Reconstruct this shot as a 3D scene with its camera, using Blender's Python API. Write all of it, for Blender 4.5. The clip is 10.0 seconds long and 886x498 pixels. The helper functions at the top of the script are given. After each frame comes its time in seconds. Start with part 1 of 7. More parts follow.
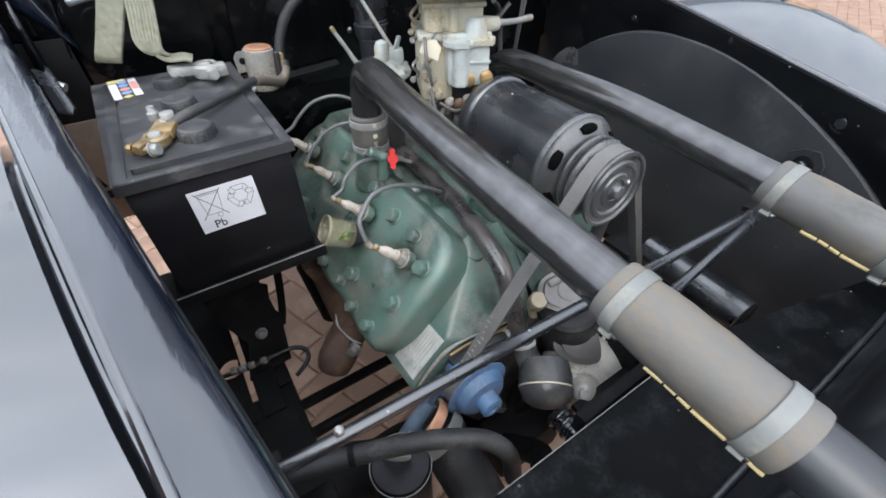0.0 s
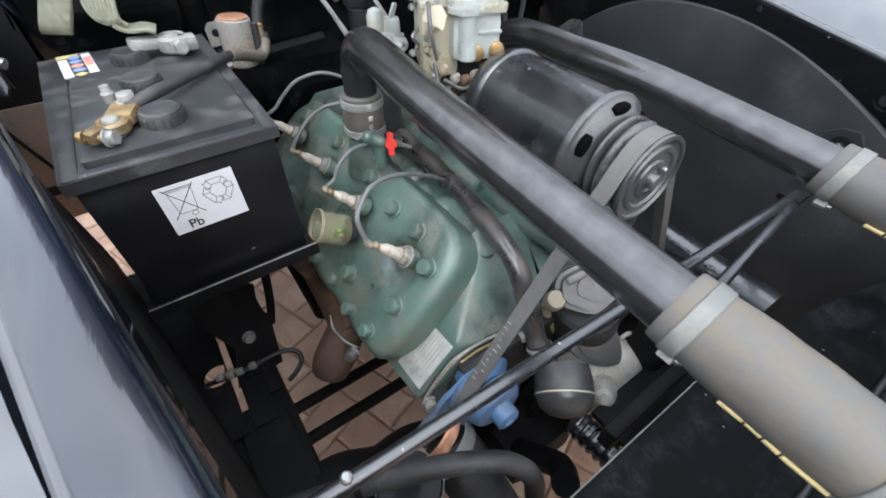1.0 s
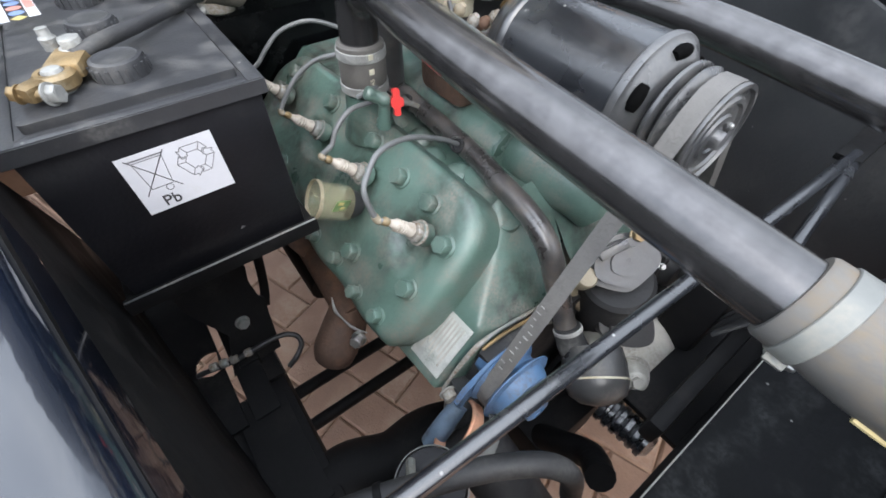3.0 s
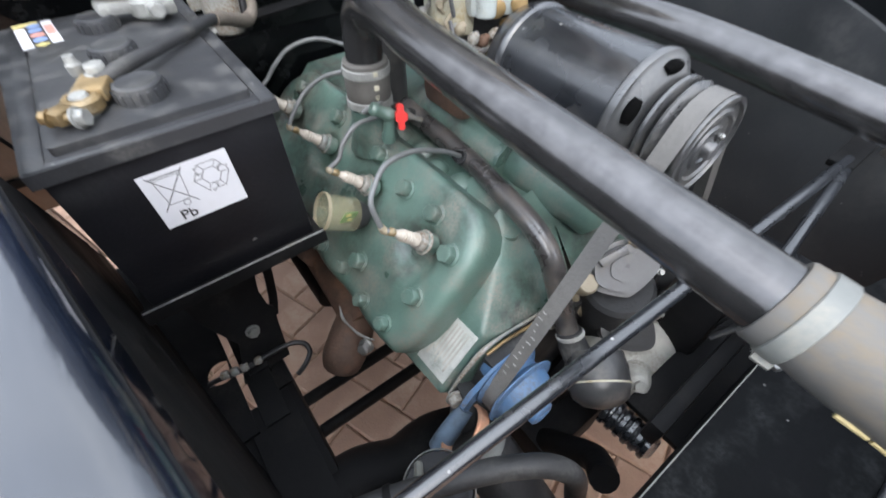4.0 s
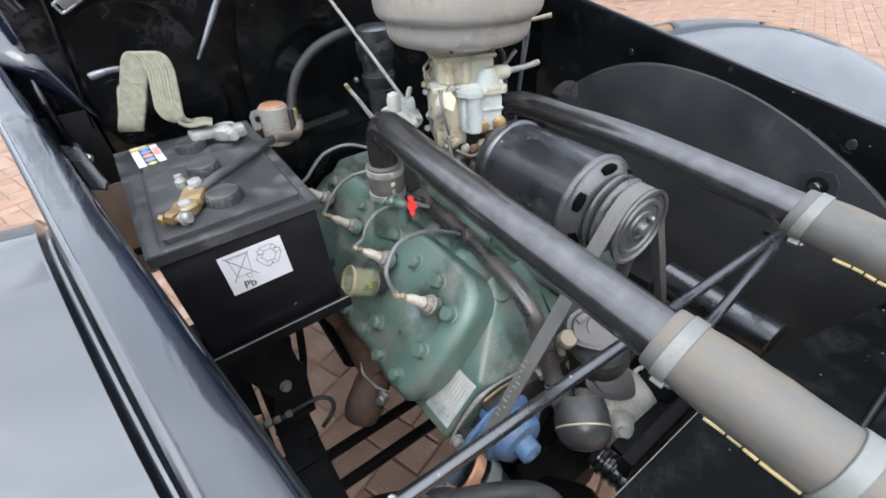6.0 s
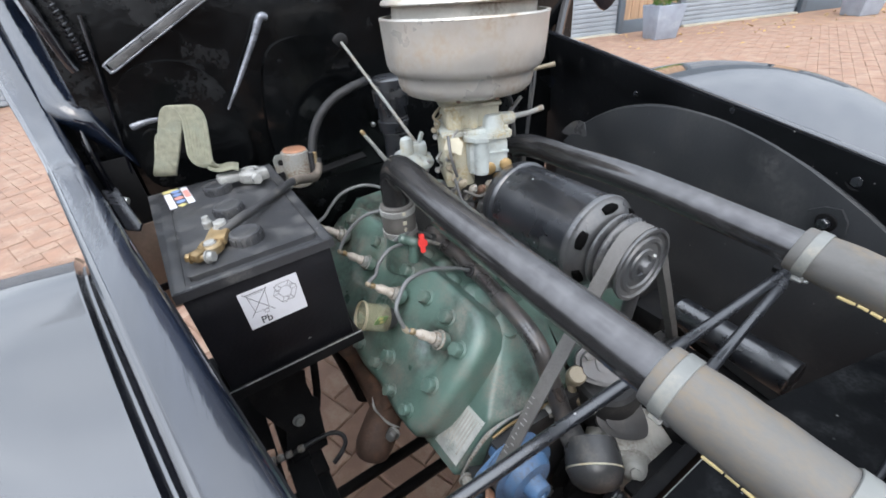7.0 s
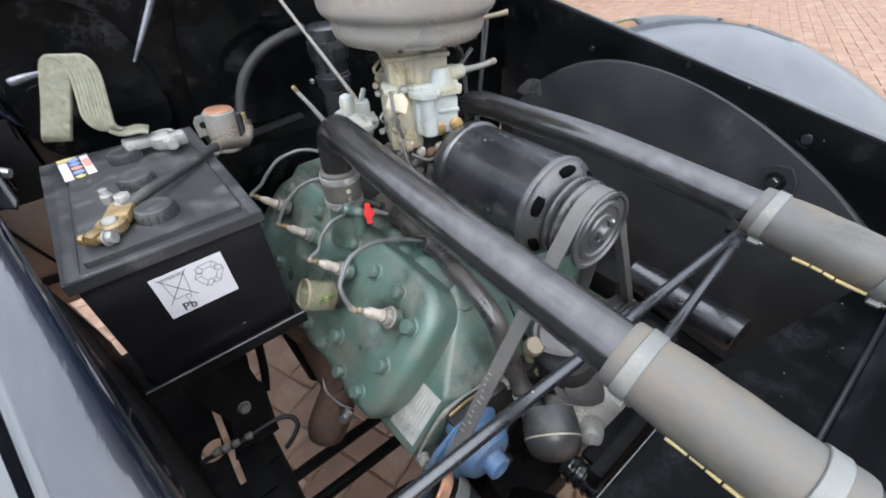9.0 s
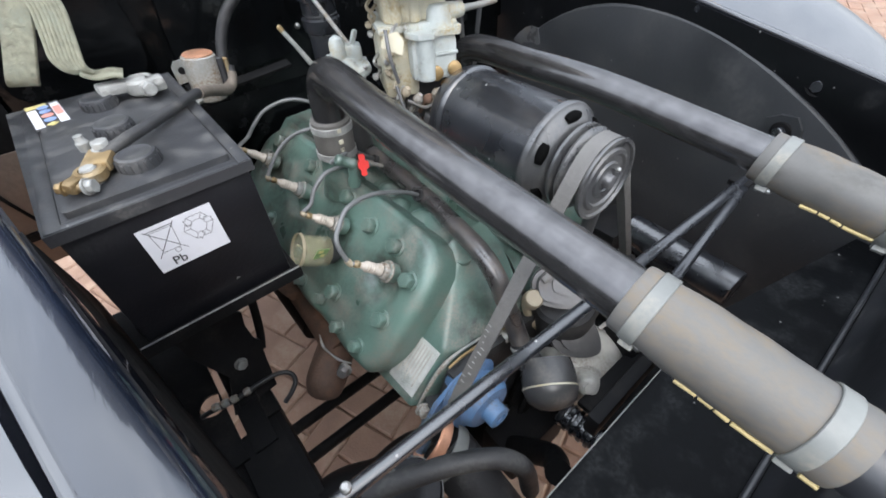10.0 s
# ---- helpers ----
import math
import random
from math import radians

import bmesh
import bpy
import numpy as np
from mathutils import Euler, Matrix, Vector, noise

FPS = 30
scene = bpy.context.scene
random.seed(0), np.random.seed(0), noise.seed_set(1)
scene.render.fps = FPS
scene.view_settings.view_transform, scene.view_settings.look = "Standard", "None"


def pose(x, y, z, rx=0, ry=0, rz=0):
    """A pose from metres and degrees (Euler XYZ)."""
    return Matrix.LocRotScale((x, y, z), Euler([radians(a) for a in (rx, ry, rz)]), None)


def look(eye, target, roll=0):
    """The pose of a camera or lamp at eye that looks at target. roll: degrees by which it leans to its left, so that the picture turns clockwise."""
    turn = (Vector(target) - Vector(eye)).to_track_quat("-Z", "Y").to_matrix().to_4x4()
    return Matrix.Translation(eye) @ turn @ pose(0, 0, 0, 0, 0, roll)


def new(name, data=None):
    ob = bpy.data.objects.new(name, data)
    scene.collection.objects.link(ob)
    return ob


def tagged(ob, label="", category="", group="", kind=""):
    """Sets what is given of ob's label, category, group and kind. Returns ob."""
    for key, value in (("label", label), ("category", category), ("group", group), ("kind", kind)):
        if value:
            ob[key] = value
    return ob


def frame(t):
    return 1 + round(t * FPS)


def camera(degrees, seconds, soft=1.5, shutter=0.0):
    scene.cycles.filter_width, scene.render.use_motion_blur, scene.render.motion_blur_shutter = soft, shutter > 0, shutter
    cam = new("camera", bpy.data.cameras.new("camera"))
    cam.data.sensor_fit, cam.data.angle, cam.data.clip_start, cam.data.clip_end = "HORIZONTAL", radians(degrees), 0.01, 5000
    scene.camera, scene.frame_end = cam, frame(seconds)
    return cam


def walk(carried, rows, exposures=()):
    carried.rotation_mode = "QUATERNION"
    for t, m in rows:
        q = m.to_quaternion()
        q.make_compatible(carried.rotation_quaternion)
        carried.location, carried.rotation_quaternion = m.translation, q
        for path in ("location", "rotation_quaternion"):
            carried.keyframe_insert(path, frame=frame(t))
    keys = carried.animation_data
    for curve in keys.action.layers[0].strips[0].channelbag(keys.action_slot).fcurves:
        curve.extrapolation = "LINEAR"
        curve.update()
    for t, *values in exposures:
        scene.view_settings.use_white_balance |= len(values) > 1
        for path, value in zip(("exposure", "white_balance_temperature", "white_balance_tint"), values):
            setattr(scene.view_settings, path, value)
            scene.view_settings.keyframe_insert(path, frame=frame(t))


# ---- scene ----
cam = camera(94.0, 10.0, 1.7, 0.5)
PATH = [
    (0, (-0.3251, 0.0001, 1.1260), (0.0792, 0.6288, 0.4617), -0.42),
    (0.5, (-0.3202, 0.0263, 1.1192), (0.0899, 0.6323, 0.4376), -0.04),
    (1, (-0.3147, 0.0588, 1.1019), (0.0968, 0.6453, 0.4043), 0.19),
    (1.5, (-0.3158, 0.0887, 1.0872), (0.1004, 0.6531, 0.3742), 0.62),
    (2, (-0.3150, 0.1009, 1.0776), (0.1046, 0.6465, 0.3521), 1.11),
    (2.5, (-0.3115, 0.1123, 1.0682), (0.0971, 0.6365, 0.3211), 1.35),
    (3.8, (-0.3111, 0.1161, 1.0647), (0.0776, 0.6450, 0.3102), -0.29),
    (4, (-0.3167, 0.1087, 1.0775), (0.0819, 0.6505, 0.3375), -0.77),
    (4.5, (-0.3266, 0.0925, 1.0964), (0.0907, 0.6601, 0.3867), -1.17),
    (5, (-0.3316, 0.0777, 1.1154), (0.1000, 0.6727, 0.4374), -1.84),
    (6.5, (-0.3428, 0.0123, 1.1558), (0.0741, 0.7105, 0.5738), -5.18),
    (7, (-0.3376, 0.0097, 1.1610), (0.0812, 0.7347, 0.6141), -5.76),
    (7.5, (-0.3358, 0.0080, 1.1651), (0.0911, 0.7380, 0.6313), -5.58),
    (8, (-0.3282, 0.0139, 1.1608), (0.1128, 0.7251, 0.6134), -5.04),
    (8.5, (-0.3120, 0.0235, 1.1509), (0.1448, 0.7003, 0.5735), -4.56),
    (9, (-0.3055, 0.0353, 1.1399), (0.1593, 0.6666, 0.5191), -3.91),
    (9.5, (-0.3121, 0.0450, 1.1297), (0.1467, 0.6394, 0.4692), -3.37),
    (10, (-0.3133, 0.0440, 1.1222), (0.1307, 0.6167, 0.4331), -3.26),
]
walk(cam, [(t, look(eye, target, roll)) for t, eye, target, roll in PATH],
     [(0.0, 0.13), (1.0, 0.22), (2.5, 0.41), (4.0, 0.42), (5.0, 0.32), (6.5, 0.26), (7.5, 0.10), (8.5, 0.16), (10.0, 0.28)])

# ---- world and light ----
world = bpy.data.worlds.new("sky")
scene.world = world
world.use_nodes = True
wn, wl = world.node_tree.nodes, world.node_tree.links
wn.clear()
w_out = wn.new("ShaderNodeOutputWorld")
w_bg = wn.new("ShaderNodeBackground")
w_sky = wn.new("ShaderNodeTexSky")
w_sky.sky_type, w_sky.sun_disc = "NISHITA", False
w_sky.sun_elevation, w_sky.sun_rotation = radians(48), radians(200)
w_sky.air_density, w_sky.dust_density = 1.0, 4.0
w_co = wn.new("ShaderNodeTexCoord")
w_noise = wn.new("ShaderNodeTexNoise")
w_noise.inputs["Scale"].default_value, w_noise.inputs["Detail"].default_value = 3.2, 7
w_ramp = wn.new("ShaderNodeValToRGB")
w_ramp.color_ramp.elements[0].position, w_ramp.color_ramp.elements[1].position = 0.30, 0.68
w_ramp.color_ramp.elements[0].color, w_ramp.color_ramp.elements[1].color = (5.42, 6.05, 7.05, 1), (8.75, 9.4, 10.35, 1)
w_mix = wn.new("ShaderNodeMix")
w_mix.data_type = "RGBA"
w_mix.inputs["Factor"].default_value = 0.82
wl.new(w_co.outputs["Generated"], w_noise.inputs["Vector"])
wl.new(w_noise.outputs["Fac"], w_ramp.inputs["Fac"])
wl.new(w_sky.outputs["Color"], w_mix.inputs["A"])
wl.new(w_ramp.outputs["Color"], w_mix.inputs["B"])
w_dot = wn.new("ShaderNodeVectorMath")
w_dot.operation = "DOT_PRODUCT"
w_dot.inputs[1].default_value = (-0.62, -0.48, 0.62)
w_map = wn.new("ShaderNodeMapRange")                # brighter cloud towards the sun
w_map.inputs["From Min"].default_value, w_map.inputs["From Max"].default_value = -0.6, 1.0
w_map.inputs["To Min"].default_value, w_map.inputs["To Max"].default_value = 0.58, 1.35
w_gain = wn.new("ShaderNodeVectorMath")
w_gain.operation = "SCALE"
wl.new(w_co.outputs["Generated"], w_dot.inputs[0])
wl.new(w_dot.outputs["Value"], w_map.inputs["Value"])
wl.new(w_mix.outputs["Result"], w_gain.inputs[0])
w_sep = wn.new("ShaderNodeSeparateXYZ")
w_zen = wn.new("ShaderNodeMapRange")                # overcast: brighter overhead than at the horizon
w_zen.inputs["From Min"].default_value, w_zen.inputs["From Max"].default_value = 0.0, 1.0
w_zen.inputs["To Min"].default_value, w_zen.inputs["To Max"].default_value = 0.50, 1.38
w_mul = wn.new("ShaderNodeMath")
w_mul.operation = "MULTIPLY"
wl.new(w_co.outputs["Generated"], w_sep.inputs["Vector"])
wl.new(w_sep.outputs["Z"], w_zen.inputs["Value"])
wl.new(w_map.outputs["Result"], w_mul.inputs[0])
wl.new(w_zen.outputs["Result"], w_mul.inputs[1])
wl.new(w_mul.outputs["Value"], w_gain.inputs["Scale"])
wl.new(w_gain.outputs["Vector"], w_bg.inputs["Color"])
w_bg.inputs["Strength"].default_value = 0.298
wl.new(w_bg.outputs["Background"], w_out.inputs["Surface"])

sun = new("sun", bpy.data.lights.new("sun", "SUN"))
sun.data.energy, sun.data.angle, sun.data.color = 0.85, radians(34), (1.0, 0.97, 0.93)
sun.matrix_world = look((-1.6, -2.2, 3.4), (0, 0, 0))

# ---- materials ----


def mat(name, base, rough=0.5, metal=0.0, vary=0.25, scale=18.0, fine=160.0, bump=0.15, dirt=None, dirt_amount=0.0,
        dirt_scale=9.0, spec=0.5, coat=0.0, piece=0.0, specks=0.0, rough_vary=0.12, stretch=(1, 1, 1), ior=1.5, grime=None):
    """A surface with colour, roughness and relief that vary at two scales, and patches of dirt or wear."""
    m = bpy.data.materials.new(name)
    m.use_nodes = True
    nt = m.node_tree
    n, l = nt.nodes, nt.links
    b = n["Principled BSDF"]
    co = n.new("ShaderNodeTexCoord")
    mp = n.new("ShaderNodeMapping")
    mp.inputs["Scale"].default_value = stretch
    l.new(co.outputs["Object"], mp.inputs["Vector"])

    def noise_tex(s, detail):
        t = n.new("ShaderNodeTexNoise")
        t.inputs["Scale"].default_value, t.inputs["Detail"].default_value = s, detail
        l.new(mp.outputs["Vector"], t.inputs["Vector"])
        return t

    def mix(kind, fac, a, c):
        x = n.new("ShaderNodeMix")
        x.data_type, x.blend_type = "RGBA", kind
        for sock, v in (("Factor", fac), ("A", a), ("B", c)):
            if isinstance(v, (int, float)):
                x.inputs[sock].default_value = v
            elif isinstance(v, tuple):
                x.inputs[sock].default_value = (*v, 1)
            else:
                l.new(v, x.inputs[sock])
        return x.outputs["Result"]

    def ramp(src, lo, hi, p0=0.35, p1=0.65):
        r = n.new("ShaderNodeMapRange")
        r.inputs["From Min"].default_value, r.inputs["From Max"].default_value = p0, p1
        r.inputs["To Min"].default_value, r.inputs["To Max"].default_value = lo, hi
        l.new(src, r.inputs["Value"])
        return r.outputs["Result"]

    big, small = noise_tex(scale, 5), noise_tex(fine, 4)
    dark = tuple(max(0.0, c * (1 - vary)) for c in base)
    light = tuple(min(1.0, c * (1 + vary)) for c in base)
    col = mix("MIX", ramp(big.outputs["Fac"], 0, 1, 0.3, 0.7), dark, light)
    col = mix("MULTIPLY", 0.5 * min(1, vary * 2), col, mix("MIX", small.outputs["Fac"], (0.62, 0.62, 0.62), (1.3, 1.3, 1.3)))
    if piece:
        info = n.new("ShaderNodeObjectInfo")
        col = mix("MIX", ramp(info.outputs["Random"], 0, piece, 0, 1), col, tuple(min(1, c * 0.45) for c in base))
    if specks:                                   # sparse pale chips and dust specks
        vo = n.new("ShaderNodeTexVoronoi")
        vo.inputs["Scale"].default_value = 120.0
        l.new(mp.outputs["Vector"], vo.inputs["Vector"])
        sep = n.new("ShaderNodeSeparateColor")
        l.new(vo.outputs["Color"], sep.inputs["Color"])
        sp = n.new("ShaderNodeMath")
        sp.operation = "MULTIPLY"
        l.new(ramp(vo.outputs["Distance"], 1, 0, 0.08, 0.20), sp.inputs[0])
        l.new(ramp(sep.outputs["Red"], 0, 1, 1.0 - specks, 1.04 - specks), sp.inputs[1])
        col = mix("MIX", sp.outputs["Value"], col, (0.30, 0.30, 0.29))
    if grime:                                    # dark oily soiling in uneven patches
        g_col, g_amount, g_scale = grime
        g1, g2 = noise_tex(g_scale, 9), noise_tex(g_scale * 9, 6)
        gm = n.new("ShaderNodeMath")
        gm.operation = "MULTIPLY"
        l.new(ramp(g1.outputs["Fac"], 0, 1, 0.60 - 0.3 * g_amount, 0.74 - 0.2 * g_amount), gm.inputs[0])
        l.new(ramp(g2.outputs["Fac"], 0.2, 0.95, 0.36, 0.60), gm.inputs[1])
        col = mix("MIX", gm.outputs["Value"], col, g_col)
    r_out = ramp(big.outputs["Fac"], max(0.02, rough - rough_vary), min(1, rough + rough_vary), 0.3, 0.7)
    if dirt:
        d1, d2 = noise_tex(dirt_scale, 8), noise_tex(dirt_scale * 11, 5)
        m1 = ramp(d1.outputs["Fac"], 0, 1, 0.62 - 0.35 * dirt_amount, 0.78 - 0.2 * dirt_amount)
        mm = n.new("ShaderNodeMath")
        mm.operation = "MULTIPLY"
        l.new(m1, mm.inputs[0])
        l.new(ramp(d2.outputs["Fac"], 0.25, 1, 0.38, 0.62), mm.inputs[1])
        col = mix("MIX", mm.outputs["Value"], col, dirt)
        r2 = n.new("ShaderNodeMix")
        l.new(mm.outputs["Value"], r2.inputs["Factor"])
        l.new(r_out, r2.inputs["A"])
        r2.inputs["B"].default_value = 0.85
        r_out = r2.outputs["Result"]
        if metal:
            r3 = n.new("ShaderNodeMath")
            r3.operation = "MULTIPLY_ADD"
            l.new(mm.outputs["Value"], r3.inputs[0])
            r3.inputs[1].default_value, r3.inputs[2].default_value = -metal, metal
            l.new(r3.outputs["Value"], b.inputs["Metallic"])
    l.new(col, b.inputs["Base Color"])
    l.new(r_out, b.inputs["Roughness"])
    if not (dirt and metal):
        b.inputs["Metallic"].default_value = metal
    b.inputs["Specular IOR Level"].default_value = spec
    b.inputs["Coat Weight"].default_value = coat
    b.inputs["IOR"].default_value = ior
    b.inputs["Coat Roughness"].default_value = 0.06
    if bump:
        add = n.new("ShaderNodeMath")
        add.operation = "MULTIPLY_ADD"
        l.new(big.outputs["Fac"], add.inputs[0])
        add.inputs[1].default_value = 1.5
        l.new(small.outputs["Fac"], add.inputs[2])
        bp = n.new("ShaderNodeBump")
        bp.inputs["Strength"].default_value, bp.inputs["Distance"].default_value = bump, 0.002
        l.new(add.outputs["Value"], bp.inputs["Height"])
        l.new(bp.outputs["Normal"], b.inputs["Normal"])
    return m


M = {
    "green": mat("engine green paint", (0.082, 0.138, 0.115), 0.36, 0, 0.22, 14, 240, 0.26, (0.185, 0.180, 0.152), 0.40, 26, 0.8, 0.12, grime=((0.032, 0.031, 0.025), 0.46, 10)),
    "gloss": mat("black car paint", (0.005, 0.0055, 0.008), 0.14, 0, 0.3, 8, 120, 0.02, (0.022, 0.022, 0.025), 0.15, 9, 0.5, 0.5, rough_vary=0.06),
    "dusty": mat("brown road dust on panel", (0.25, 0.18, 0.135), 0.85, 0, 0.3, 8, 140, 0.3, (0.15, 0.115, 0.09), 0.4, 12),
    "ledge": mat("polished blue-black ledge paint", (0.006, 0.009, 0.017), 0.09, 0, 0.35, 34, 120, 0.30, (0.030, 0.038, 0.052), 0.20, 16, 0.6, 0.9, rough_vary=0.04, stretch=(1, 0.10, 1)),
    "dull": mat("dull dirty zinc", (0.29, 0.295, 0.28), 0.5, 0.3, 0.25, 30, 260, 0.4, (0.17, 0.12, 0.075), 0.62, 30),
    "sheath": mat("dusty tan cable sheath", (0.15, 0.125, 0.10), 0.7, 0, 0.25, 40, 300, 0.4, (0.09, 0.08, 0.07), 0.3, 40),
    "tan": mat("dull yellow brown fitting", (0.29, 0.245, 0.175), 0.5, 0.1, 0.25, 40, 260, 0.3, (0.14, 0.12, 0.09), 0.3, 40),
    "tank": mat("black radiator paint", (0.018, 0.019, 0.022), 0.40, 0, 0.3, 9, 160, 0.1, (0.07, 0.07, 0.07), 0.3, 14, 0.6, 0.15, specks=0.05),
    "wing": mat("polished black wing paint", (0.008, 0.009, 0.013), 0.10, 0, 0.3, 5, 90, 0.0, None, 0, 7, 0.9, 1.0, rough_vary=0.04, ior=1.58),
    "inner": mat("dusty black inner panel paint", (0.006, 0.0065, 0.0075), 0.42, 0, 0.4, 9, 120, 0.2, (0.04, 0.04, 0.04), 0.12, 14, 0.2, specks=0.05),
    "arch": mat("dusty black wheel arch", (0.036, 0.038, 0.041), 0.48, 0, 0.22, 5, 220, 0.2, (0.066, 0.067, 0.067), 0.4, 9, 0.4, specks=0.03),
    "chassis": mat("black chassis paint", (0.008, 0.008, 0.0085), 0.6, 0, 0.4, 12, 130, 0.2, (0.024, 0.022, 0.021), 0.3, 20, 0.12),
    "fwall": mat("black firewall enamel", (0.0026, 0.003, 0.0034), 0.16, 0, 0.4, 9, 60, 0.30, (0.010, 0.011, 0.012), 0.15, 13, 0.25, 0.10, rough_vary=0.09),
    # Near-black fill; the dark of open holes is put into its colour.
    "void": mat("near-black shade of open holes", (0.002, 0.002, 0.002), 0.9, 0, 0.2, 40, 200, 0.0, spec=0.05),
    "pipe": mat("worn black enamelled steel pipe", (0.090, 0.088, 0.089), 0.18, 0.75, 0.22, 55, 700, 0.04, specks=0.03, rough_vary=0.05, coat=0.35),
    "genblk": mat("black generator enamel", (0.016, 0.0175, 0.021), 0.27, 0, 0.3, 18, 200, 0.10, (0.06, 0.06, 0.06), 0.08, 34, 1.0, 0.45, specks=0.06),
    "gendust": mat("dusty grey-black enamel", (0.050, 0.051, 0.053), 0.33, 0.1, 0.3, 30, 240, 0.12, (0.12, 0.115, 0.108), 0.45, 26, 0.9, 0.25),
    "rubber": mat("black rubber", (0.017, 0.017, 0.018), 0.62, 0, 0.3, 30, 220, 0.3, (0.08, 0.078, 0.074), 0.3, 20),
    "battery": mat("dusty battery plastic", (0.036, 0.037, 0.040), 0.40, 0, 0.25, 16, 320, 0.15, (0.098, 0.095, 0.090), 0.36, 34, specks=0.03),
    "case": mat("black battery case", (0.009, 0.009, 0.011), 0.42, 0, 0.3, 12, 250, 0.2, (0.024, 0.024, 0.025), 0.2, 12, 0.28),
    "hose": mat("grey rubber hose", (0.112, 0.109, 0.103), 0.55, 0, 0.22, 11, 420, 0.06, (0.165, 0.130, 0.090), 0.48, 15, 0.4, stretch=(1.4, 0.8, 1.4), grime=((0.060, 0.056, 0.050), 0.22, 14)),
    "zinc": mat("zinc plated band", (0.165, 0.17, 0.16), 0.5, 0.1, 0.16, 40, 300, 0.12, (0.28, 0.26, 0.215), 0.3, 30),
    "worn": mat("worn enamel with bluish highlight", (0.20, 0.21, 0.235), 0.28, 0.5, 0.4, 26, 200, 0.15, (0.03, 0.032, 0.036), 0.32, 24),
    "steel": mat("worn bare steel", (0.42, 0.42, 0.41), 0.38, 0.85, 0.3, 40, 300, 0.2, (0.14, 0.11, 0.08), 0.3, 40),
    "silver": mat("dull silver paint", (0.50, 0.48, 0.44), 0.32, 0.45, 0.14, 12, 170, 0.12, (0.31, 0.21, 0.12), 0.46, 13),
    "alu": mat("dusty cast aluminium", (0.43, 0.415, 0.37), 0.5, 0.1, 0.2, 30, 320, 0.4, (0.20, 0.18, 0.15), 0.40, 26),
    "greycast": mat("dark grey casting", (0.052, 0.052, 0.053), 0.36, 0.1, 0.25, 24, 260, 0.12, (0.13, 0.12, 0.105), 0.25, 22),
    "capgrey": mat("satin grey metal cap", (0.115, 0.115, 0.118), 0.34, 0.3, 0.2, 30, 260, 0.1, (0.16, 0.14, 0.11), 0.25, 24),
    "carb": mat("yellowed zinc carburettor casting", (0.47, 0.445, 0.345), 0.48, 0.1, 0.22, 26, 260, 0.35, (0.36, 0.27, 0.13), 0.5, 26, grime=((0.10, 0.08, 0.05), 0.20, 34)),
    "bowl": mat("grey zinc float bowl", (0.44, 0.475, 0.46), 0.42, 0.15, 0.2, 26, 260, 0.25, (0.38, 0.31, 0.17), 0.46, 28, grime=((0.12, 0.11, 0.085), 0.16, 36)),
    "brass": mat("tarnished brass", (0.27, 0.19, 0.095), 0.42, 0.55, 0.3, 60, 320, 0.4, (0.32, 0.30, 0.23), 0.38, 45),
    "copper": mat("tarnished copper", (0.56, 0.29, 0.18), 0.42, 0.6, 0.25, 60, 300, 0.3, (0.3, 0.2, 0.14), 0.3, 50),
    "lead": mat("grey lead alloy", (0.30, 0.30, 0.285), 0.6, 0.4, 0.2, 60, 320, 0.5, (0.46, 0.46, 0.43), 0.3, 40),
    "braid": mat("tinned copper braid", (0.27, 0.265, 0.195), 0.5, 0.4, 0.25, 120, 900, 0.9, (0.26, 0.28, 0.22), 0.3, 40),
    "ceramic": mat("off-white spark plug ceramic", (0.45, 0.405, 0.35), 0.4, 0, 0.12, 60, 300, 0.05, (0.24, 0.20, 0.15), 0.4, 90),
    "blue": mat("blue pump paint", (0.082, 0.165, 0.30), 0.42, 0, 0.16, 24, 220, 0.25, (0.10, 0.11, 0.13), 0.36, 26),
    "dullblue": mat("oily faded blue paint", (0.10, 0.14, 0.19), 0.5, 0, 0.25, 30, 220, 0.25, (0.06, 0.06, 0.06), 0.4, 26),
    "red": mat("red plastic", (0.62, 0.035, 0.03), 0.35, 0, 0.1, 30, 200, 0.05),
    "belt": mat("worn grey belt rubber", (0.118, 0.113, 0.107), 0.7, 0, 0.2, 40, 300, 0.4, (0.07, 0.068, 0.064), 0.25, 40),
    "lead_wire": mat("grey ignition lead", (0.13, 0.135, 0.135), 0.45, 0, 0.15, 60, 300, 0.1),
    "dusty_wire": mat("dusty black cable", (0.034, 0.034, 0.036), 0.5, 0, 0.2, 40, 300, 0.2, (0.10, 0.096, 0.088), 0.4, 24),
    "black_wire": mat("black cable", (0.022, 0.022, 0.024), 0.45, 0, 0.2, 60, 300, 0.2, (0.09, 0.088, 0.08), 0.25, 40),
    "rust": mat("rusty cast iron", (0.085, 0.05, 0.035), 0.8, 0, 0.4, 30, 220, 0.6, (0.15, 0.08, 0.045), 0.3, 30),
    "white": mat("white printed label", (0.62, 0.62, 0.65), 0.4, 0, 0.05, 30, 260, 0.03, (0.55, 0.54, 0.52), 0.15, 30),
    "ink": mat("black printing ink", (0.03, 0.03, 0.03), 0.5, 0, 0.1, 60, 300, 0.0),
    "ink_g": mat("grey printing ink", (0.16, 0.16, 0.165), 0.5, 0, 0.1, 60, 300, 0.0),
    "plug": mat("warm brass plug", (0.38, 0.26, 0.12), 0.4, 0.6, 0.2, 60, 300, 0.2, (0.25, 0.16, 0.08), 0.25, 50),
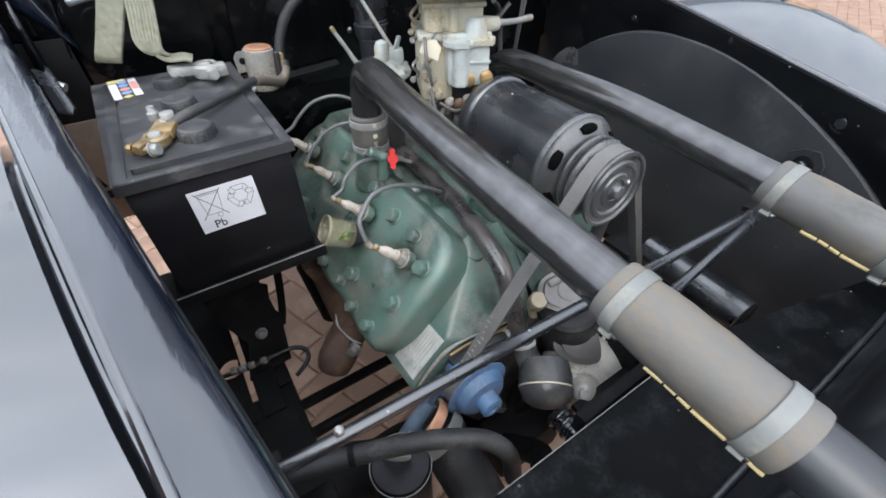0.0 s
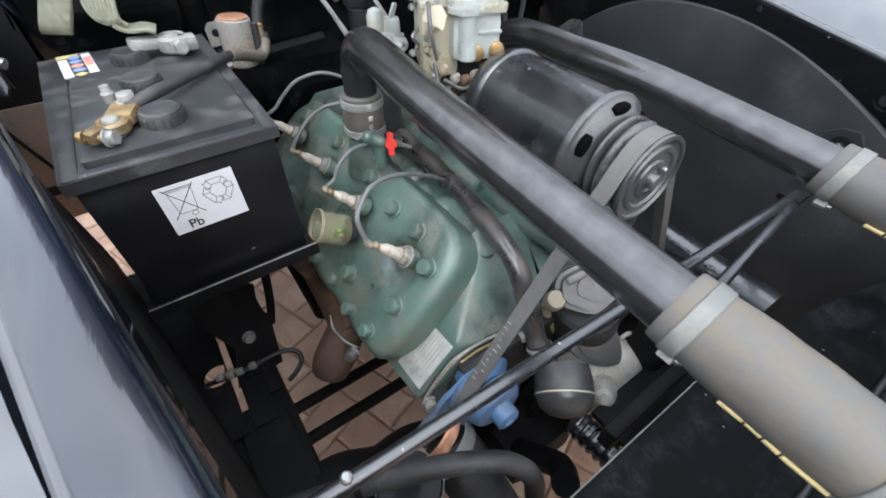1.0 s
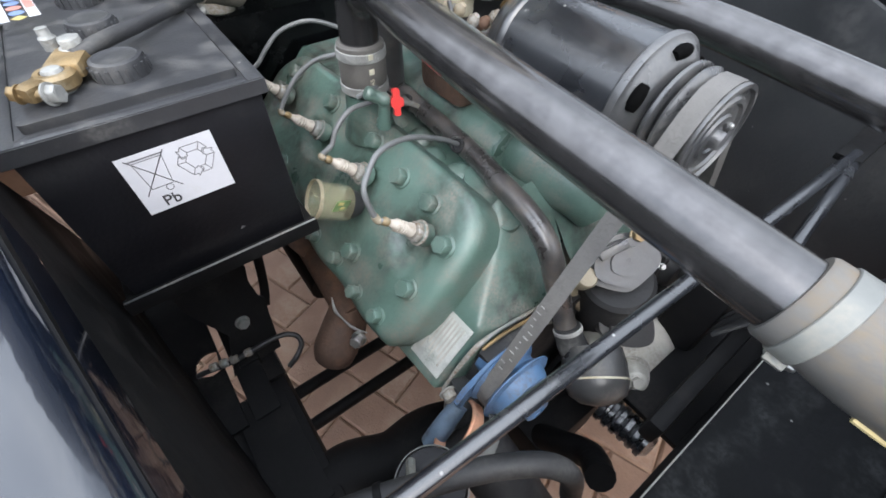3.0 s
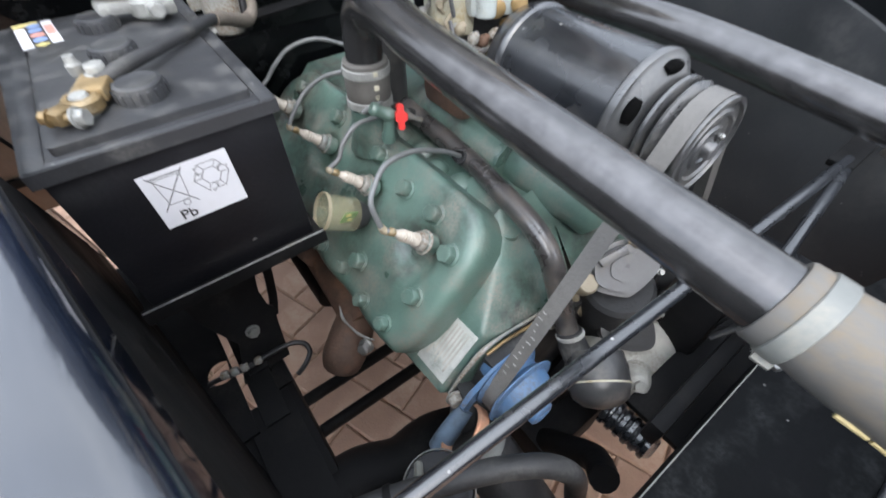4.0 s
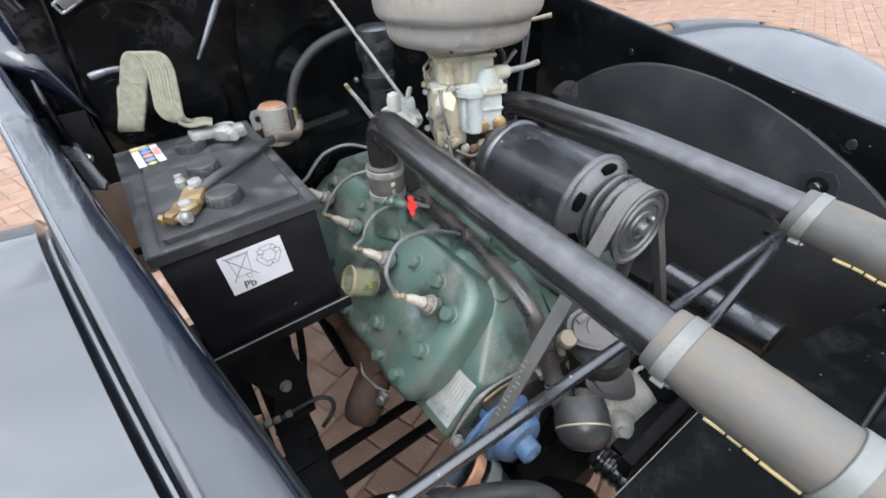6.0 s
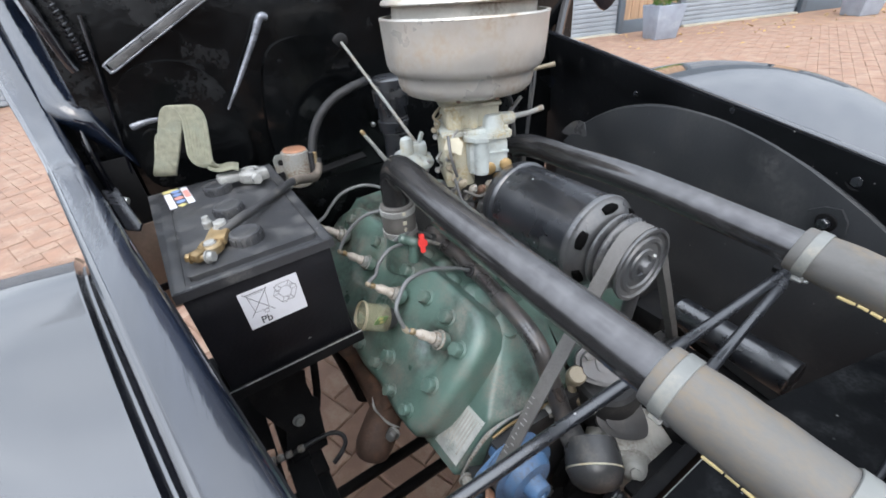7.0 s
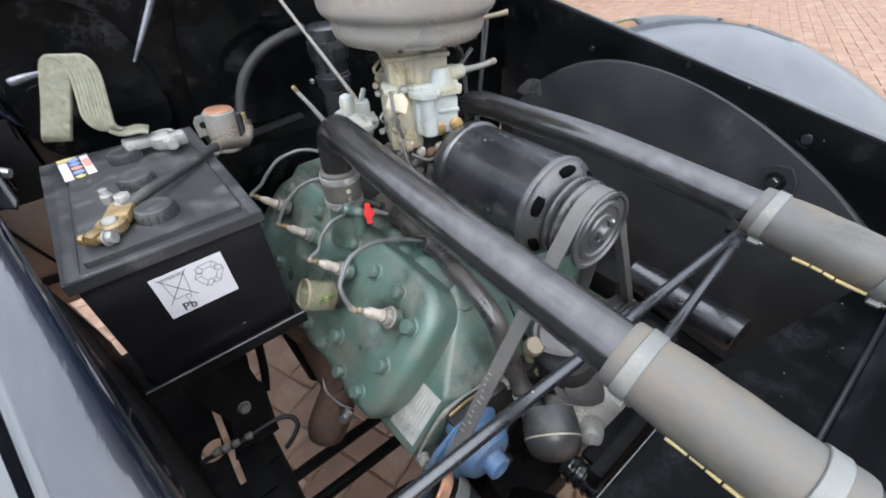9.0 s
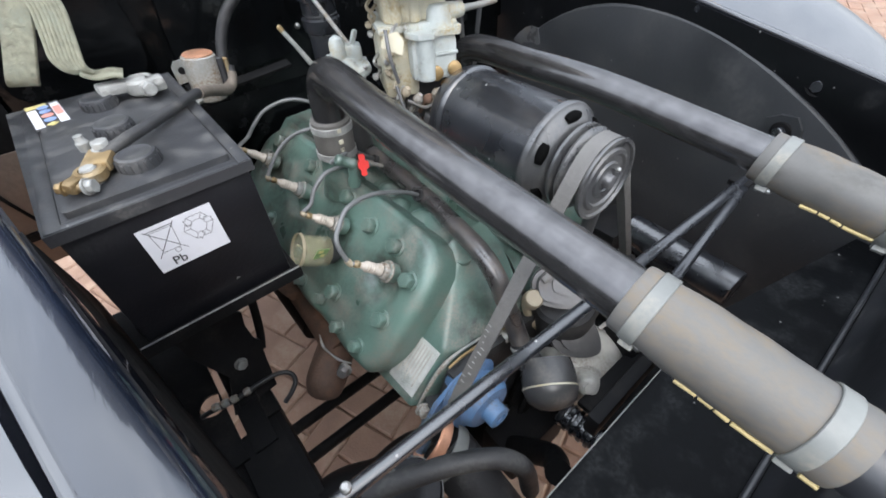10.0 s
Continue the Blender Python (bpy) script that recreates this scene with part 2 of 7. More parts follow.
    "sticker": mat("faded green label ink", (0.14, 0.24, 0.09), 0.45, 0, 0.2, 60, 300, 0.0, (0.3, 0.32, 0.18), 0.3, 60),
    "ink_y": mat("yellow label ink", (0.56, 0.48, 0.20), 0.45, 0, 0.1, 60, 300, 0.0),
    "ink_b": mat("blue label ink", (0.20, 0.28, 0.48), 0.45, 0, 0.1, 60, 300, 0.0),
    "ink_r": mat("red label ink", (0.55, 0.26, 0.22), 0.45, 0, 0.1, 60, 300, 0.0),
    "plate": mat("etched aluminium plate", (0.50, 0.51, 0.48), 0.5, 0.35, 0.18, 60, 500, 0.3, (0.28, 0.30, 0.27), 0.4, 50),
    "paper": mat("yellowed paper tag", (0.50, 0.465, 0.36), 0.8, 0, 0.1, 40, 300, 0.1),
    "yellow": mat("yellow hose edge", (0.46, 0.36, 0.16), 0.6, 0, 0.2, 60, 300, 0.3, (0.4, 0.34, 0.2), 0.3, 60),
    "paver": mat("terracotta paver", (0.270, 0.162, 0.112), 0.8, 0, 0.22, 7, 200, 0.7, (0.34, 0.245, 0.18), 0.5, 6, piece=0.14),
    "sand": mat("sandy joint ground", (0.27, 0.165, 0.11), 0.9, 0, 0.25, 5, 150, 0.8, (0.30, 0.24, 0.17), 0.3, 3),
    "door": mat("grey roller door", (0.27, 0.30, 0.33), 0.45, 0, 0.1, 3, 60, 0.05, (0.22, 0.24, 0.25), 0.2, 2),
    "frame": mat("slate blue door frame", (0.11, 0.135, 0.16), 0.5, 0, 0.12, 4, 60, 0.05),
    "timber": mat("larch cladding", (0.46, 0.31, 0.20), 0.6, 0, 0.22, 4, 50, 0.3, (0.34, 0.2, 0.11), 0.3, 3, stretch=(8, 8, 0.6)),
    "plinth": mat("pale kerb stone", (0.40, 0.37, 0.30), 0.8, 0, 0.2, 5, 60, 0.4),
    "planter": mat("grey zinc planter", (0.30, 0.34, 0.40), 0.5, 0.2, 0.15, 6, 60, 0.1, (0.38, 0.42, 0.47), 0.3, 5),
    "splash": mat("flat black splash panel", (0.0034, 0.0038, 0.0044), 0.5, 0, 0.5, 9, 150, 0.3, (0.026, 0.027, 0.028), 0.40, 24, 0.06, specks=0.05),
    "conduit": mat("dark steel tube", (0.055, 0.050, 0.048), 0.30, 0.2, 0.35, 30, 260, 0.2, (0.11, 0.085, 0.065), 0.3, 30, 1.0, 0.3),
    "sleeve": mat("grey-brown rubber sleeve", (0.105, 0.098, 0.090), 0.6, 0, 0.25, 40, 300, 0.2, (0.12, 0.112, 0.10), 0.3, 30),
    "darkwall": mat("plain dark wall", (0.10, 0.065, 0.05), 0.85, 0, 0.3, 3, 30, 0.4),
    "leaf": mat("box leaf", (0.10, 0.20, 0.035), 0.6, 0, 0.35, 20, 100, 0.1, piece=0.2),
    "autumn": mat("dry fallen leaf", (0.55, 0.36, 0.13), 0.7, 0, 0.35, 20, 100, 0.1, piece=0.6),
}


def glassy(name, tint, rough):
    m = bpy.data.materials.new(name)
    m.use_nodes = True
    b = m.node_tree.nodes["Principled BSDF"]
    b.inputs["Base Color"].default_value = (*tint, 1)
    b.inputs["Roughness"].default_value = rough
    b.inputs["Transmission Weight"].default_value = 0.88
    b.inputs["IOR"].default_value = 1.45
    t = m.node_tree.nodes.new("ShaderNodeTexNoise")
    t.inputs["Scale"].default_value = 120
    bp = m.node_tree.nodes.new("ShaderNodeBump")
    bp.inputs["Strength"].default_value, bp.inputs["Distance"].default_value = 0.15, 0.002
    m.node_tree.links.new(t.outputs["Fac"], bp.inputs["Height"])
    m.node_tree.links.new(bp.outputs["Normal"], b.inputs["Normal"])
    return m


M["amber"] = glassy("yellowed clear plastic", (0.44, 0.42, 0.27), 0.14)
amber = M["amber"].node_tree.nodes["Principled BSDF"]
amber.inputs["Transmission Weight"].default_value, amber.inputs["Alpha"].default_value = 0.0, 0.20

# ---- mesh helpers ----


def thing(name, label, category, group="", kind="", at=(0, 0, 0)):
    ob = new(name)
    ob.empty_display_size = 0.02
    ob.location = at
    return tagged(ob, label, category, group, kind)


def to_object(name, bm, material, parent=None, label="", smooth=40):
    me = bpy.data.meshes.new(name)
    bmesh.ops.recalc_face_normals(bm, faces=bm.faces)
    for f in bm.faces:
        f.smooth = smooth > 0
    bm.to_mesh(me)
    bm.free()
    if smooth:
        me.set_sharp_from_angle(angle=radians(smooth))
    me.materials.append(M[material])
    ob = new(name, me)
    if parent:
        ob.parent = parent
        ob.matrix_parent_inverse = Matrix.Translation(-parent.location) if parent.type == "EMPTY" else Matrix.Identity(4)
    if label:
        ob["label"] = label
    return ob


def part(name, bm, material, parent, label="", smooth=40):
    return to_object(name, bm, material, parent, label, smooth)


def solo(name, bm, material, label, category, group="", kind="", smooth=40):
    return tagged(to_object(name, bm, material, None, "", smooth), label, category, group, kind)


def bevel(bm, width, segments=2, angle=30):
    edges = [e for e in bm.edges if len(e.link_faces) == 2 and e.calc_face_angle(0) > radians(angle)]
    if edges and width > 0:
        bmesh.ops.bevel(bm, geom=edges, offset=width, segments=segments, profile=0.6, affect="EDGES", clamp_overlap=True)
    return bm


def box(c, size, bev=0.003, m=None, bm=None):
    b = bmesh.new()
    bmesh.ops.create_cube(b, size=1)
    bmesh.ops.scale(b, vec=size, verts=b.verts)
    bevel(b, bev)
    if m is not None:
        bmesh.ops.transform(b, matrix=m, verts=b.verts)
    bmesh.ops.translate(b, vec=c, verts=b.verts)
    return join(bm, b)


def join(bm, b):
    if bm is None:
        return b
    me = bpy.data.meshes.new("tmp")
    b.to_mesh(me)
    b.free()
    bm.from_mesh(me)
    bpy.data.meshes.remove(me)
    return bm


def frame_along(d):
    return Vector(d).normalized().to_track_quat("Z", "Y").to_matrix().to_4x4()


def lathe(p0, p1, profile, segs=28, bm=None, cap=True):
    """A turned shape: profile holds (distance along the way from p0 to p1, radius)."""
    b = bmesh.new()
    m = Matrix.Translation(p0) @ frame_along(Vector(p1) - Vector(p0))
    rings = []
    for h, r in profile:
        rings.append([b.verts.new(m @ Vector((r * math.cos(a), r * math.sin(a), h)))
                      for a in (2 * math.pi * k / segs for k in range(segs))])
    for a, c in zip(rings, rings[1:]):
        for k in range(segs):
            b.faces.new((a[k], a[(k + 1) % segs], c[(k + 1) % segs], c[k]))
    if cap:
        b.faces.new(rings[0])
        b.faces.new(rings[-1])
    return join(bm, b)


def rod(p0, p1, r, segs=20, ease=0.0015, bm=None):
    d = (Vector(p1) - Vector(p0)).length
    e = min(ease, d * 0.3, r * 0.5)
    return lathe(p0, p1, [(0, r - e), (e, r), (d - e, r), (d, r - e)], segs, bm)


def smooth_line(points, steps=8):
    """Points on a smooth curve through the given ones."""
    p = [Vector(q) for q in points]
    if len(p) < 3:
        return p
    ext = [2 * p[0] - p[1], *p, 2 * p[-1] - p[-2]]
    out = []
    for i in range(1, len(ext) - 2):
        a, b, c, d = ext[i - 1:i + 3]
        for k in range(steps):
            t = k / steps
            out.append(0.5 * (2 * b + (c - a) * t + (2 * a - 5 * b + 4 * c - d) * t ** 2 + (3 * b - a - 3 * c + d) * t ** 3))
    out.append(p[-1])
    return out


def sweep(points, r, segs=14, steps=8, bm=None, flat=None):
    """A tube along a smooth curve. r: a radius or one for each given point. flat: (half width, half thickness) of a strap."""
    line = smooth_line(points, steps)
    n = len(line)
    rs = [r] * n if isinstance(r, (int, float)) else [float(v) for v in np.interp(np.linspace(0, len(r) - 1, n), range(len(r)), r)]
    b = bmesh.new()
    up, rings = None, []
    for i, q in enumerate(line):
        t = (line[min(i + 1, n - 1)] - line[max(i - 1, 0)]).normalized()
        if up is None:
            up = t.orthogonal().normalized() if flat is None else Vector(flat[2])
        up = (up - t * up.dot(t)).normalized()
        side = t.cross(up)
        ring = []
        for k in range(segs):
            a = 2 * math.pi * k / segs
            u, v = (rs[i] * math.cos(a), rs[i] * math.sin(a)) if flat is None else (
                flat[0] * max(-1, min(1, 1.25 * math.cos(a))), flat[1] * max(-1, min(1, 1.25 * math.sin(a))))
            ring.append(b.verts.new(q + up * u + side * v))
        rings.append(ring)
    for a, c in zip(rings, rings[1:]):
        for k in range(segs):
            b.faces.new((a[k], a[(k + 1) % segs], c[(k + 1) % segs], c[k]))
    b.faces.new(rings[0])
    b.faces.new(rings[-1])
    return join(bm, b)


def prism(outline, depth, m=None, bev=0.004, segments=3, bm=None):
    """A flat outline (x, y) raised by depth along z, rounded, then placed by m."""
    b = bmesh.new()
    lo = [b.verts.new((x, y, 0)) for x, y in outline]
    hi = [b.verts.new((x, y, depth)) for x, y in outline]
    b.faces.new(lo[::-1])
    b.faces.new(hi)
    k = len(outline)
    for i in range(k):
        b.faces.new((lo[i], lo[(i + 1) % k], hi[(i + 1) % k], hi[i]))
    bevel(b, bev, segments)
    if m is not None:
        bmesh.ops.transform(b, matrix=m, verts=b.verts)
    return join(bm, b)


def rounded(outline, steps=5):
    """A smooth closed outline through the given corners."""
    p = [Vector(q) for q in outline]
    n = len(p)
    out = []
    for i in range(n):
        a, b, c, d = p[i - 1], p[i], p[(i + 1) % n], p[(i + 2) % n]
        for k in range(steps):
            t = k / steps
            q = 0.5 * (2 * b + (c - a) * t + (2 * a - 5 * b + 4 * c - d) * t ** 2 + (3 * b - a - 3 * c + d) * t ** 3)
            out.append((q.x, q.y))
    return out


def ring_band(p0, p1, r, thick, segs=36, bm=None):
    d = (Vector(p1) - Vector(p0)).length
    e = min(thick * 0.4, d * 0.2)
    return lathe(p0, p1, [(0, r), (0, r + thick - e), (e, r + thick), (d - e, r + thick), (d, r + thick - e), (d, r), (0, r)], segs, bm, cap=False)


def hexagon(p, d, r, h, bm=None):
    """A hexagonal bolt head with a washer, standing on p along d."""
    d = Vector(d).normalized()
    m = Matrix.Translation(p) @ frame_along(d)
    b = bmesh.new()
    bmesh.ops.create_cone(b, cap_ends=True, segments=6, radius1=r * 1.08, radius2=r * 1.08, depth=h, matrix=Matrix.Translation((0, 0, h / 2)))
    bevel(b, r * 0.10, 1)
    bmesh.ops.transform(b, matrix=m, verts=b.verts)
    b = lathe(p, Vector(p) + d, [(-h * 0.1, r * 1.30), (h * 0.10, r * 1.30), (h * 0.14, r * 1.22)], 20, b)
    b = lathe(p, Vector(p) + d, [(h * 0.9, r * 0.74), (h * 1.04, r * 0.70)], 14, b)
    return join(bm, b)


def sheet(grid, thick, bm=None):
    """A plate of the given thickness through rows of points."""
    b = bmesh.new()
    v = [[b.verts.new(p) for p in row] for row in grid]
    for i in range(len(v) - 1):
        for j in range(len(v[0]) - 1):
            b.faces.new((v[i][j], v[i][j + 1], v[i + 1][j + 1], v[i + 1][j]))
    bmesh.ops.recalc_face_normals(b, faces=b.faces)
    bmesh.ops.solidify(b, geom=b.faces[:], thickness=thick)
    return join(bm, b)


def on_bank(y, v, c, side=1):
    """A point of the bank's sloping face: along the engine, down the slope, and height off the crank line."""
    x = (-v * 2 ** 0.5 - c) / 2
    p = Vector((x, y, x + c))
    return p if side > 0 else Vector((-p.x, p.y, p.z))

# ---- car body ----


def rim_x(y, side=1):
    return 0.369 + 0.234 * (y - 0.1) if side > 0 else 0.348 + 0.190 * (y - 0.1)


def rim_z(y, side=1):
    if side > 0:
        return 0.922 + 0.128 * (y - 0.1)
    return 0.930 + 0.085 * (y - 0.1) + 0.45 * max(0.0, y - 0.8) + 0.5 * max(0.0, y - 0.9)


car = thing("car_body", "black vintage car front with bonnet raised, parked on brick paving", "car")


def wing(side, name):
    ys = [-0.55 + 0.05 * k for k in range(38)]
    rim, bead, skin = [], [], []
    for y in ys:
        xi, zi = rim_x(max(y, -0.2), side), rim_z(max(y, -0.2), side)
        if y < -0.2:
            xi, zi = xi - 0.1 * (-0.2 - y), zi - 0.12 * (-0.2 - y)
        crown = ((0.0, -0.0075), (0.0001, -0.0045), (0.0008, -0.002), (0.003, 0.0), (0.007, 0.0003), (0.0095, -0.001), (0.011, -0.006), (0.0115, -0.03))
        root = ((0.0125, zi - 0.030),)
        if side < 0:                     # the near ledge lies flat and ends in a low rolled bead
            crown = ((0.0, -0.05), (0.0, -0.013), (0.0015, -0.007), (0.005, -0.0025), (0.009, -0.0010), (0.016, -0.0004), (0.028, 0.0002), (0.0355, 0.0004), (0.0365, -0.0004), (0.0375, -0.0018), (0.0390, -0.0018), (0.0405, -0.0016), (0.0425, -0.0032), (0.0435, -0.007), (0.0435, -0.016), (0.0435, -0.03))
            if y > 0.38:
                crown = ((0.0, -0.0145),) + crown[1:]
        if side < 0:
            cut = len(crown) - 8
            bead.append([(side * (xi + dx), y, zi + dz) for dx, dz in crown[cut:]])
            crown = crown[:cut + 1]
        rim.append([(side * (xi + dx), y, zi + dz) for dx, dz in crown])
        if side < 0:
            zc = 0.955 - 0.95 * (y - 0.43) ** 2 if y > 0.0 else 0.779 + 0.82 * y - 0.5 * y * y
        else:
            zc = 0.949 - (0.80 if y < 0.44 else 0.50) * (y - 0.44) ** 2 if y > 0.0 else 0.794 + 0.70 * y - 0.5 * y * y
        zb = -0.018 * math.log(math.exp(-(zi - 0.034) / 0.018) + math.exp(-(zc - 0.006) / 0.018))
        out = 1.0 - 0.30 * max(0.0, y - 0.7) - 0.35 * max(0.0, -0.1 - y)
        if side < 0:
            root = ((0.0445, zi - 0.030), (0.0450, zb - 0.020), (0.0475, zb - 0.022), (0.0515, zb - 0.016), (0.0550, zb - 0.012), (0.0575, zb - 0.012), (0.0600, zb - 0.005), (0.0618, zb - 0.0012))
        start = 0.064 if side < 0 else 0.024
        row = list(root) + [(start, zb - 0.001)]
        row += [(start + (0.280 - start) / 6 * k, zb + (zc - zb) * math.sin(math.pi / 12 * k)) for k in range(1, 7)]
        row += [(0.280 + d, zc - z) for d, z in ((0.04, 0.002), (0.08, 0.010), (0.12, 0.024), (0.16, 0.046), (0.20, 0.080), (0.235, 0.125), (0.262, 0.185), (0.272, 0.22))]
        row = [(side * (xi + 0.012 + (d - 0.012) * (out if d > 0.1 else 1)), y, z) for d, z in row]
        skin.append(row)
    part("bonnet_ledge", sheet(rim, 0.002), "wing" if side > 0 else "ledge", car, "glossy black bonnet seating ledge", 35)
    if bead:
        part("ledge_bead", sheet(bead, 0.002), "wing", car, "bright rolled bead along the ledge", 35)
    part(name, sheet(skin, 0.002), "wing", car, "polished black wing reflecting the cloudy sky", 35)


wing(-1, "front_wing")
wing(1, "front_wing")


def inner_panel(side):
    rows = []
    if side > 0:
        for k in range(22):
            y = -0.25 + k * 0.055
            xi, zi = rim_x(y, side), rim_z(y, side)
            rows.append([(xi + 0.0008, y, zi - 0.006), (xi + 0.001, y, zi - 0.040), (xi + 0.008, y, zi - 0.06), (xi + 0.02, y, zi - 0.12), (xi + 0.03, y, 0.68), (xi + 0.035, y, 0.60), (xi + 0.03, y, 0.42)])
        return sheet(rows, 0.002)
    # the near panel is cut away in a curve beside the battery: (height, end, set back)
    edge = ((0.945, 0.405, 0.001), (0.918, 0.436, 0.003), (0.868, 0.490, 0.005), (0.815, 0.540, 0.006), (0.787, 0.568, 0.007), (0.73, 0.622, 0.008), (0.687, 0.663, 0.010), (0.645, 0.71, 0.012), (0.59, 0.80, 0.016), (0.47, 0.86, 0.022), (0.40, 0.87, 0.026))
    for k in range(22):
        row = []
        for n, (z, stop, back) in enumerate(edge):
            y = -0.25 + (stop + 0.25) * k / 21
            row.append((-rim_x(y, side) - back, y, min(z, rim_z(y, side) - 0.012 - 0.011 * n)))
        rows.append(row)
    return sheet(rows, 0.002)


part("inner_wing", inner_panel(1), "inner", car, "dusty black inner wing panel")
part("inner_wing", inner_panel(-1), "chassis", car, "black inner wing panel")

# wheel arch swelling on the far inner wing, folded back at its front end
rows = []
for i in range(31):
    y = -0.02 + 0.82 * i / 30
    r = 0.60 if y < 0.40 else 0.52
    top = 0.926 - r + math.sqrt(max(0.0, r ** 2 - (y - 0.40) ** 2))
    x = rim_x(y) + 0.018 + 0.10 * max(0.0, min(0.085, 0.168 - y))
    rows.append([(x - 0.010, y, 0.46), (x - 0.016, y, 0.60), (x - 0.022, y, top - 0.16), (x - 0.025, y, top - 0.07), (x - 0.0245, y, top - 0.025), (x - 0.022, y, top - 0.004), (x - 0.018, y, top - 0.001), (x + 0.004, y, top)])
part("wheel_arch", sheet(rows, 0.002), "arch", car, "dusty domed wheel arch panel", 30)
for x, y, z, r in ((0.3825, 0.144, 0.890, 0.0150), (0.479, 0.551, 0.926, 0.010), (0.428, 0.337, 0.940, 0.011)):
    p = Vector((x, y, z))
    d = Vector((-1, 0.12, 0.05)).normalized()
    part("panel_washer", lathe(p - d * 0.006, p, [(0, r), (0.006, r), (0.008, r * 0.85), (0.007, r * 0.55)], 22), "chassis", car)
    part("panel_bolt", hexagon(p, d, r * 0.50, 0.005), "genblk", car)
bracket_m = Matrix.Translation((0.3742, 0.1525, 0.8290)) @ pose(0, 0, 0, 0, -90, 0) @ pose(0, 0, 0, -13, 0, 24)
bracket = part("arch_bracket", prism(rounded([(-0.018, -0.020), (0.018, -0.020), (0.018, 0.020), (-0.018, 0.020)], 2), 0.004, bracket_m, 0.0012, 2), "arch", car, "small bolted bracket plate on the wheel arch")
part("bracket_washer", lathe(bracket_m @ Vector((0, 0, 0.003)), bracket_m @ Vector((0, 0, 0.1)), [(0, 0.0135), (0.003, 0.0135), (0.004, 0.011), (0.0035, 0.008)], 20), "chassis", bracket)
part("bracket_nut", hexagon(bracket_m @ Vector((0, 0, 0.005)), bracket_m.to_3x3() @ Vector((0, 0, 1)), 0.0078, 0.009), "genblk", bracket)
# Capped black plug; its colour stands for the dark of an open hole.
part("panel_hole", lathe((0.390, 0.046, 0.613), (0.36, 0.044, 0.615), [(-0.03, 0.0075), (0.0015, 0.0075), (0.0015, 0.006), (-0.004, 0.0055)], 18, cap=True), "rubber", car, "black plug with the shade of a panel hole")

part("gusset", sheet([[(0.518, 0.745, 0.820), (0.512, 0.722, 0.829), (0.505, 0.70, 0.829)], [(0.523, 0.772, 0.800), (0.512, 0.735, 0.806), (0.502, 0.69, 0.812)], [(0.528, 0.793, 0.778), (0.517, 0.74, 0.781), (0.500, 0.678, 0.790)]], 0.002), "capgrey", car, "small bent gusset at the back of the inner wing", 50)

# firewall and cowl
fw = box((0.0880, 0.895, 1.06), (1.106, 0.02, 0.50), 0.006)
fw = box((0.07, 0.896, 0.64), (1.00, 0.018, 0.345), 0.006, None, fw)
part("firewall", fw, "fwall", car, "glossy black pressed steel firewall", 40)
# Plain box added so the ledge reflects a dark body.
part("scuttle", box((0.048, 1.28, 0.90), (1.016, 0.74, 0.78), 0.03), "gloss", car, "plain black box added in place of the scuttle")
cowl_rows = [[(x, 0.907, 1.295 - 0.10 * abs(x) ** 2), (x, 0.93, 1.302 - 0.10 * abs(x) ** 2), (x, 1.05, 1.31 - 0.12 * x * x), (x, 1.25, 1.32 - 0.2 * x * x)] for x in np.linspace(-0.495, 0.60, 15)]
part("cowl", sheet(cowl_rows, 0.003), "gloss", car, "black cowl panel behind the engine bay")
for (px_, pz_), shape in (((-0.10, 0.86), [(-0.10, 0.02), (-0.05, 0.0), (0.05, 0.0), (0.10, 0.02), (0.09, 0.15), (0.05, 0.225), (-0.05, 0.225), (-0.09, 0.15)]),
                          ((-0.33, 0.89), [(-0.085, 0.01), (0.0, -0.01), (0.085, 0.01), (0.08, 0.13), (0.03, 0.19), (-0.05, 0.19), (-0.085, 0.13)])):
    part("firewall_pressing", prism(rounded(shape, 6), 0.016, Matrix.Translation((px_, 0.8845, pz_)) @ pose(0, 0, 0, 90, 0, 0), 0.010, 4), "fwall", car, "rounded pressing in the firewall", 60)
# worn ribs; the light they catch is put in as bluish metal strips
rib_a, rib_b = Vector((-0.402, 0.876, 1.087)), Vector((-0.15, 0.876, 1.214))
rib_d = (rib_b - rib_a).normalized()
rib_n = Vector((-rib_d.z, 0, rib_d.x))
rib_loop = [rib_b + rib_n * 0.007, rib_a.lerp(rib_b, 0.6) + rib_n * 0.007, rib_a.lerp(rib_b, 0.3) + rib_n * 0.007, rib_a + rib_d * 0.006 + rib_n * 0.007, rib_a - rib_d * 0.001 + rib_n * 0.003, rib_a - rib_d * 0.001 - rib_n * 0.003, rib_a + rib_d * 0.006 - rib_n * 0.007, rib_a.lerp(rib_b, 0.3) - rib_n * 0.007, rib_a.lerp(rib_b, 0.6) - rib_n * 0.007, rib_b - rib_n * 0.007]
rib_bar = part("firewall_rib", sweep([rib_a + rib_d * 0.004, rib_a.lerp(rib_b, 0.5), rib_b], 0.01, 16, 6, flat=(0.0058, 0.003, rib_n)), "gendust", car, "pressed firewall rib with worn, highlighted edges")
part("worn_edge", sweep(rib_loop, 0.0020, 8, 4), "worn", rib_bar)
part("firewall_rib", sweep([(-0.258, 0.866, 0.996), (-0.225, 0.864, 1.040), (-0.184, 0.863, 1.096), (-0.165, 0.863, 1.125), (-0.157, 0.863, 1.132), (-0.149, 0.865, 1.130)], [0.002, 0.0045, 0.0060, 0.007, 0.006], 12), "worn", car, "worn edge of a firewall rib with its highlight")
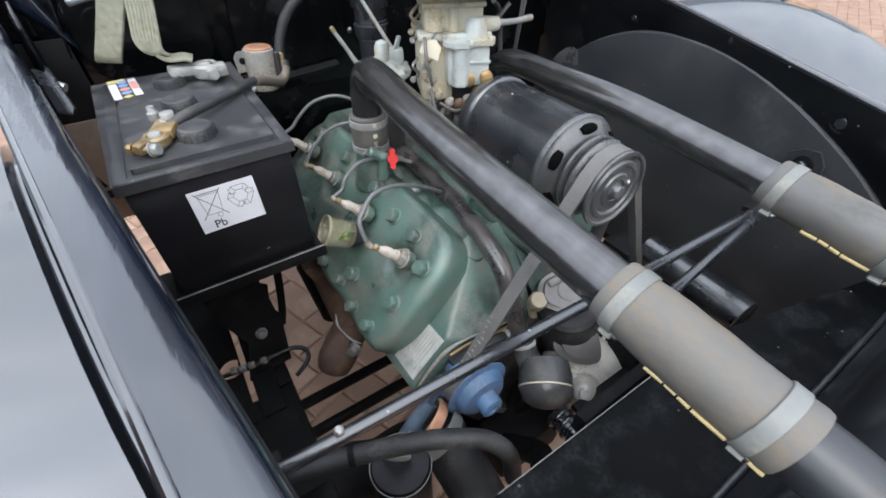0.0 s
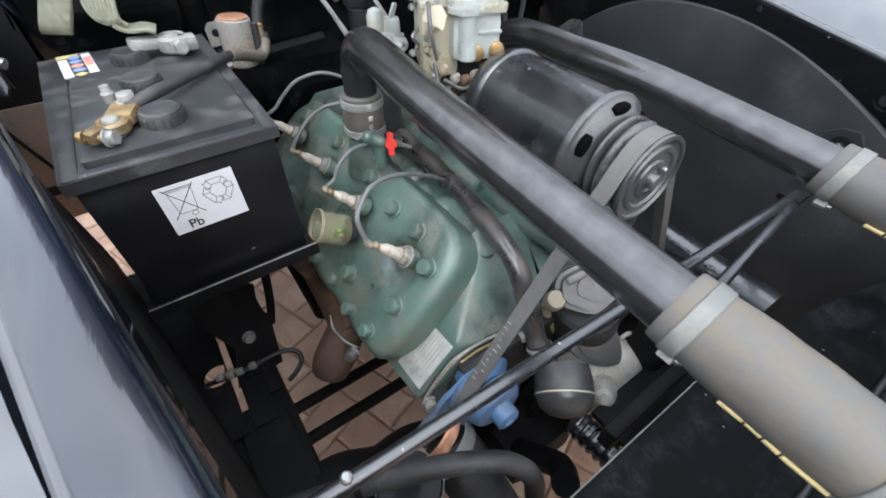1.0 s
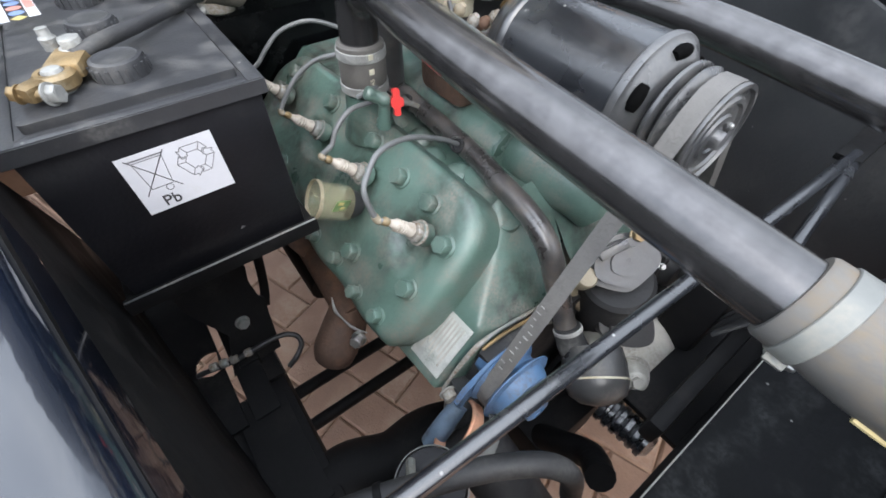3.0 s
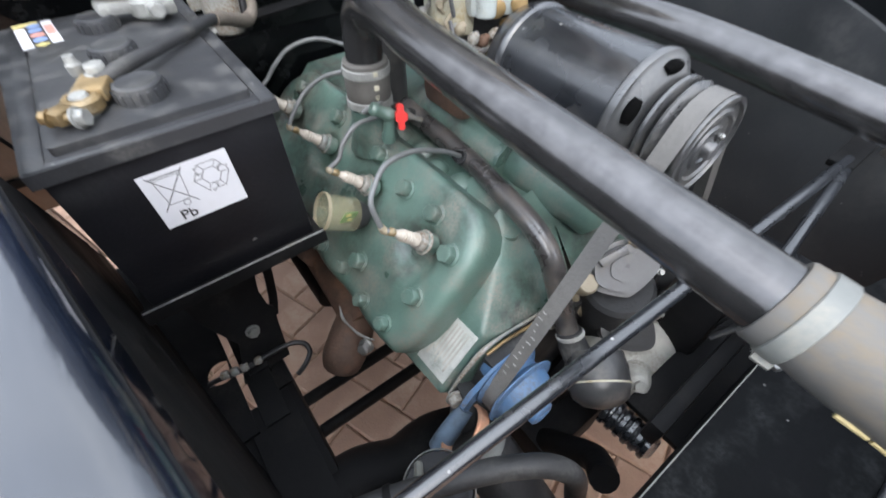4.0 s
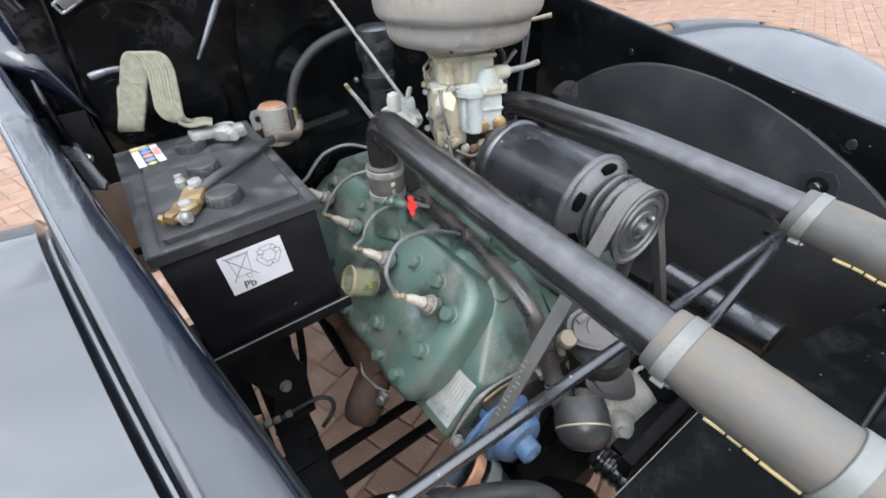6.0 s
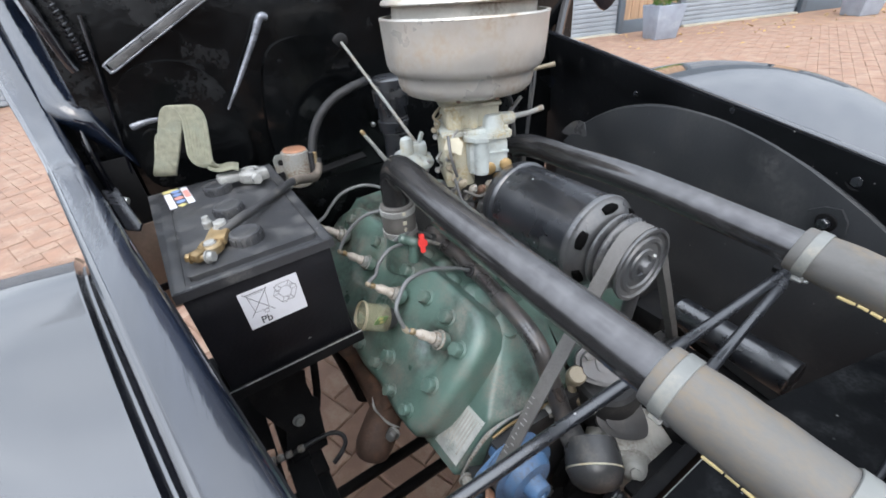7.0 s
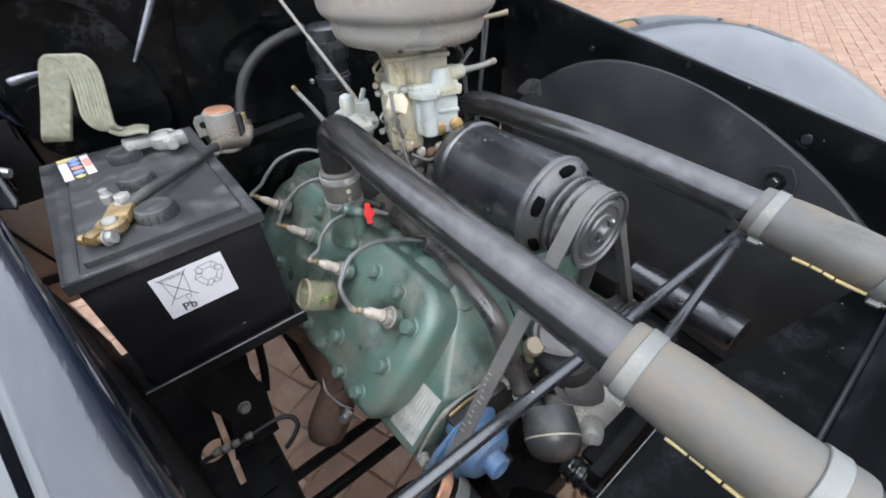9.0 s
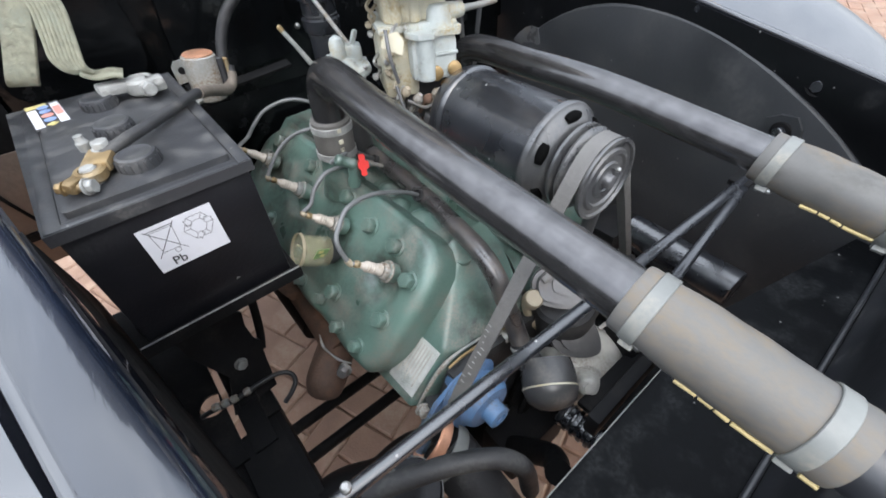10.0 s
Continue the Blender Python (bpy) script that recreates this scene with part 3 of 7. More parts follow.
part("firewall_rib", sweep([(-0.409, 0.873, 0.998), (-0.404, 0.872, 0.999), (-0.384, 0.872, 1.002), (-0.355, 0.873, 1.002), (-0.31, 0.876, 0.996)], [0.006, 0.0068, 0.0055, 0.005, 0.003], 12), "worn", car, "worn edge of a firewall rib with its highlight")
for p in ((-0.115, 1.03), (-0.05, 0.93), (0.02, 0.90), (0.0, 0.93), (-0.02, 0.87), (-0.16, 0.98), (-0.08, 0.97), (0.26, 1.03), (0.32, 1.02), (0.33, 0.96), (-0.30, 0.97)):
    part("firewall_screw", lathe((p[0], 0.886, p[1]), (p[0], 0.80, p[1]), [(0, 0.006), (0.003, 0.0055), (0.0055, 0.003)], 10), "steel", car)
part("firewall_disc", lathe((-0.384, 0.886, 0.971), (-0.384, 0.80, 0.971), [(0, 0.045), (0.006, 0.045), (0.010, 0.040), (0.010, 0.022), (0.022, 0.018), (0.022, 0.006)], 24), "fwall", car, "round blanking cover on the firewall")

# shelf closing the gap to the chassis rail, with a round hole left in it
hole_c, hole_r = (-0.420, 0.541), 0.021
shelf = bmesh.new()
corner = [(-0.405, 0.42), (-0.405, 0.56), (-0.405, 0.72), (-0.45, 0.72), (-0.52, 0.72), (-0.52, 0.56), (-0.52, 0.42), (-0.45, 0.42)]
ring_o = [corner[k // 3] if k % 3 == 0 else tuple(corner[k // 3][i] + (corner[(k // 3 + 1) % 8][i] - corner[k // 3][i]) * (k % 3) / 3 for i in (0, 1)) for k in range(24)]
ring_i = [(hole_c[0] + hole_r * math.cos(a), hole_c[1] + hole_r * math.sin(a)) for a in (math.atan2(q[1] - hole_c[1], q[0] - hole_c[0]) for q in ring_o)]
vo_ = [[shelf.verts.new((x, y, z)) for x, y in q] for q, z in ((ring_o, 0.490), (ring_i, 0.490), (ring_i, 0.486), (ring_o, 0.486))]
for q, w in zip(vo_, vo_[1:] + vo_[:1]):
    for k in range(24):
        shelf.faces.new((q[k], q[(k + 1) % 24], w[(k + 1) % 24], w[k]))
part("rail_shelf", shelf, "chassis", car, "black closing panel with a round hole", 0)
part("rail_shelf", box((-0.3775, 0.57, 0.488), (0.035, 0.30, 0.004), 0.001), "chassis", car)
part("rail_shelf", sheet([[(-0.50, y, 0.49), (-0.44, y, 0.485), (-0.395, y, 0.458)] for y in np.linspace(-0.2, 0.45, 8)], 0.002), "chassis", car)
part("rail_shelf", sheet([[(-0.415, y, 0.4845), (-0.39, y, 0.484), (-0.35, y, 0.484)] for y in (0.28, 0.34, 0.40, 0.46)], 0.002), "chassis", car)

part("rail_shelf", box((-0.455, 0.794, 0.488), (0.15, 0.148, 0.004), 0.001), "chassis", car)

# bonnet raised behind
# Out of view; its width and slope are chosen for reflections and shade.
hood_rows = []
for i in range(12):
    u = i / 11
    hood_rows.append([(x * (1 - 0.22 * u), 0.92 + 0.26 * u + 0.05 * (x / 0.6) ** 2 * u, 1.31 + 1.10 * u - 0.05 * (x / 0.6) ** 2) for x in np.linspace(-0.47, 0.70, 15)])
part("bonnet", sheet(hood_rows, 0.004), "gloss", car, "raised black bonnet")

# hinge arms at the rear corners
part("bonnet_hinge", sweep([(-0.442, 0.872, 1.09), (-0.447, 0.872, 1.11), (-0.457, 0.872, 1.19), (-0.468, 0.88, 1.27)], 0.007, 10, 5), "gloss", car, "black bonnet hinge arm")
spring_line = smooth_line([(-0.424, 0.872, 1.100), (-0.427, 0.872, 1.135), (-0.431, 0.872, 1.185), (-0.436, 0.872, 1.24)], 26)
part("hinge_spring", sweep([p + Vector((0.0045 * math.cos(k * 1.57), 0.0045 * math.sin(k * 1.57), 0)) for k, p in enumerate(spring_line)], 0.0018, 6, 2), "gloss", car, "coiled hinge spring")
# folded side edge of the cowl, standing beside the firewall
part("cowl_side", sheet([[(-0.45 + (x + 0.45) * min(1.0, 0.06 + (z - 0.925) / 0.135) - 0.30 * (z - 1.03), y + 1.2 * max(0.0, z - 1.03), z) for x, y in ((-0.450, 0.886), (-0.460, 0.874), (-0.476, 0.872), (-0.494, 0.878), (-0.512, 0.890), (-0.524, 0.910))] for z in (0.925, 0.95, 0.975, 1.0, 1.015, 1.03, 1.05, 1.09, 1.13, 1.17, 1.21, 1.26)], 0.002), "ledge", car, "folded glossy edge of the cowl side", 60)
# Block added so the gap under the hinge stays dark.
part("hinge_post", box((-0.488, 0.905, 0.955), (0.046, 0.02, 0.15), 0.004), "fwall", car, "added black block filling the dark gap under the hinge")
part("firewall_flange", sweep([(-0.476, 0.884, 1.005), (-0.479, 0.876, 0.97), (-0.480, 0.876, 0.91), (-0.479, 0.880, 0.845)], [0.003, 0.007, 0.008, 0.005], 12), "gloss", car, "rolled edge of the firewall")
part("firewall_flange", sweep([(-0.405, 0.872, 1.16), (-0.425, 0.874, 1.03), (-0.440, 0.876, 0.925)], 0.0025, 8), "gloss", car)
part("bonnet_hinge", sweep([(0.56, 0.86, 1.0), (0.60, 0.88, 1.07), (0.64, 0.90, 1.12), (0.70, 0.96, 1.2)], 0.012, 8, 5), "gloss", car, "black bonnet hinge arm")
part("hinge_plate", prism(rounded([(0.665, 1.21), (0.690, 1.115), (0.708, 1.082), (0.758, 1.047), (0.800, 1.068), (0.828, 1.095), (0.86, 1.21)], 3), 0.006, Matrix.Translation((0, 0.885, 0)) @ pose(0, 0, 0, 90, 0, 0), 0.002, 2), "gloss", car, "black hinge plate hanging from the bonnet")
part("drain_channel", sheet([[(-rim_x(y, -1) + 0.002, y, rim_z(y, -1) - 0.013), (-rim_x(y, -1) + 0.012, y, rim_z(y, -1) - 0.018), (-rim_x(y, -1) + 0.016, y, rim_z(y, -1) - 0.012)] for y in np.linspace(0.55, 0.68, 8)], 0.002), "gloss", car, "black drain channel under the ledge")
part("hook", sweep([(-0.462, 0.74, 0.925), (-0.455, 0.735, 0.93), (-0.444, 0.73, 0.926)], 0.006, 10), "steel", car, "small bright catch")

# chassis rail, cross member, brackets below the battery
part("chassis_rail", box((-0.370, 0.45, 0.41), (0.06, 1.3, 0.09), 0.006), "chassis", car, "black chassis side rail")
part("chassis_rail", box((0.36, 0.45, 0.41), (0.09, 1.3, 0.09), 0.008), "chassis", car, "black chassis side rail")
part("cross_member", sweep([(-0.40, 0.30, 0.42), (-0.33, 0.31, 0.41), (-0.268, 0.287, 0.405), (-0.205, 0.287, 0.40), (-0.10, 0.27, 0.36), (0.15, 0.25, 0.34), (0.38, 0.21, 0.42)], 0.045, 12), "chassis", car, "black front cross member")
part("radiator_stone_guard", sheet([[(x, 0.080 - 0.25 * max(0, x - 0.08) - u * (0.38 - 0.25 * max(0, x - 0.08)), 0.735 + 0.02 * u) for x in np.linspace(-0.23, 0.355, 14)] for u in np.linspace(0, 1, 8)], 0.003), "splash", car, "dusty flat black splash panel ahead of the engine", 30)
tank_line = ((-0.026, 0.742), (-0.034, 0.752), (-0.038, 0.790), (-0.044, 0.835), (-0.060, 0.872), (-0.090, 0.892), (-0.130, 0.896), (-0.170, 0.880))
part("radiator_tank", sheet([[(x, y, z) for y, z in tank_line] for x in np.linspace(-0.21, 0.352, 12)], 0.003), "tank", car, "black radiator header tank with dusty paint", 50)
part("tank_flange", sweep([(x, -0.022, 0.7445) for x in (-0.20, 0.0, 0.20, 0.35)], 0.003, 10), "tank", car, "folded flange at the foot of the radiator tank")
part("lower_support", box((0.0, 0.101, 0.672), (0.17, 0.016, 0.034), 0.005, pose(0, 0, 0, 0, 0, 1)), "chassis", car, "black support bar behind the splash panel")
# Black sheets added to keep the gap beside the distributor dark.
part("brace_plate", box((0.085, 0.098, 0.600), (0.240, 0.080, 0.010), 0.003), "chassis", car, "added black sheet keeping the gap below the splash panel dark")
part("brace_plate", box((0.12, 0.205, 0.470), (0.16, 0.12, 0.010), 0.003), "chassis", car)
part("guard_edge", sweep([(x, 0.0795 - 0.25 * max(0, x - 0.08), 0.7375) for x in (-0.22, -0.10, 0.0, 0.06)], 0.0006, 6, 5), "zinc", car, "thin scuffed edge of the splash panel")
part("guard_lip", sheet([[(x, 0.079 - 0.25 * max(0, x - 0.08), 0.735), (x, 0.079 - 0.25 * max(0, x - 0.08), 0.715), (x, 0.077 - 0.25 * max(0, x - 0.08), 0.66)] for x in np.linspace(-0.19, 0.355, 12)], 0.002), "chassis", car)
part("side_flap", sheet([[(0.355 + 0.012 * k, y, 0.735 - 0.045 * k) for k in range(4)] for y in np.linspace(0.008, -0.25, 6)], 0.003), "splash", car)

# dusty panels between the battery and the wing
part("inner_wing_rear", box((-0.493, 0.872, 0.7385), (0.116, 0.004, 0.189), 0.001), "dusty", car, "rear wing splash panel coated in brown road dust")
# Black sheet added to blacken the opening above the dusty panel.
part("inner_wing_top", box((-0.4825, 0.876, 0.893), (0.095, 0.004, 0.122), 0.001), "chassis", car, "added black sheet hiding the paving above the splash panel")
part("splash_panel_bar", box((-0.493, 0.867, 0.700), (0.116, 0.006, 0.014), 0.001), "chassis", car, "black strip across the splash panel")
part("splash_panel_seam", sweep([(-0.526, 0.869, 0.826), (-0.517, 0.869, 0.796), (-0.507, 0.869, 0.759), (-0.493, 0.869, 0.715)], 0.0028, 8), "chassis", car, "black rubber seam on the splash panel")

# ---- engine ----
engine = thing("engine", "green painted side-valve vee engine, dusty and used", "engine")


def bank_matrix(side):
    """Local x along the engine, y down the slope, z out of the bank."""
    m = Matrix(((0, -2 ** -0.5, -2 ** -0.5, 0), (1, 0, 0, 0), (0, -2 ** -0.5, 2 ** -0.5, 0), (0, 0, 0, 1)))
    return m if side > 0 else Matrix.Diagonal((-1, 1, 1, 1)) @ m


def block_section(y0, y1, pts, bev):
    """The outline pts (x, z) raised along the engine from y0 to y1."""
    m = Matrix(((1, 0, 0, 0), (0, 0, 1, y0), (0, 1, 0, 0), (0, 0, 0, 1)))
    return prism(pts, y1 - y0, m, bev)


vee = [(-0.205, 0.610), (-0.062, 0.753), (0.062, 0.753), (0.205, 0.610), (0.15, 0.535), (0.10, 0.38), (-0.10, 0.38), (-0.15, 0.535)]
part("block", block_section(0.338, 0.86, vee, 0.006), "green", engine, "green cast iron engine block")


HEAD_H = 0.050


def head_outline():
    """The head's rounded outline on the bank: along the engine, down the slope."""
    e, y0, y1, v0, v1 = 0.045, 0.308, 0.80, -0.490, -0.290
    o = [(y0 + 0.004, v0 + 0.030), (y0 + 0.014, v0 + 0.012), (y0 + 0.032, v0 + 0.002), (y0 + 0.06, v0), (0.45, v0), (0.60, v0), (y1 - e, v0), (y1, v0 + e), (y1, v1 - e), (y1 - e, v1)]
    for k in range(4):                       # lobes round the lower studs
        c = y1 - 0.075 - k * 0.118
        o += [(c + 0.02, v1 + 0.002), (c, v1 + 0.004), (c - 0.03, v1 - 0.004), (c - 0.05, v1 - 0.004)]
    o += [(y0 + 0.03, v1 - 0.002), (y0 + 0.008, v1 - 0.018), (y0 + 0.001, v1 - 0.045), (y0, v0 + 0.10), (y0, v0 + 0.055)]
    dense = []
    for p, q in zip(o, o[1:] + o[:1]):
        n = max(1, int(math.dist(p, q) / 0.014))
        dense += [(p[0] + (q[0] - p[0]) * k / n, p[1] + (q[1] - p[1]) * k / n) for k in range(n)]
    for _ in range(2):
        dense = [((a[0] + 2 * b[0] + c[0]) / 4, (a[1] + 2 * b[1] + c[1]) / 4) for a, b, c in zip(dense[-1:] + dense[:-1], dense, dense[1:] + dense[:1])]
    return np.array(dense)


HEAD = head_outline()
PLUG_Y = (0.366, 0.488, 0.602, 0.721)


def head_height(y, v):
    """Height of the cast face over the deck, rounded at its edge, dished round each plug."""
    p, q = HEAD, np.roll(HEAD, -1, axis=0)
    d = q - p
    t = np.clip(((y - p[:, 0]) * d[:, 0] + (v - p[:, 1]) * d[:, 1]) / (d ** 2).sum(axis=1), 0, 1)
    near = float(np.min(np.hypot(p[:, 0] + t * d[:, 0] - y, p[:, 1] + t * d[:, 1] - v)))
    top = min(1.0, max(0.0, (-0.40 - v) / 0.06))            # crisp along the valley, softer below and in front
    r = 0.016 - 0.008 * top
    if y < 0.345:
        r = 0.015
    z = HEAD_H if near >= r else HEAD_H - r + math.sqrt(max(0.0, r * r - (r - near) ** 2))
    fall = min(1.0, max(0.0, (v + 0.350) / 0.030))
    z -= 0.007 * fall * fall * (3 - 2 * fall)
    for py_ in PLUG_Y:
        u = math.hypot(y - py_ - 0.010, v + 0.410)
        if u < 0.030:
            z -= 0.0080 * min(1.0, (0.030 - u) / 0.004)
    z += 0.0010 * math.sin(y * 37 + v * 21) * min(1.0, near / 0.04)
    return z


def head(side):
    m = bank_matrix(side) @ Matrix.Translation((0, 0, 0.578))
    mid = HEAD.mean(axis=0)
    b = bmesh.new()
    rings = [[b.verts.new(m @ Vector((y, v, z))) for y, v in HEAD] for z in (0.0, 0.024)]
    for s_ in (0.9985, 0.995, 0.99, 0.982, 0.972, 0.96, 0.945, 0.93, 0.91, 0.89, 0.87, 0.85, 0.825, 0.80, 0.775, 0.74, 0.70, 0.66, 0.62, 0.57, 0.52, 0.47, 0.42, 0.37, 0.31, 0.25, 0.18, 0.10):
        ring = []
        for y, v in HEAD:
            y2, v2 = mid[0] + (y - mid[0]) * s_, mid[1] + (v - mid[1]) * s_
            ring.append(b.verts.new(m @ Vector((y2, v2, head_height(y2, v2)))))
        rings.append(ring)
    k = len(HEAD)
    for a, c in zip(rings, rings[1:]):
        for i in range(k):
            b.faces.new((a[i], a[(i + 1) % k], c[(i + 1) % k], c[i]))
    b.faces.new(rings[-1])
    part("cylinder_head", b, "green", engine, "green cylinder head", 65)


head(1)
head(-1)
studs = [(0.440, -0.452), (0.384, -0.453), (0.338, -0.431), (0.344, -0.368), (0.440, -0.344), (0.463, -0.317), (0.360, -0.314), (0.406, -0.310), (0.507, -0.462),
         (0.545, -0.345), (0.575, -0.312), (0.520, -0.312), (0.62, -0.462), (0.66, -0.345), (0.69, -0.312), (0.735, -0.46), (0.77, -0.36), (0.636, -0.312), (0.755, -0.425)]
for y, v in studs:
    for side in (1, -1):
        p = on_bank(y, v, (0.5785 + head_height(y, v)) * 2 ** 0.5, side)
        part("head_bolt", hexagon(p, (-side, 0, 1), 0.0098 if v < -0.335 else 0.0080, 0.0125), "green", engine)

# front of the block, its ridge, the housing below


def front_casting():
    """The faceted front of the block: sloping deck, ridge, and a front face falling away."""
    b = bmesh.new()
    half = [(-0.210, 0.345, 0.613), (-0.207, 0.268, 0.616), (-0.145, 0.273, 0.678), (-0.076, 0.325, 0.747), (-0.060, 0.350, 0.763), (0.0, 0.350, 0.763),
            (0.0, 0.318, 0.738), (-0.005, 0.262, 0.664), (-0.118, 0.262, 0.672), (-0.178, 0.262, 0.600), (-0.150, 0.262, 0.535), (-0.150, 0.345, 0.535), (0.0, 0.262, 0.50), (-0.09, 0.262, 0.50)]
    faces = [(0, 1, 2, 3, 4), (2, 8, 7, 6, 3), (3, 6, 5, 4), (1, 9, 8, 2), (9, 10, 13, 8), (8, 13, 12, 7), (0, 11, 10, 9, 1)]
    for s_ in (1, -1):
        v = [b.verts.new((x * s_, y, z)) for x, y, z in half]
        for q in faces:
            b.faces.new([v[k] for k in q])
    bmesh.ops.remove_doubles(b, verts=b.verts, dist=0.0005)
    bmesh.ops.recalc_face_normals(b, faces=b.faces)
    bevel(b, 0.006, 3, 10)
    return b


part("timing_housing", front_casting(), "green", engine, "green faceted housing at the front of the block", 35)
part("timing_cover", block_section(0.243, 0.2605, [(-0.178, 0.585), (-0.150, 0.652), (-0.120, 0.663), (-0.05, 0.654), (0.05, 0.654), (0.120, 0.663), (0.178, 0.585), (0.10, 0.45), (-0.10, 0.45)], 0.004), "rubber", engine, "oily dark front cover")
part("gasket", sweep([(-0.199, 0.2615, 0.622), (-0.178, 0.2610, 0.650), (-0.154, 0.2605, 0.671), (-0.122, 0.2600, 0.6745), (-0.086, 0.2600, 0.667), (-0.048, 0.2600, 0.662)], [0.0016, 0.0026, 0.0032, 0.0018, 0.0022, 0.0014], 8), "dull", engine, "pale scuffed gasket edge")
part("gasket_edge", sweep([(-0.150, 0.2570, 0.664), (-0.122, 0.2560, 0.6680), (-0.086, 0.2560, 0.661), (-0.052, 0.2560, 0.656)], 0.0022, 8), "brass", engine, "thin brassy joint below the gasket")
part("cover_bolt", hexagon((-0.196, 0.256, 0.618), (-0.2, -1, 0.2), 0.0075, 0.010), "dull", engine)
part("cover_bolt", hexagon((-0.058, 0.253, 0.650), (0.1, -1, 0.3), 0.0065, 0.012), "dull", engine)
# data plate
pm = bank_matrix(1) @ Matrix.Translation((0.2735, -0.372, 0.5822))
plate = part("data_plate", prism([(0, 0), (0.051, 0.002), (0.053, 0.034), (0.047, 0.036), (0.049, 0.072), (0, 0.07)], 0.0012, pm, 0.0003, 1), "plate", engine, "etched metal data plate")
for k in range(7):
    part("plate_line", prism([(0.008 + k * 0.0052, 0.006), (0.0105 + k * 0.0052, 0.006), (0.0105 + k * 0.0052, 0.06 - 0.006 * (k % 3)), (0.008 + k * 0.0052, 0.06 - 0.006 * (k % 3))], 0.0002, pm @ Matrix.Translation((0, 0, 0.0012)), 0, 1), "alu", plate)

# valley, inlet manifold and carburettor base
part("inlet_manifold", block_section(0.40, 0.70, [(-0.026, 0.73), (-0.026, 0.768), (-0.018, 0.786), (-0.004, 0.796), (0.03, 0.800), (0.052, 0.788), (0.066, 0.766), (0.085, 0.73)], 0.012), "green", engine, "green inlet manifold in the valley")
part("manifold_riser", box((0.032, 0.515, 0.832), (0.10, 0.085, 0.075), 0.012), "rust", engine, "oily manifold riser")
for p, r in (((-0.066, 0.466, 0.742), 0.021), ((-0.058, 0.418, 0.742), 0.022), ((-0.060, 0.560, 0.742), 0.021), ((-0.052, 0.508, 0.742), 0.020)):
    part("port_boss", lathe(p, Vector(p) + Vector((-0.25, -0.1, 1)), [(-0.03, r * 1.25), (0.0, r * 1.12), (0.008, r), (0.015, r * 0.82), (0.020, r * 0.5), (0.0215, r * 0.15)], 24), "green", engine, "rounded green port boss", 60)
part("port_flange", prism(rounded([(-0.046, -0.012), (-0.010, -0.019), (0.036, -0.013), (0.042, 0.004), (0.020, 0.018), (-0.024, 0.016), (-0.048, 0.006)]), 0.010, Matrix.Translation((-0.058, 0.368, 0.748)) @ pose(0, 0, 0, 0, -14, 82), 0.005, 4), "green", engine, "green port flange with a bolt hole", 60)
# Solid disc coloured with the dark of an open bolt hole.
part("port_hole", lathe((-0.0525, 0.350, 0.765), (-0.06, 0.350, 0.80), [(0, 0.0046), (0.0042, 0.0046), (0.0043, 0.0040)], 14), "void", engine, "dark bolt hole")
part("valley_tube", sweep([(0.085, 0.62, 0.78), (0.08, 0.5, 0.79), (0.075, 0.40, 0.775), (0.065, 0.34, 0.755)], 0.024, 16), "green", engine)
part("generator_bracket", sweep([(0.022, 0.42, 0.752), (0.030, 0.38, 0.762), (0.038, 0.32, 0.758), (0.046, 0.285, 0.735)], [0.030, 0.040, 0.042, 0.030], 24), "green", engine, "green cast generator bracket", 60)
part("rear_manifold_flange", lathe((-0.19, 0.60, 0.60), (-0.25, 0.60, 0.56), [(0, 0.03), (0.01, 0.032), (0.05, 0.03)], 18), "rust", engine)

# exhaust manifold end and rusty pipe below the head
part("exhaust_manifold", sweep([(-0.20, 0.86, 0.57), (-0.205, 0.66, 0.565), (-0.210, 0.52, 0.56), (-0.215, 0.44, 0.555)], 0.030, 16), "rust", engine, "rusty cast iron exhaust manifold")
part("exhaust_elbow", sweep([(-0.216, 0.465, 0.555), (-0.238, 0.444, 0.548), (-0.260, 0.430, 0.534), (-0.270, 0.426, 0.518)], [0.028, 0.031, 0.031, 0.027], 18), "rust", engine, "rusty exhaust elbow")
part("exhaust_gasket", sweep([(-0.238, 0.462, 0.598), (-0.243, 0.445, 0.592), (-0.241, 0.428, 0.591), (-0.236, 0.408, 0.590), (-0.226, 0.388, 0.594)], [0.0008, 0.0022, 0.0012, 0.0022, 0.0008], 8), "lead", engine, "pale torn gasket edge")
part("manifold_bolt", hexagon((-0.236, 0.395, 0.580), (-0.7, -0.5, 0.4), 0.008, 0.012), "steel", engine)
part("starter_body", rod((-0.20, 0.76, 0.46), (-0.20, 0.60, 0.45), 0.04, 24), "chassis", engine, "black cylinder low beside the block")

# water outlets: sleeve, bands, steel pipe, grey hose


SLEEVES = []


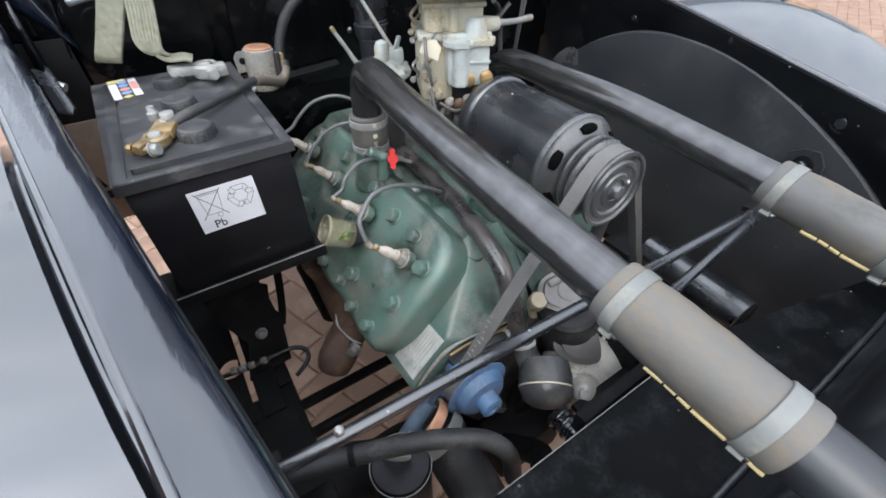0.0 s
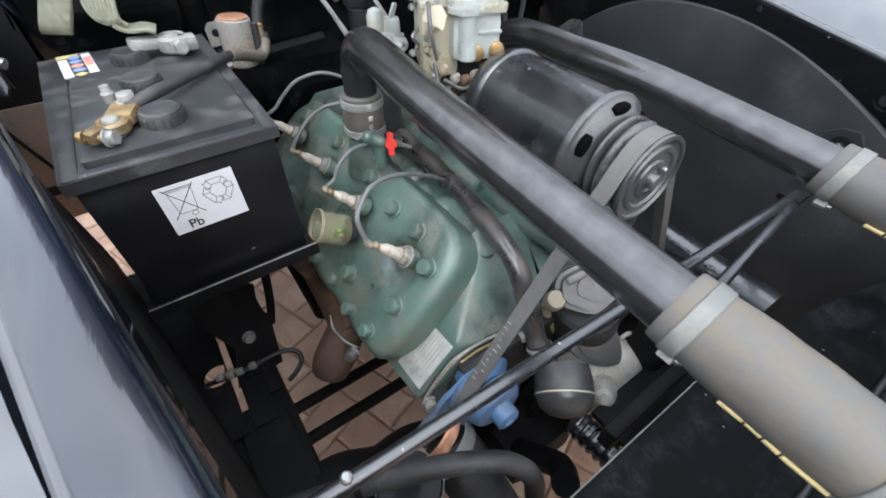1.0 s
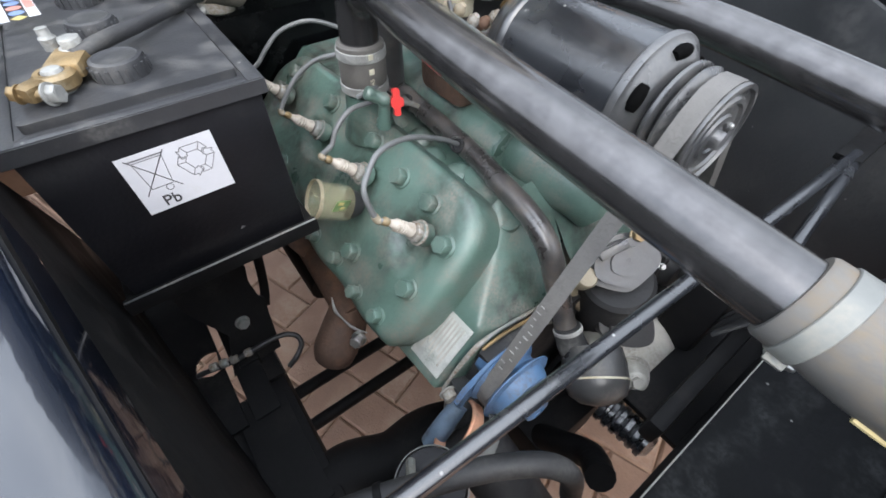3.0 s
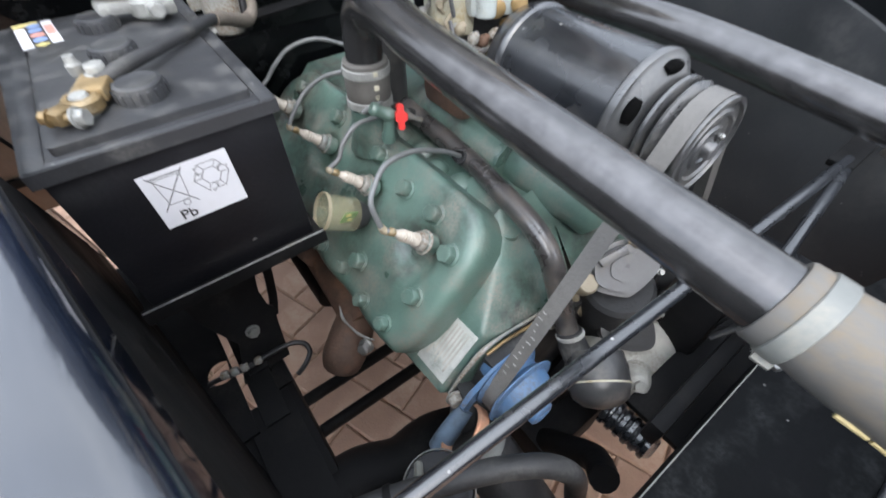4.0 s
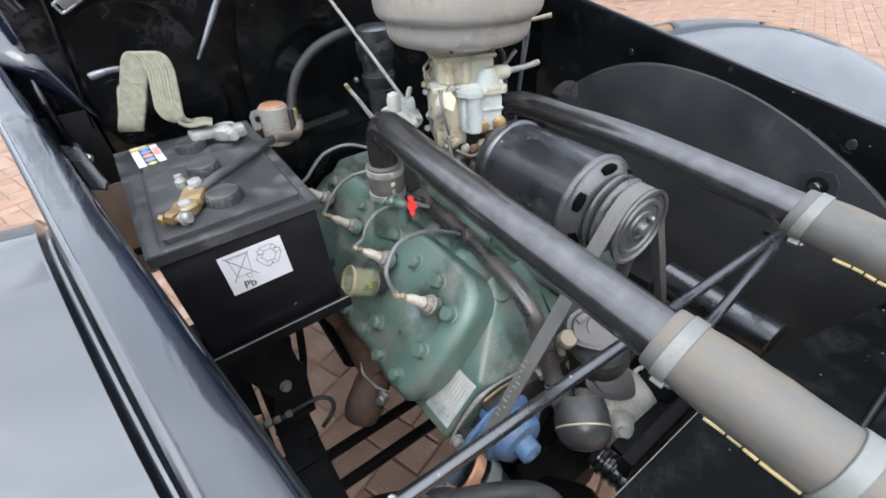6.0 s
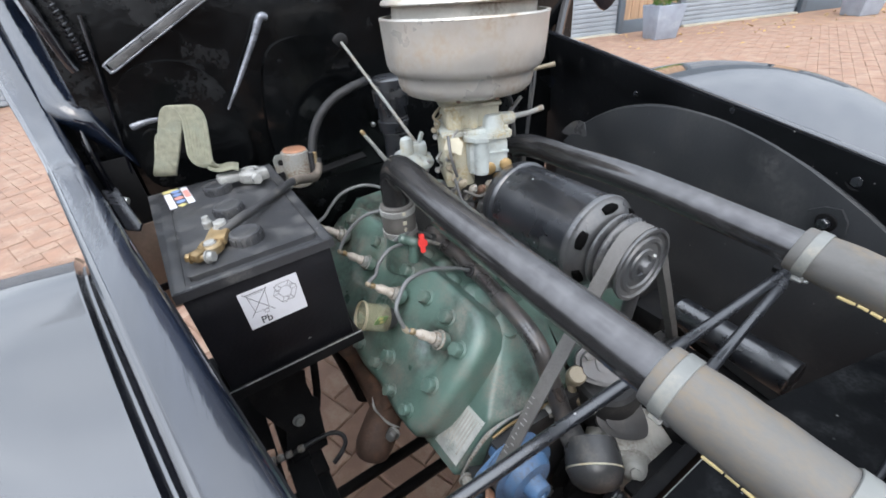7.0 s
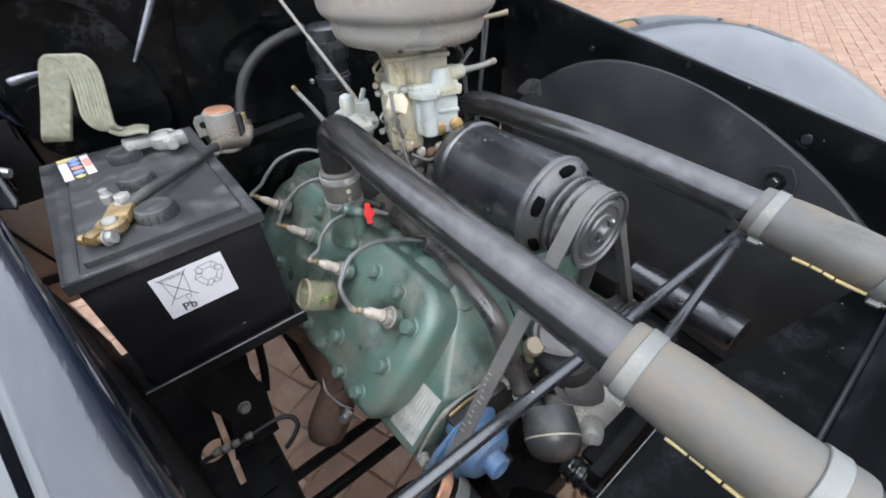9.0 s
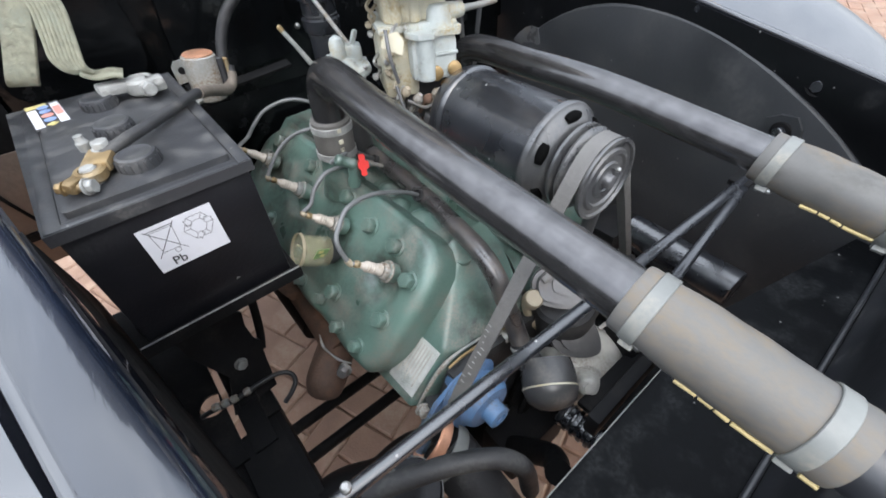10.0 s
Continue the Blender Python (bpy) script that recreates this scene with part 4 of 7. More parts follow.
def water_line(side):
    x = 0.118 if side > 0 else 0.140
    s = -side
    if side > 0:
        base, bent = Vector((-0.104, 0.545, 0.822)), [(-0.103, 0.545, 0.876), (-0.102, 0.543, 0.915), (-0.103, 0.522, 0.937), (-0.107, 0.485, 0.941), (-0.110, 0.42, 0.934), (-0.112, 0.30, 0.922), (-0.109, 0.106, 0.903), (-0.108, 0.06, 0.899)]
    else:
        base, bent = Vector((0.128, 0.545, 0.80)), [(0.128, 0.545, 0.854), (0.129, 0.540, 0.897), (0.130, 0.520, 0.913), (0.132, 0.485, 0.918), (0.135, 0.42, 0.917), (0.140, 0.30, 0.915), (0.146, 0.115, 0.898), (0.147, 0.06, 0.894)]
    top = Vector(bent[0])
    part("water_outlet", lathe(base - Vector((0, 0, 0.06)), base + Vector((0, 0, 1)), [(0.0, 0.034), (0.028, 0.027), (0.058, 0.0245)], 24), "green", engine)
    line = thing("coolant_pipe", "black enamelled steel coolant pipe, worn along its top", "pipe", "coolant pipes")
    part("pipe", sweep(bent, 0.0212 if side > 0 else 0.0186, 28, 10), "pipe", line)
    d = top - base
    slv = thing("rubber_sleeve", "short grey-brown rubber sleeve with two metal bands", "hose", "rubber sleeves")
    k = Vector((0, 0, 1))
    part("sleeve", lathe(base, base + d, [(0, 0.0245), (0.002, 0.0262), (0.028, 0.0268), (0.053, 0.0262), (0.055, 0.024), (0.055, 0.019)], 30), "sleeve", slv)
    for h in (0.001, 0.039):
        part("band", ring_band(base + d.normalized() * h, base + d.normalized() * (h + 0.010), 0.0266, 0.0013), "lead", slv, "zinc plated hose band")
    for h in (0.030, 0.046):
        part("printed_mark", box(base + d.normalized() * h + Vector((-0.003, -0.0268, 0)), (0.0058, 0.0026, 0.0056), 0.0004), "paper", slv)
    SLEEVES.append((slv, base + d.normalized() * 0.0185 + Vector((-0.003, -0.0272, 0))))
    front = Vector(bent[-1])
    a = Vector(bent[-2]) + (Vector(bent[-1]) - Vector(bent[-2])).normalized() * (0.0 if side > 0 else -0.006)
    t = (front - a).normalized()
    t = Vector((0.06 if side > 0 else 0.02, -1, -0.13)).normalized()
    hose = thing("radiator_hose", "grey rubber top radiator hose with two broad metal bands", "hose", "radiator hoses")
    prof = [(h, r + (0.0012 if side > 0 else 0.0)) for h, r in ((0, 0.0185), (0, 0.0230), (0.002, 0.0240), (0.010, 0.0242), (0.022, 0.0238), (0.032, 0.0247), (0.045, 0.0252), (0.058, 0.0247), (0.072, 0.0250), (0.088, 0.0242), (0.108, 0.0240), (0.122, 0.0243), (0.128, 0.0247), (0.132, 0.0240), (0.132, 0.0195))]
    if side > 0:
        a = a + Vector((0.0, 0.001, 0.0))
    part("hose_body", lathe(a, a + t, prof, 36), "hose", hose)
    for h in (0.0095, 0.1095):
        part("hose_band", ring_band(a + t * h, a + t * (h + 0.0108), (0.0241 if h < 0.05 else 0.0243) + (0.0012 if side > 0 else 0.0), 0.0013), "zinc", hose, "broad zinc plated hose band")
        q = a + t * (h + 0.006) + Vector((-0.0165, 0, -0.0212))
        part("band_screw", box(q, (0.008, 0.010, 0.005), 0.0012, pose(0, 0, 0, 0, -35, 0)), "zinc", hose)
        part("band_screw_head", rod(q + Vector((0.003, 0.006, -0.002)), q + Vector((0.003, -0.009, -0.002)), 0.0026, 10), "steel", hose)
    for h0, h1 in ((0.050, 0.064), (0.0655, 0.074), (0.0755, 0.084), (0.0855, 0.108), (0.1225, 0.1315)):     # worn printed line, broken in places
        seam = [a + t * h + Vector((-0.0207, 0, -0.0162 - 0.0006 * math.sin(h * 160))) for h in (h0, (h0 + h1) / 2, h1)]
        part("seam_print", sweep(seam, 0.0017, 6, 4), "yellow", hose, "yellow printed line along the hose")
    pipe_end = a + t * 0.124
    part("radiator_neck", sweep([pipe_end, pipe_end + t * 0.03, pipe_end + t * 0.06 + Vector((0, 0, -0.004))], 0.0222, 24), "tank", car, "radiator neck painted black")


water_line(1)
water_line(-1)

# drain tap on the head outlet
tap = thing("drain_tap", "small tap with red plastic lever on a green fitting", "tap")
part("fitting", lathe((-0.130, 0.493, 0.847), (-0.109, 0.486, 0.833), [(0, 0.0060), (0.002, 0.0074), (0.006, 0.0078), (0.008, 0.0068), (0.018, 0.0068), (0.020, 0.0080), (0.025, 0.0078), (0.028, 0.006)], 22), "green", tap, "dark green painted tube")
part("elbow", lathe((-0.114, 0.492, 0.795), (-0.111, 0.487, 0.833), [(0.006, 0.0085), (0.014, 0.0085), (0.017, 0.0068), (0.034, 0.0066), (0.040, 0.005)], 22), "green", tap)
lever = part("lever", prism(rounded([(-0.0045, -0.0165), (0.0045, -0.0165), (0.0050, -0.0075), (0.0100, -0.0045), (0.0100, 0.0045), (0.0050, 0.0075), (0.0048, 0.0165), (-0.0048, 0.0165), (-0.0050, 0.0075), (-0.0085, 0.0045), (-0.0085, -0.0045), (-0.0050, -0.0075)], 3), 0.0055,
                     Matrix.Translation((-0.1010, 0.481, 0.8320)) @ pose(0, 0, 0, 70, 0, -14) @ pose(0, 0, 0, 0, 0, -5) @ Matrix.Diagonal((0.74, 0.82, 1, 1)), 0.0010), "red", tap, "red plastic lever")
# The lever's hole is a solid disc with its shade in the colour.
part("lever_hole", lathe((-0.1000, 0.4762, 0.8332), (-0.1015, 0.470, 0.8356), [(0, 0.0024), (0.0006, 0.0024), (0.0007, 0.0018)], 14), "void", lever)
part("stem", rod((-0.104, 0.494, 0.831), (-0.1005, 0.480, 0.832), 0.0040, 12), "dull", tap)
part("nozzle", lathe((-0.094, 0.486, 0.830), (-0.068, 0.485, 0.8135), [(0, 0.0042), (0.012, 0.0042), (0.014, 0.0030), (0.029, 0.0027), (0.030, 0.0018)], 14), "dull", tap, "grey drain nozzle")
part("capillary", sweep([(-0.128, 0.520, 0.828), (-0.110, 0.515, 0.835), (-0.085, 0.535, 0.822), (-0.058, 0.552, 0.797), (-0.045, 0.552, 0.786)], 0.0029, 8), "lead_wire", tap)

# spark plugs and their leads
PLUG_DIR = (Vector((-0.72, 0.16, 0.66))).normalized()
for k, y in enumerate(PLUG_Y):
    p = on_bank(y, -0.425, 0.905)
    d = PLUG_DIR
    plug = thing("spark_plug", "white ceramic spark plug screwed into the green head", "spark plug", "spark plugs")
    part("seat", rod(p - d * 0.012, p + d * 0.003, 0.0125, 20), "green", plug)
    part("hexagon_body", hexagon(p + d * 0.001, d, 0.0108, 0.009), "dull", plug, "steel hexagon")
    ribs = [(0.0085 + 0.0034 * n + e, r) for n in range(4) for e, r in ((0.0, 0.0060), (0.0008, 0.0069), (0.0022, 0.0069), (0.0030, 0.0060))]
    part("insulator", lathe(p + d * 0.012, p + d, [(0, 0.0076), (0.004, 0.0076), (0.0055, 0.0064), (0.0080, 0.0062)] + ribs + [(0.0228, 0.0058), (0.0245, 0.0048), (0.028, 0.0040), (0.030, 0.0034)], 20), "ceramic", plug)
    part("terminal", lathe(p + d * 0.041, p + d, [(0, 0.003), (0.003, 0.0045), (0.007, 0.0045), (0.009, 0.003)], 12), "brass", plug)
    e = p + d * 0.048
    lead = thing("ignition_lead", "grey ignition lead with a cream end sleeve", "cable", "ignition leads")
    if k == 0:
        line = [e, e + Vector((-0.006, 0.004, 0.004)), (-0.197, 0.385, 0.817), (-0.187, 0.395, 0.826), (-0.166, 0.405, 0.838), (-0.128, 0.415, 0.832), (-0.083, 0.425, 0.808), (-0.050, 0.434, 0.783)]
    elif k == 1:
        line = [e, e + Vector((-0.004, 0.003, 0.004)), (-0.175, 0.503, 0.794), (-0.165, 0.507, 0.808), (-0.142, 0.511, 0.822), (-0.110, 0.515, 0.820)]
    elif k == 2:
        line = [e, e + Vector((-0.004, 0.003, 0.005)), (-0.176, 0.615, 0.808), (-0.158, 0.615, 0.825), (-0.136, 0.605, 0.841), (-0.112, 0.588, 0.849)]
    else:
        line = [e, e + Vector((-0.004, 0.003, 0.006)), (-0.172, 0.733, 0.800), (-0.155, 0.735, 0.815), (-0.128, 0.733, 0.834), (-0.089, 0.72, 0.842), (-0.050, 0.70, 0.829)]
    part("cable", sweep(line, 0.0029, 12, 8), "lead_wire", lead)
    sl = smooth_line(line, 8)
    part("end_sleeve", sweep(sl[3:11:2], 0.0040, 12, 4), "tan", lead, "stained cream end sleeve")

# conduit that holds the leads
conduit = thing("lead_conduit", "dark steel tube carrying the ignition leads down to the distributor", "tube")
part("tube", sweep([(-0.030, 0.68, 0.782), (-0.033, 0.55, 0.777), (-0.037, 0.434, 0.773), (-0.046, 0.360, 0.771), (-0.054, 0.305, 0.768), (-0.057, 0.273, 0.750), (-0.056, 0.254, 0.716), (-0.053, 0.237, 0.677), (-0.054, 0.222, 0.655)], 0.0128, 22, 10), "conduit", conduit)
for p in ((-0.046, 0.549, 0.785), (-0.050, 0.434, 0.781)):
    # Black rubber discs carry the dark inside the lead holes.
    part("grommet", lathe(p, Vector(p) + Vector((-0.75, -0.1, 0.62)), [(-0.006, 0.0085), (0.0015, 0.0085), (0.002, 0.0075), (0.001, 0.0062), (-0.002, 0.006)], 16), "rubber", conduit, "dark hole in the tube")

# clear bowl on the head edge
bowl = thing("fuel_filter_bowl", "small yellowed clear plastic bowl on its side", "filter bowl")
b0, bd = Vector((-0.186, 0.462, 0.742)), Vector((-0.72, 0.12, 0.42)).normalized()
part("bowl", lathe(b0, b0 + bd, [(0, 0.018), (0.002, 0.0205), (0.034, 0.0215), (0.037, 0.0230), (0.042, 0.0230), (0.042, 0.0195), (0.010, 0.018), (0.008, 0.001)], 30), "amber", bowl)
part("base", lathe(b0 - bd * 0.014, b0 + bd, [(0, 0.012), (0.006, 0.016), (0.014, 0.017)], 22), "rubber", bowl)
part("rim", ring_band(b0 + bd * 0.0385, b0 + bd * 0.0425, 0.0216, 0.0009, 40), "tan", bowl, "pale worn rim")
sticker_m = Matrix.Translation(b0 + bd * 0.019 + Vector((0.002, -0.0205, 0.0075))) @ pose(0, 0, 0, 18, 30, 10)
sticker = part("sticker", box((0, 0, 0), (0.018, 0.001, 0.016), 0.0003, sticker_m), "sticker", bowl, "green sticker with yellow marks")
for x, z, w in ((-0.003, 0.004, 0.007), (0.002, -0.003, 0.006)):
    part("sticker_mark", box(sticker_m @ Vector((x, -0.0007, z)), (w, 0.0006, 0.004), 0.0001, sticker_m.to_3x3().to_4x4()), "ink_y", sticker)
part("vane", box(b0 + bd * 0.030, (0.002, 0.024, 0.018), 0.0004, pose(0, 0, 0, 0, -30, 0)), "amber", bowl)
part("rib", box(b0 + bd * 0.030, (0.002, 0.010, 0.030), 0.0004, pose(0, 0, 0, 0, -30, 0)), "amber", bowl)

# ---- generator, belt and pumps ----
gen = thing("generator", "black enamelled generator with a ventilated end plate and pulley", "generator")
gx, gz = 0.028, 0.880
g0 = Vector((gx + 0.006, 0.4455, gz - 0.001))
back = 0.010
gd = Vector((-0.02, -1, 0.0)).normalized()
part("body", lathe(g0, g0 + gd, [(back, 0.020), (back, 0.046), (back + 0.003, 0.0540), (back + 0.008, 0.0565), (back + 0.016, 0.0570), (back + 0.018, 0.0592), (back + 0.0215, 0.0598), (back + 0.025, 0.0592), (back + 0.027, 0.0570), (0.164, 0.0570), (0.166, 0.0575)], 48), "genblk", gen)
end = part("end_plate", lathe(g0, g0 + gd, [(0.165, 0.0570), (0.167, 0.0595), (0.171, 0.0600), (0.174, 0.0590), (0.175, 0.0565), (0.177, 0.0545), (0.186, 0.0450), (0.188, 0.041), (0.190, 0.018), (0.196, 0.016)], 48), "gendust", gen, "dusty ventilated end plate")
for k in range(6):
    a = math.pi * (k + 0.5) / 3
    slot = [g0 + gd * 0.1815 + Vector((0.0492 * math.cos(b), 0, 0.0492 * math.sin(b))) for b in (a - 0.21, a - 0.1, a, a + 0.1, a + 0.21)]
    # Solid strips; the shade inside the slots is their black colour.
    part("vent_hole", sweep(slot, [0.004, 0.0056, 0.0060, 0.0056, 0.004], 12, 4), "void", end, "dark ventilation slot")
part("fan_disc", lathe(g0, g0 + gd, [(0.190, 0.018), (0.1925, 0.043), (0.195, 0.0465), (0.198, 0.0465), (0.1995, 0.044), (0.200, 0.03)], 44), "gendust", gen)
pul = part("pulley", lathe(g0 + gd * 0.0065, g0 + gd, [(0.196, 0.020), (0.198, 0.0455), (0.2, 0.046), (0.203, 0.043), (0.210, 0.034), (0.216, 0.034), (0.223, 0.043), (0.226, 0.0445), (0.2285, 0.0440), (0.2290, 0.0405), (0.2260, 0.0395), (0.2258, 0.0345), (0.2282, 0.0325), (0.2285, 0.0290), (0.2262, 0.0270), (0.2260, 0.0200), (0.2280, 0.0185), (0.2280, 0.0130), (0.2260, 0.012), (0.2260, 0.008), (0.232, 0.007), (0.234, 0.005)], 48), "gendust", gen, "dusty pressed steel pulley")
part("pulley_nut", hexagon(g0 + gd * 0.2325, gd, 0.0075, 0.008), "capgrey", pul)
part("pulley_pin", rod(g0 + gd * 0.232 + Vector((0.016, 0, 0.006)), g0 + gd * 0.238 + Vector((0.016, 0, 0.006)), 0.003, 10), "steel", pul)
part("mount", box((0.036, 0.34, 0.815), (0.05, 0.10, 0.03), 0.006), "genblk", gen)
part("clamp_lug", rod((0.040, 0.222, 0.832), (0.050, 0.232, 0.76), 0.008, 14), "greycast", gen)

py = 0.2230


def pump(x, z, name_label, colour):
    p = thing("water_pump", name_label, "water pump", "water pumps")
    c = Vector((x, 0.276, z))
    d = Vector((0.0, -1, 0.0))
    s_ = 1 if x < 0 else -1
    cast = [(-0.062, -0.008), (-0.050, 0.010), (-0.016, 0.028), (0.010, 0.030), (0.030, 0.010), (0.026, -0.030), (0.0, -0.046), (-0.040, -0.040), (-0.058, -0.026)]
    part("casing", block_section(0.236, 0.2425, [(x + s_ * u, z + w) for u, w in cast], 0.003), colour, p, "flat pump casting")
    part("bearing", lathe(c, c + d, [(0.030, 0.019), (0.040, 0.018)], 24), colour, p)
    part("inlet_body", sweep([(x - s_ * 0.054, 0.240, z - 0.022), (x - s_ * 0.080, 0.238, z - 0.048), (x - s_ * 0.096, 0.236, z - 0.066)], [0.010, 0.012, 0.013], 16), "dullblue" if colour == "blue" else colour, p, "oily faded pump inlet")
    part("pulley", lathe(c, c + d, [(0.018, 0.02), (0.038, 0.022), (0.040, 0.042), (0.042, 0.0440), (0.045, 0.041), (0.050, 0.034), (0.056, 0.034), (0.061, 0.041), (0.063, 0.0455), (0.0645, 0.0455), (0.065, 0.040), (0.066, 0.036), (0.074, 0.034), (0.079, 0.030), (0.081, 0.0165), (0.083, 0.0155), (0.096, 0.0148), (0.098, 0.012), (0.098, 0.008), (0.095, 0.007)], 44), colour, p)
    part("inlet", sweep([(x - 0.03 * (1 if x < 0 else -1), 0.25, z - 0.02), (x - 0.045 * (1 if x < 0 else -1), 0.245, z - 0.05), (x - 0.05 * (1 if x < 0 else -1), 0.235, z - 0.09)], [0.024, 0.022, 0.020], 18), "greycast", p)
    return p


pump(-0.137, 0.634, "bright blue painted water pump with a stepped pulley", "blue")
pump(0.150, 0.640, "dark grey water pump behind the hoses", "greycast")
crank = thing("crank_pulley", "black crankshaft pulley low at the front of the engine", "pulley")
part("disc", lathe((0.0, 0.245, 0.50), (0, 0, 0.50), [(0, 0.02), (0.016, 0.06), (0.024, 0.062), (0.032, 0.05), (0.040, 0.062), (0.046, 0.058), (0.046, 0.03), (0.056, 0.02)], 36), "chassis", crank)

# belt round generator, pumps and crank
belt = thing("drive_belt", "worn grey rubber fan belt with frayed edge", "belt")


def belt_path():
    wheels = [((gx, gz), 0.042), ((0.150, 0.640), 0.038), ((0.0, 0.50), 0.058), ((-0.137, 0.634), 0.038)]
    pts = []
    n = len(wheels)
    tang = []
    for i in range(n):
        (c1, r1), (c2, r2) = wheels[i], wheels[(i + 1) % n]
        c1, c2 = Vector(c1), Vector(c2)
        d = c2 - c1
        L = d.length
        a = math.atan2(d.y, d.x)
        b = math.acos((r1 - r2) / L)
        ang = a + b
        u = Vector((math.cos(ang), math.sin(ang)))
        tang.append((c1 + u * r1, c2 + u * r2, ang))
    for i in range(n):
        s, e, ang = tang[i]
        pts += [s.lerp(e, k / 8) for k in range(9)]
        nxt = tang[(i + 1) % n][2]
        c, r = wheels[(i + 1) % n]
        da = (nxt - ang + math.pi) % (2 * math.pi) - math.pi
        if da > 0:
            da -= 2 * math.pi
        for k in range(1, 8):
            a = ang + da * k / 8
            pts.append(Vector(c) + Vector((math.cos(a), math.sin(a))) * r)
    return pts


loop = belt_path()
b = bmesh.new()
rings = []
for i, q in enumerate(loop):
    t = (loop[(i + 1) % len(loop)] - loop[i - 1]).normalized()
    nrm = Vector((-t.y, t.x))
    ring = []
    for w, h in ((-0.0085, 0.002), (0.0085, 0.002), (0.006, -0.006), (-0.006, -0.006)):
        k = 0.0005 * math.sin(i * 2.3)
        ring.append(b.verts.new((q.x + nrm.x * (h + k), py + w, q.y + nrm.y * (h + k))))
    rings.append(ring)
for i in range(len(rings)):
    a, c = rings[i], rings[(i + 1) % len(rings)]
    for k in range(4):
        b.faces.new((a[k], a[(k + 1) % 4], c[(k + 1) % 4], c[k]))
part("belt", b, "belt", belt, "", 30)
q0, q1 = Vector((-0.140 - 0.030, 0.640 + 0.023)), Vector((gx - 0.033, gz + 0.025))
rng = random.Random(5)
for k in range(12):                     # worn pale printing on the near run
    q = q0.lerp(q1, 0.09 + 0.024 * k)
    nrm = Vector((-(q1 - q0).y, (q1 - q0).x)).normalized()
    c = Vector((q.x + nrm.x * 0.0022, py, q.y + nrm.y * 0.0022))
    part("printed_mark", box(c + Vector((0, rng.uniform(-0.003, 0.003), 0)), (0.0010, rng.uniform(0.002, 0.006), rng.uniform(0.0008, 0.0020)), 0.0002, pose(0, 0, 0, 0, -40, 0)), "lead", belt)

# ---- distributor housing at the nose ----
dist = thing("distributor", "cast aluminium distributor housing with black caps", "distributor")
VIEWUP = Vector((-0.41, -0.55, 0.72)).normalized()
VX = Vector((0.8, -0.6, 0.0))
VY = VIEWUP.cross(VX).normalized()
face = Matrix((VX, VY, VIEWUP)).transposed().to_4x4()
H0 = Vector((0.042, 0.188, 0.556))
part("housing", lathe(H0, H0 + VIEWUP, [(-0.03, 0.045), (0, 0.057), (0.02, 0.061), (0.036, 0.060), (0.046, 0.055), (0.053, 0.046), (0.057, 0.034), (0.058, 0.002)], 40), "alu", dist, "cast aluminium housing")
for q in ((-0.013, 0.139, 0.610), (-0.006, 0.159, 0.597)):
    q = Vector(q)
    part("housing_ear", lathe(q - VIEWUP * 0.045 + VX * 0.012, q, [(0, 0.026), (0.03, 0.018), (0.045, 0.0125), (0.047, 0.010)], 20), "alu", dist)
    part("housing_bolt", hexagon(q, VIEWUP, 0.0066, 0.005), "alu", dist)
part("housing_foot", rod((0.018, 0.150, 0.575), (0.012, 0.118, 0.515), 0.012, 18), "brass", dist)
part("housing_clip", sweep([(0.070, 0.168, 0.610), (0.078, 0.165, 0.622), (0.076, 0.176, 0.632), (0.066, 0.180, 0.626)], 0.003, 8), "alu", dist, "pale wire clip")
cap_m = Matrix.Translation((0.031, 0.192, 0.620)) @ face
tri = [(-0.040, 0.008), (-0.028, -0.014), (0.000, -0.022), (0.024, -0.016), (0.024, 0.012), (0.008, 0.042), (-0.014, 0.042)]
lower = part("lower_cap", prism(rounded(tri), 0.020, cap_m, 0.005, 3), "greycast", dist, "dark grey triangular cap", 60)
part("cap_dome", prism(rounded([(x * 0.72, y * 0.72 + 0.002) for x, y in tri]), 0.010, cap_m @ Matrix.Translation((0, 0, 0.016)), 0.006, 4), "greycast", lower, "", 60)
part("cap_stem", lathe((0.046, 0.225, 0.600), (0.022, 0.222, 0.70), [(0, 0.045), (0.05, 0.043), (0.085, 0.041), (0.090, 0.036)], 36), "rubber", dist, "black rubber collar")
top_m = Matrix.Translation((0.030, 0.232, 0.700)) @ face
lid_o = [(-0.043, -0.002), (-0.036, -0.019), (-0.004, -0.029), (0.014, -0.025), (0.040, 0.003), (0.032, 0.027), (0.004, 0.037), (-0.020, 0.029), (-0.039, 0.016)]
upper = part("top_cap", prism(rounded(lid_o), 0.012, top_m, 0.003, 3), "capgrey", dist, "satin grey metal cap", 60)
part("cap_dome", prism(rounded([(x * 0.86, y * 0.82 + 0.001) for x, y in lid_o]), 0.016, top_m @ Matrix.Translation((0, 0, 0.008)), 0.0075, 5), "capgrey", upper, "", 60)
part("cap_step", prism(rounded([(x * 0.60 + 0.006, y * 0.52 + 0.003) for x, y in lid_o]), 0.006, top_m @ Matrix.Translation((0, 0, 0.0205)), 0.0045, 4), "capgrey", upper, "", 60)
part("cap_clip", box(top_m @ Vector((-0.018, 0.018, 0.028)), (0.034, 0.010, 0.005), 0.002, face @ pose(0, 0, 0, 0, 0, 28)), "capgrey", upper, "pale spring clip")
part("cap_nut", hexagon(top_m @ Vector((0.010, 0.034, 0.022)), VIEWUP, 0.007, 0.008), "brass", upper, "dull brass nut")
part("cap_nut", hexagon(top_m @ Vector((0.037, 0.000, 0.022)), VIEWUP, 0.003, 0.004), "steel", upper)
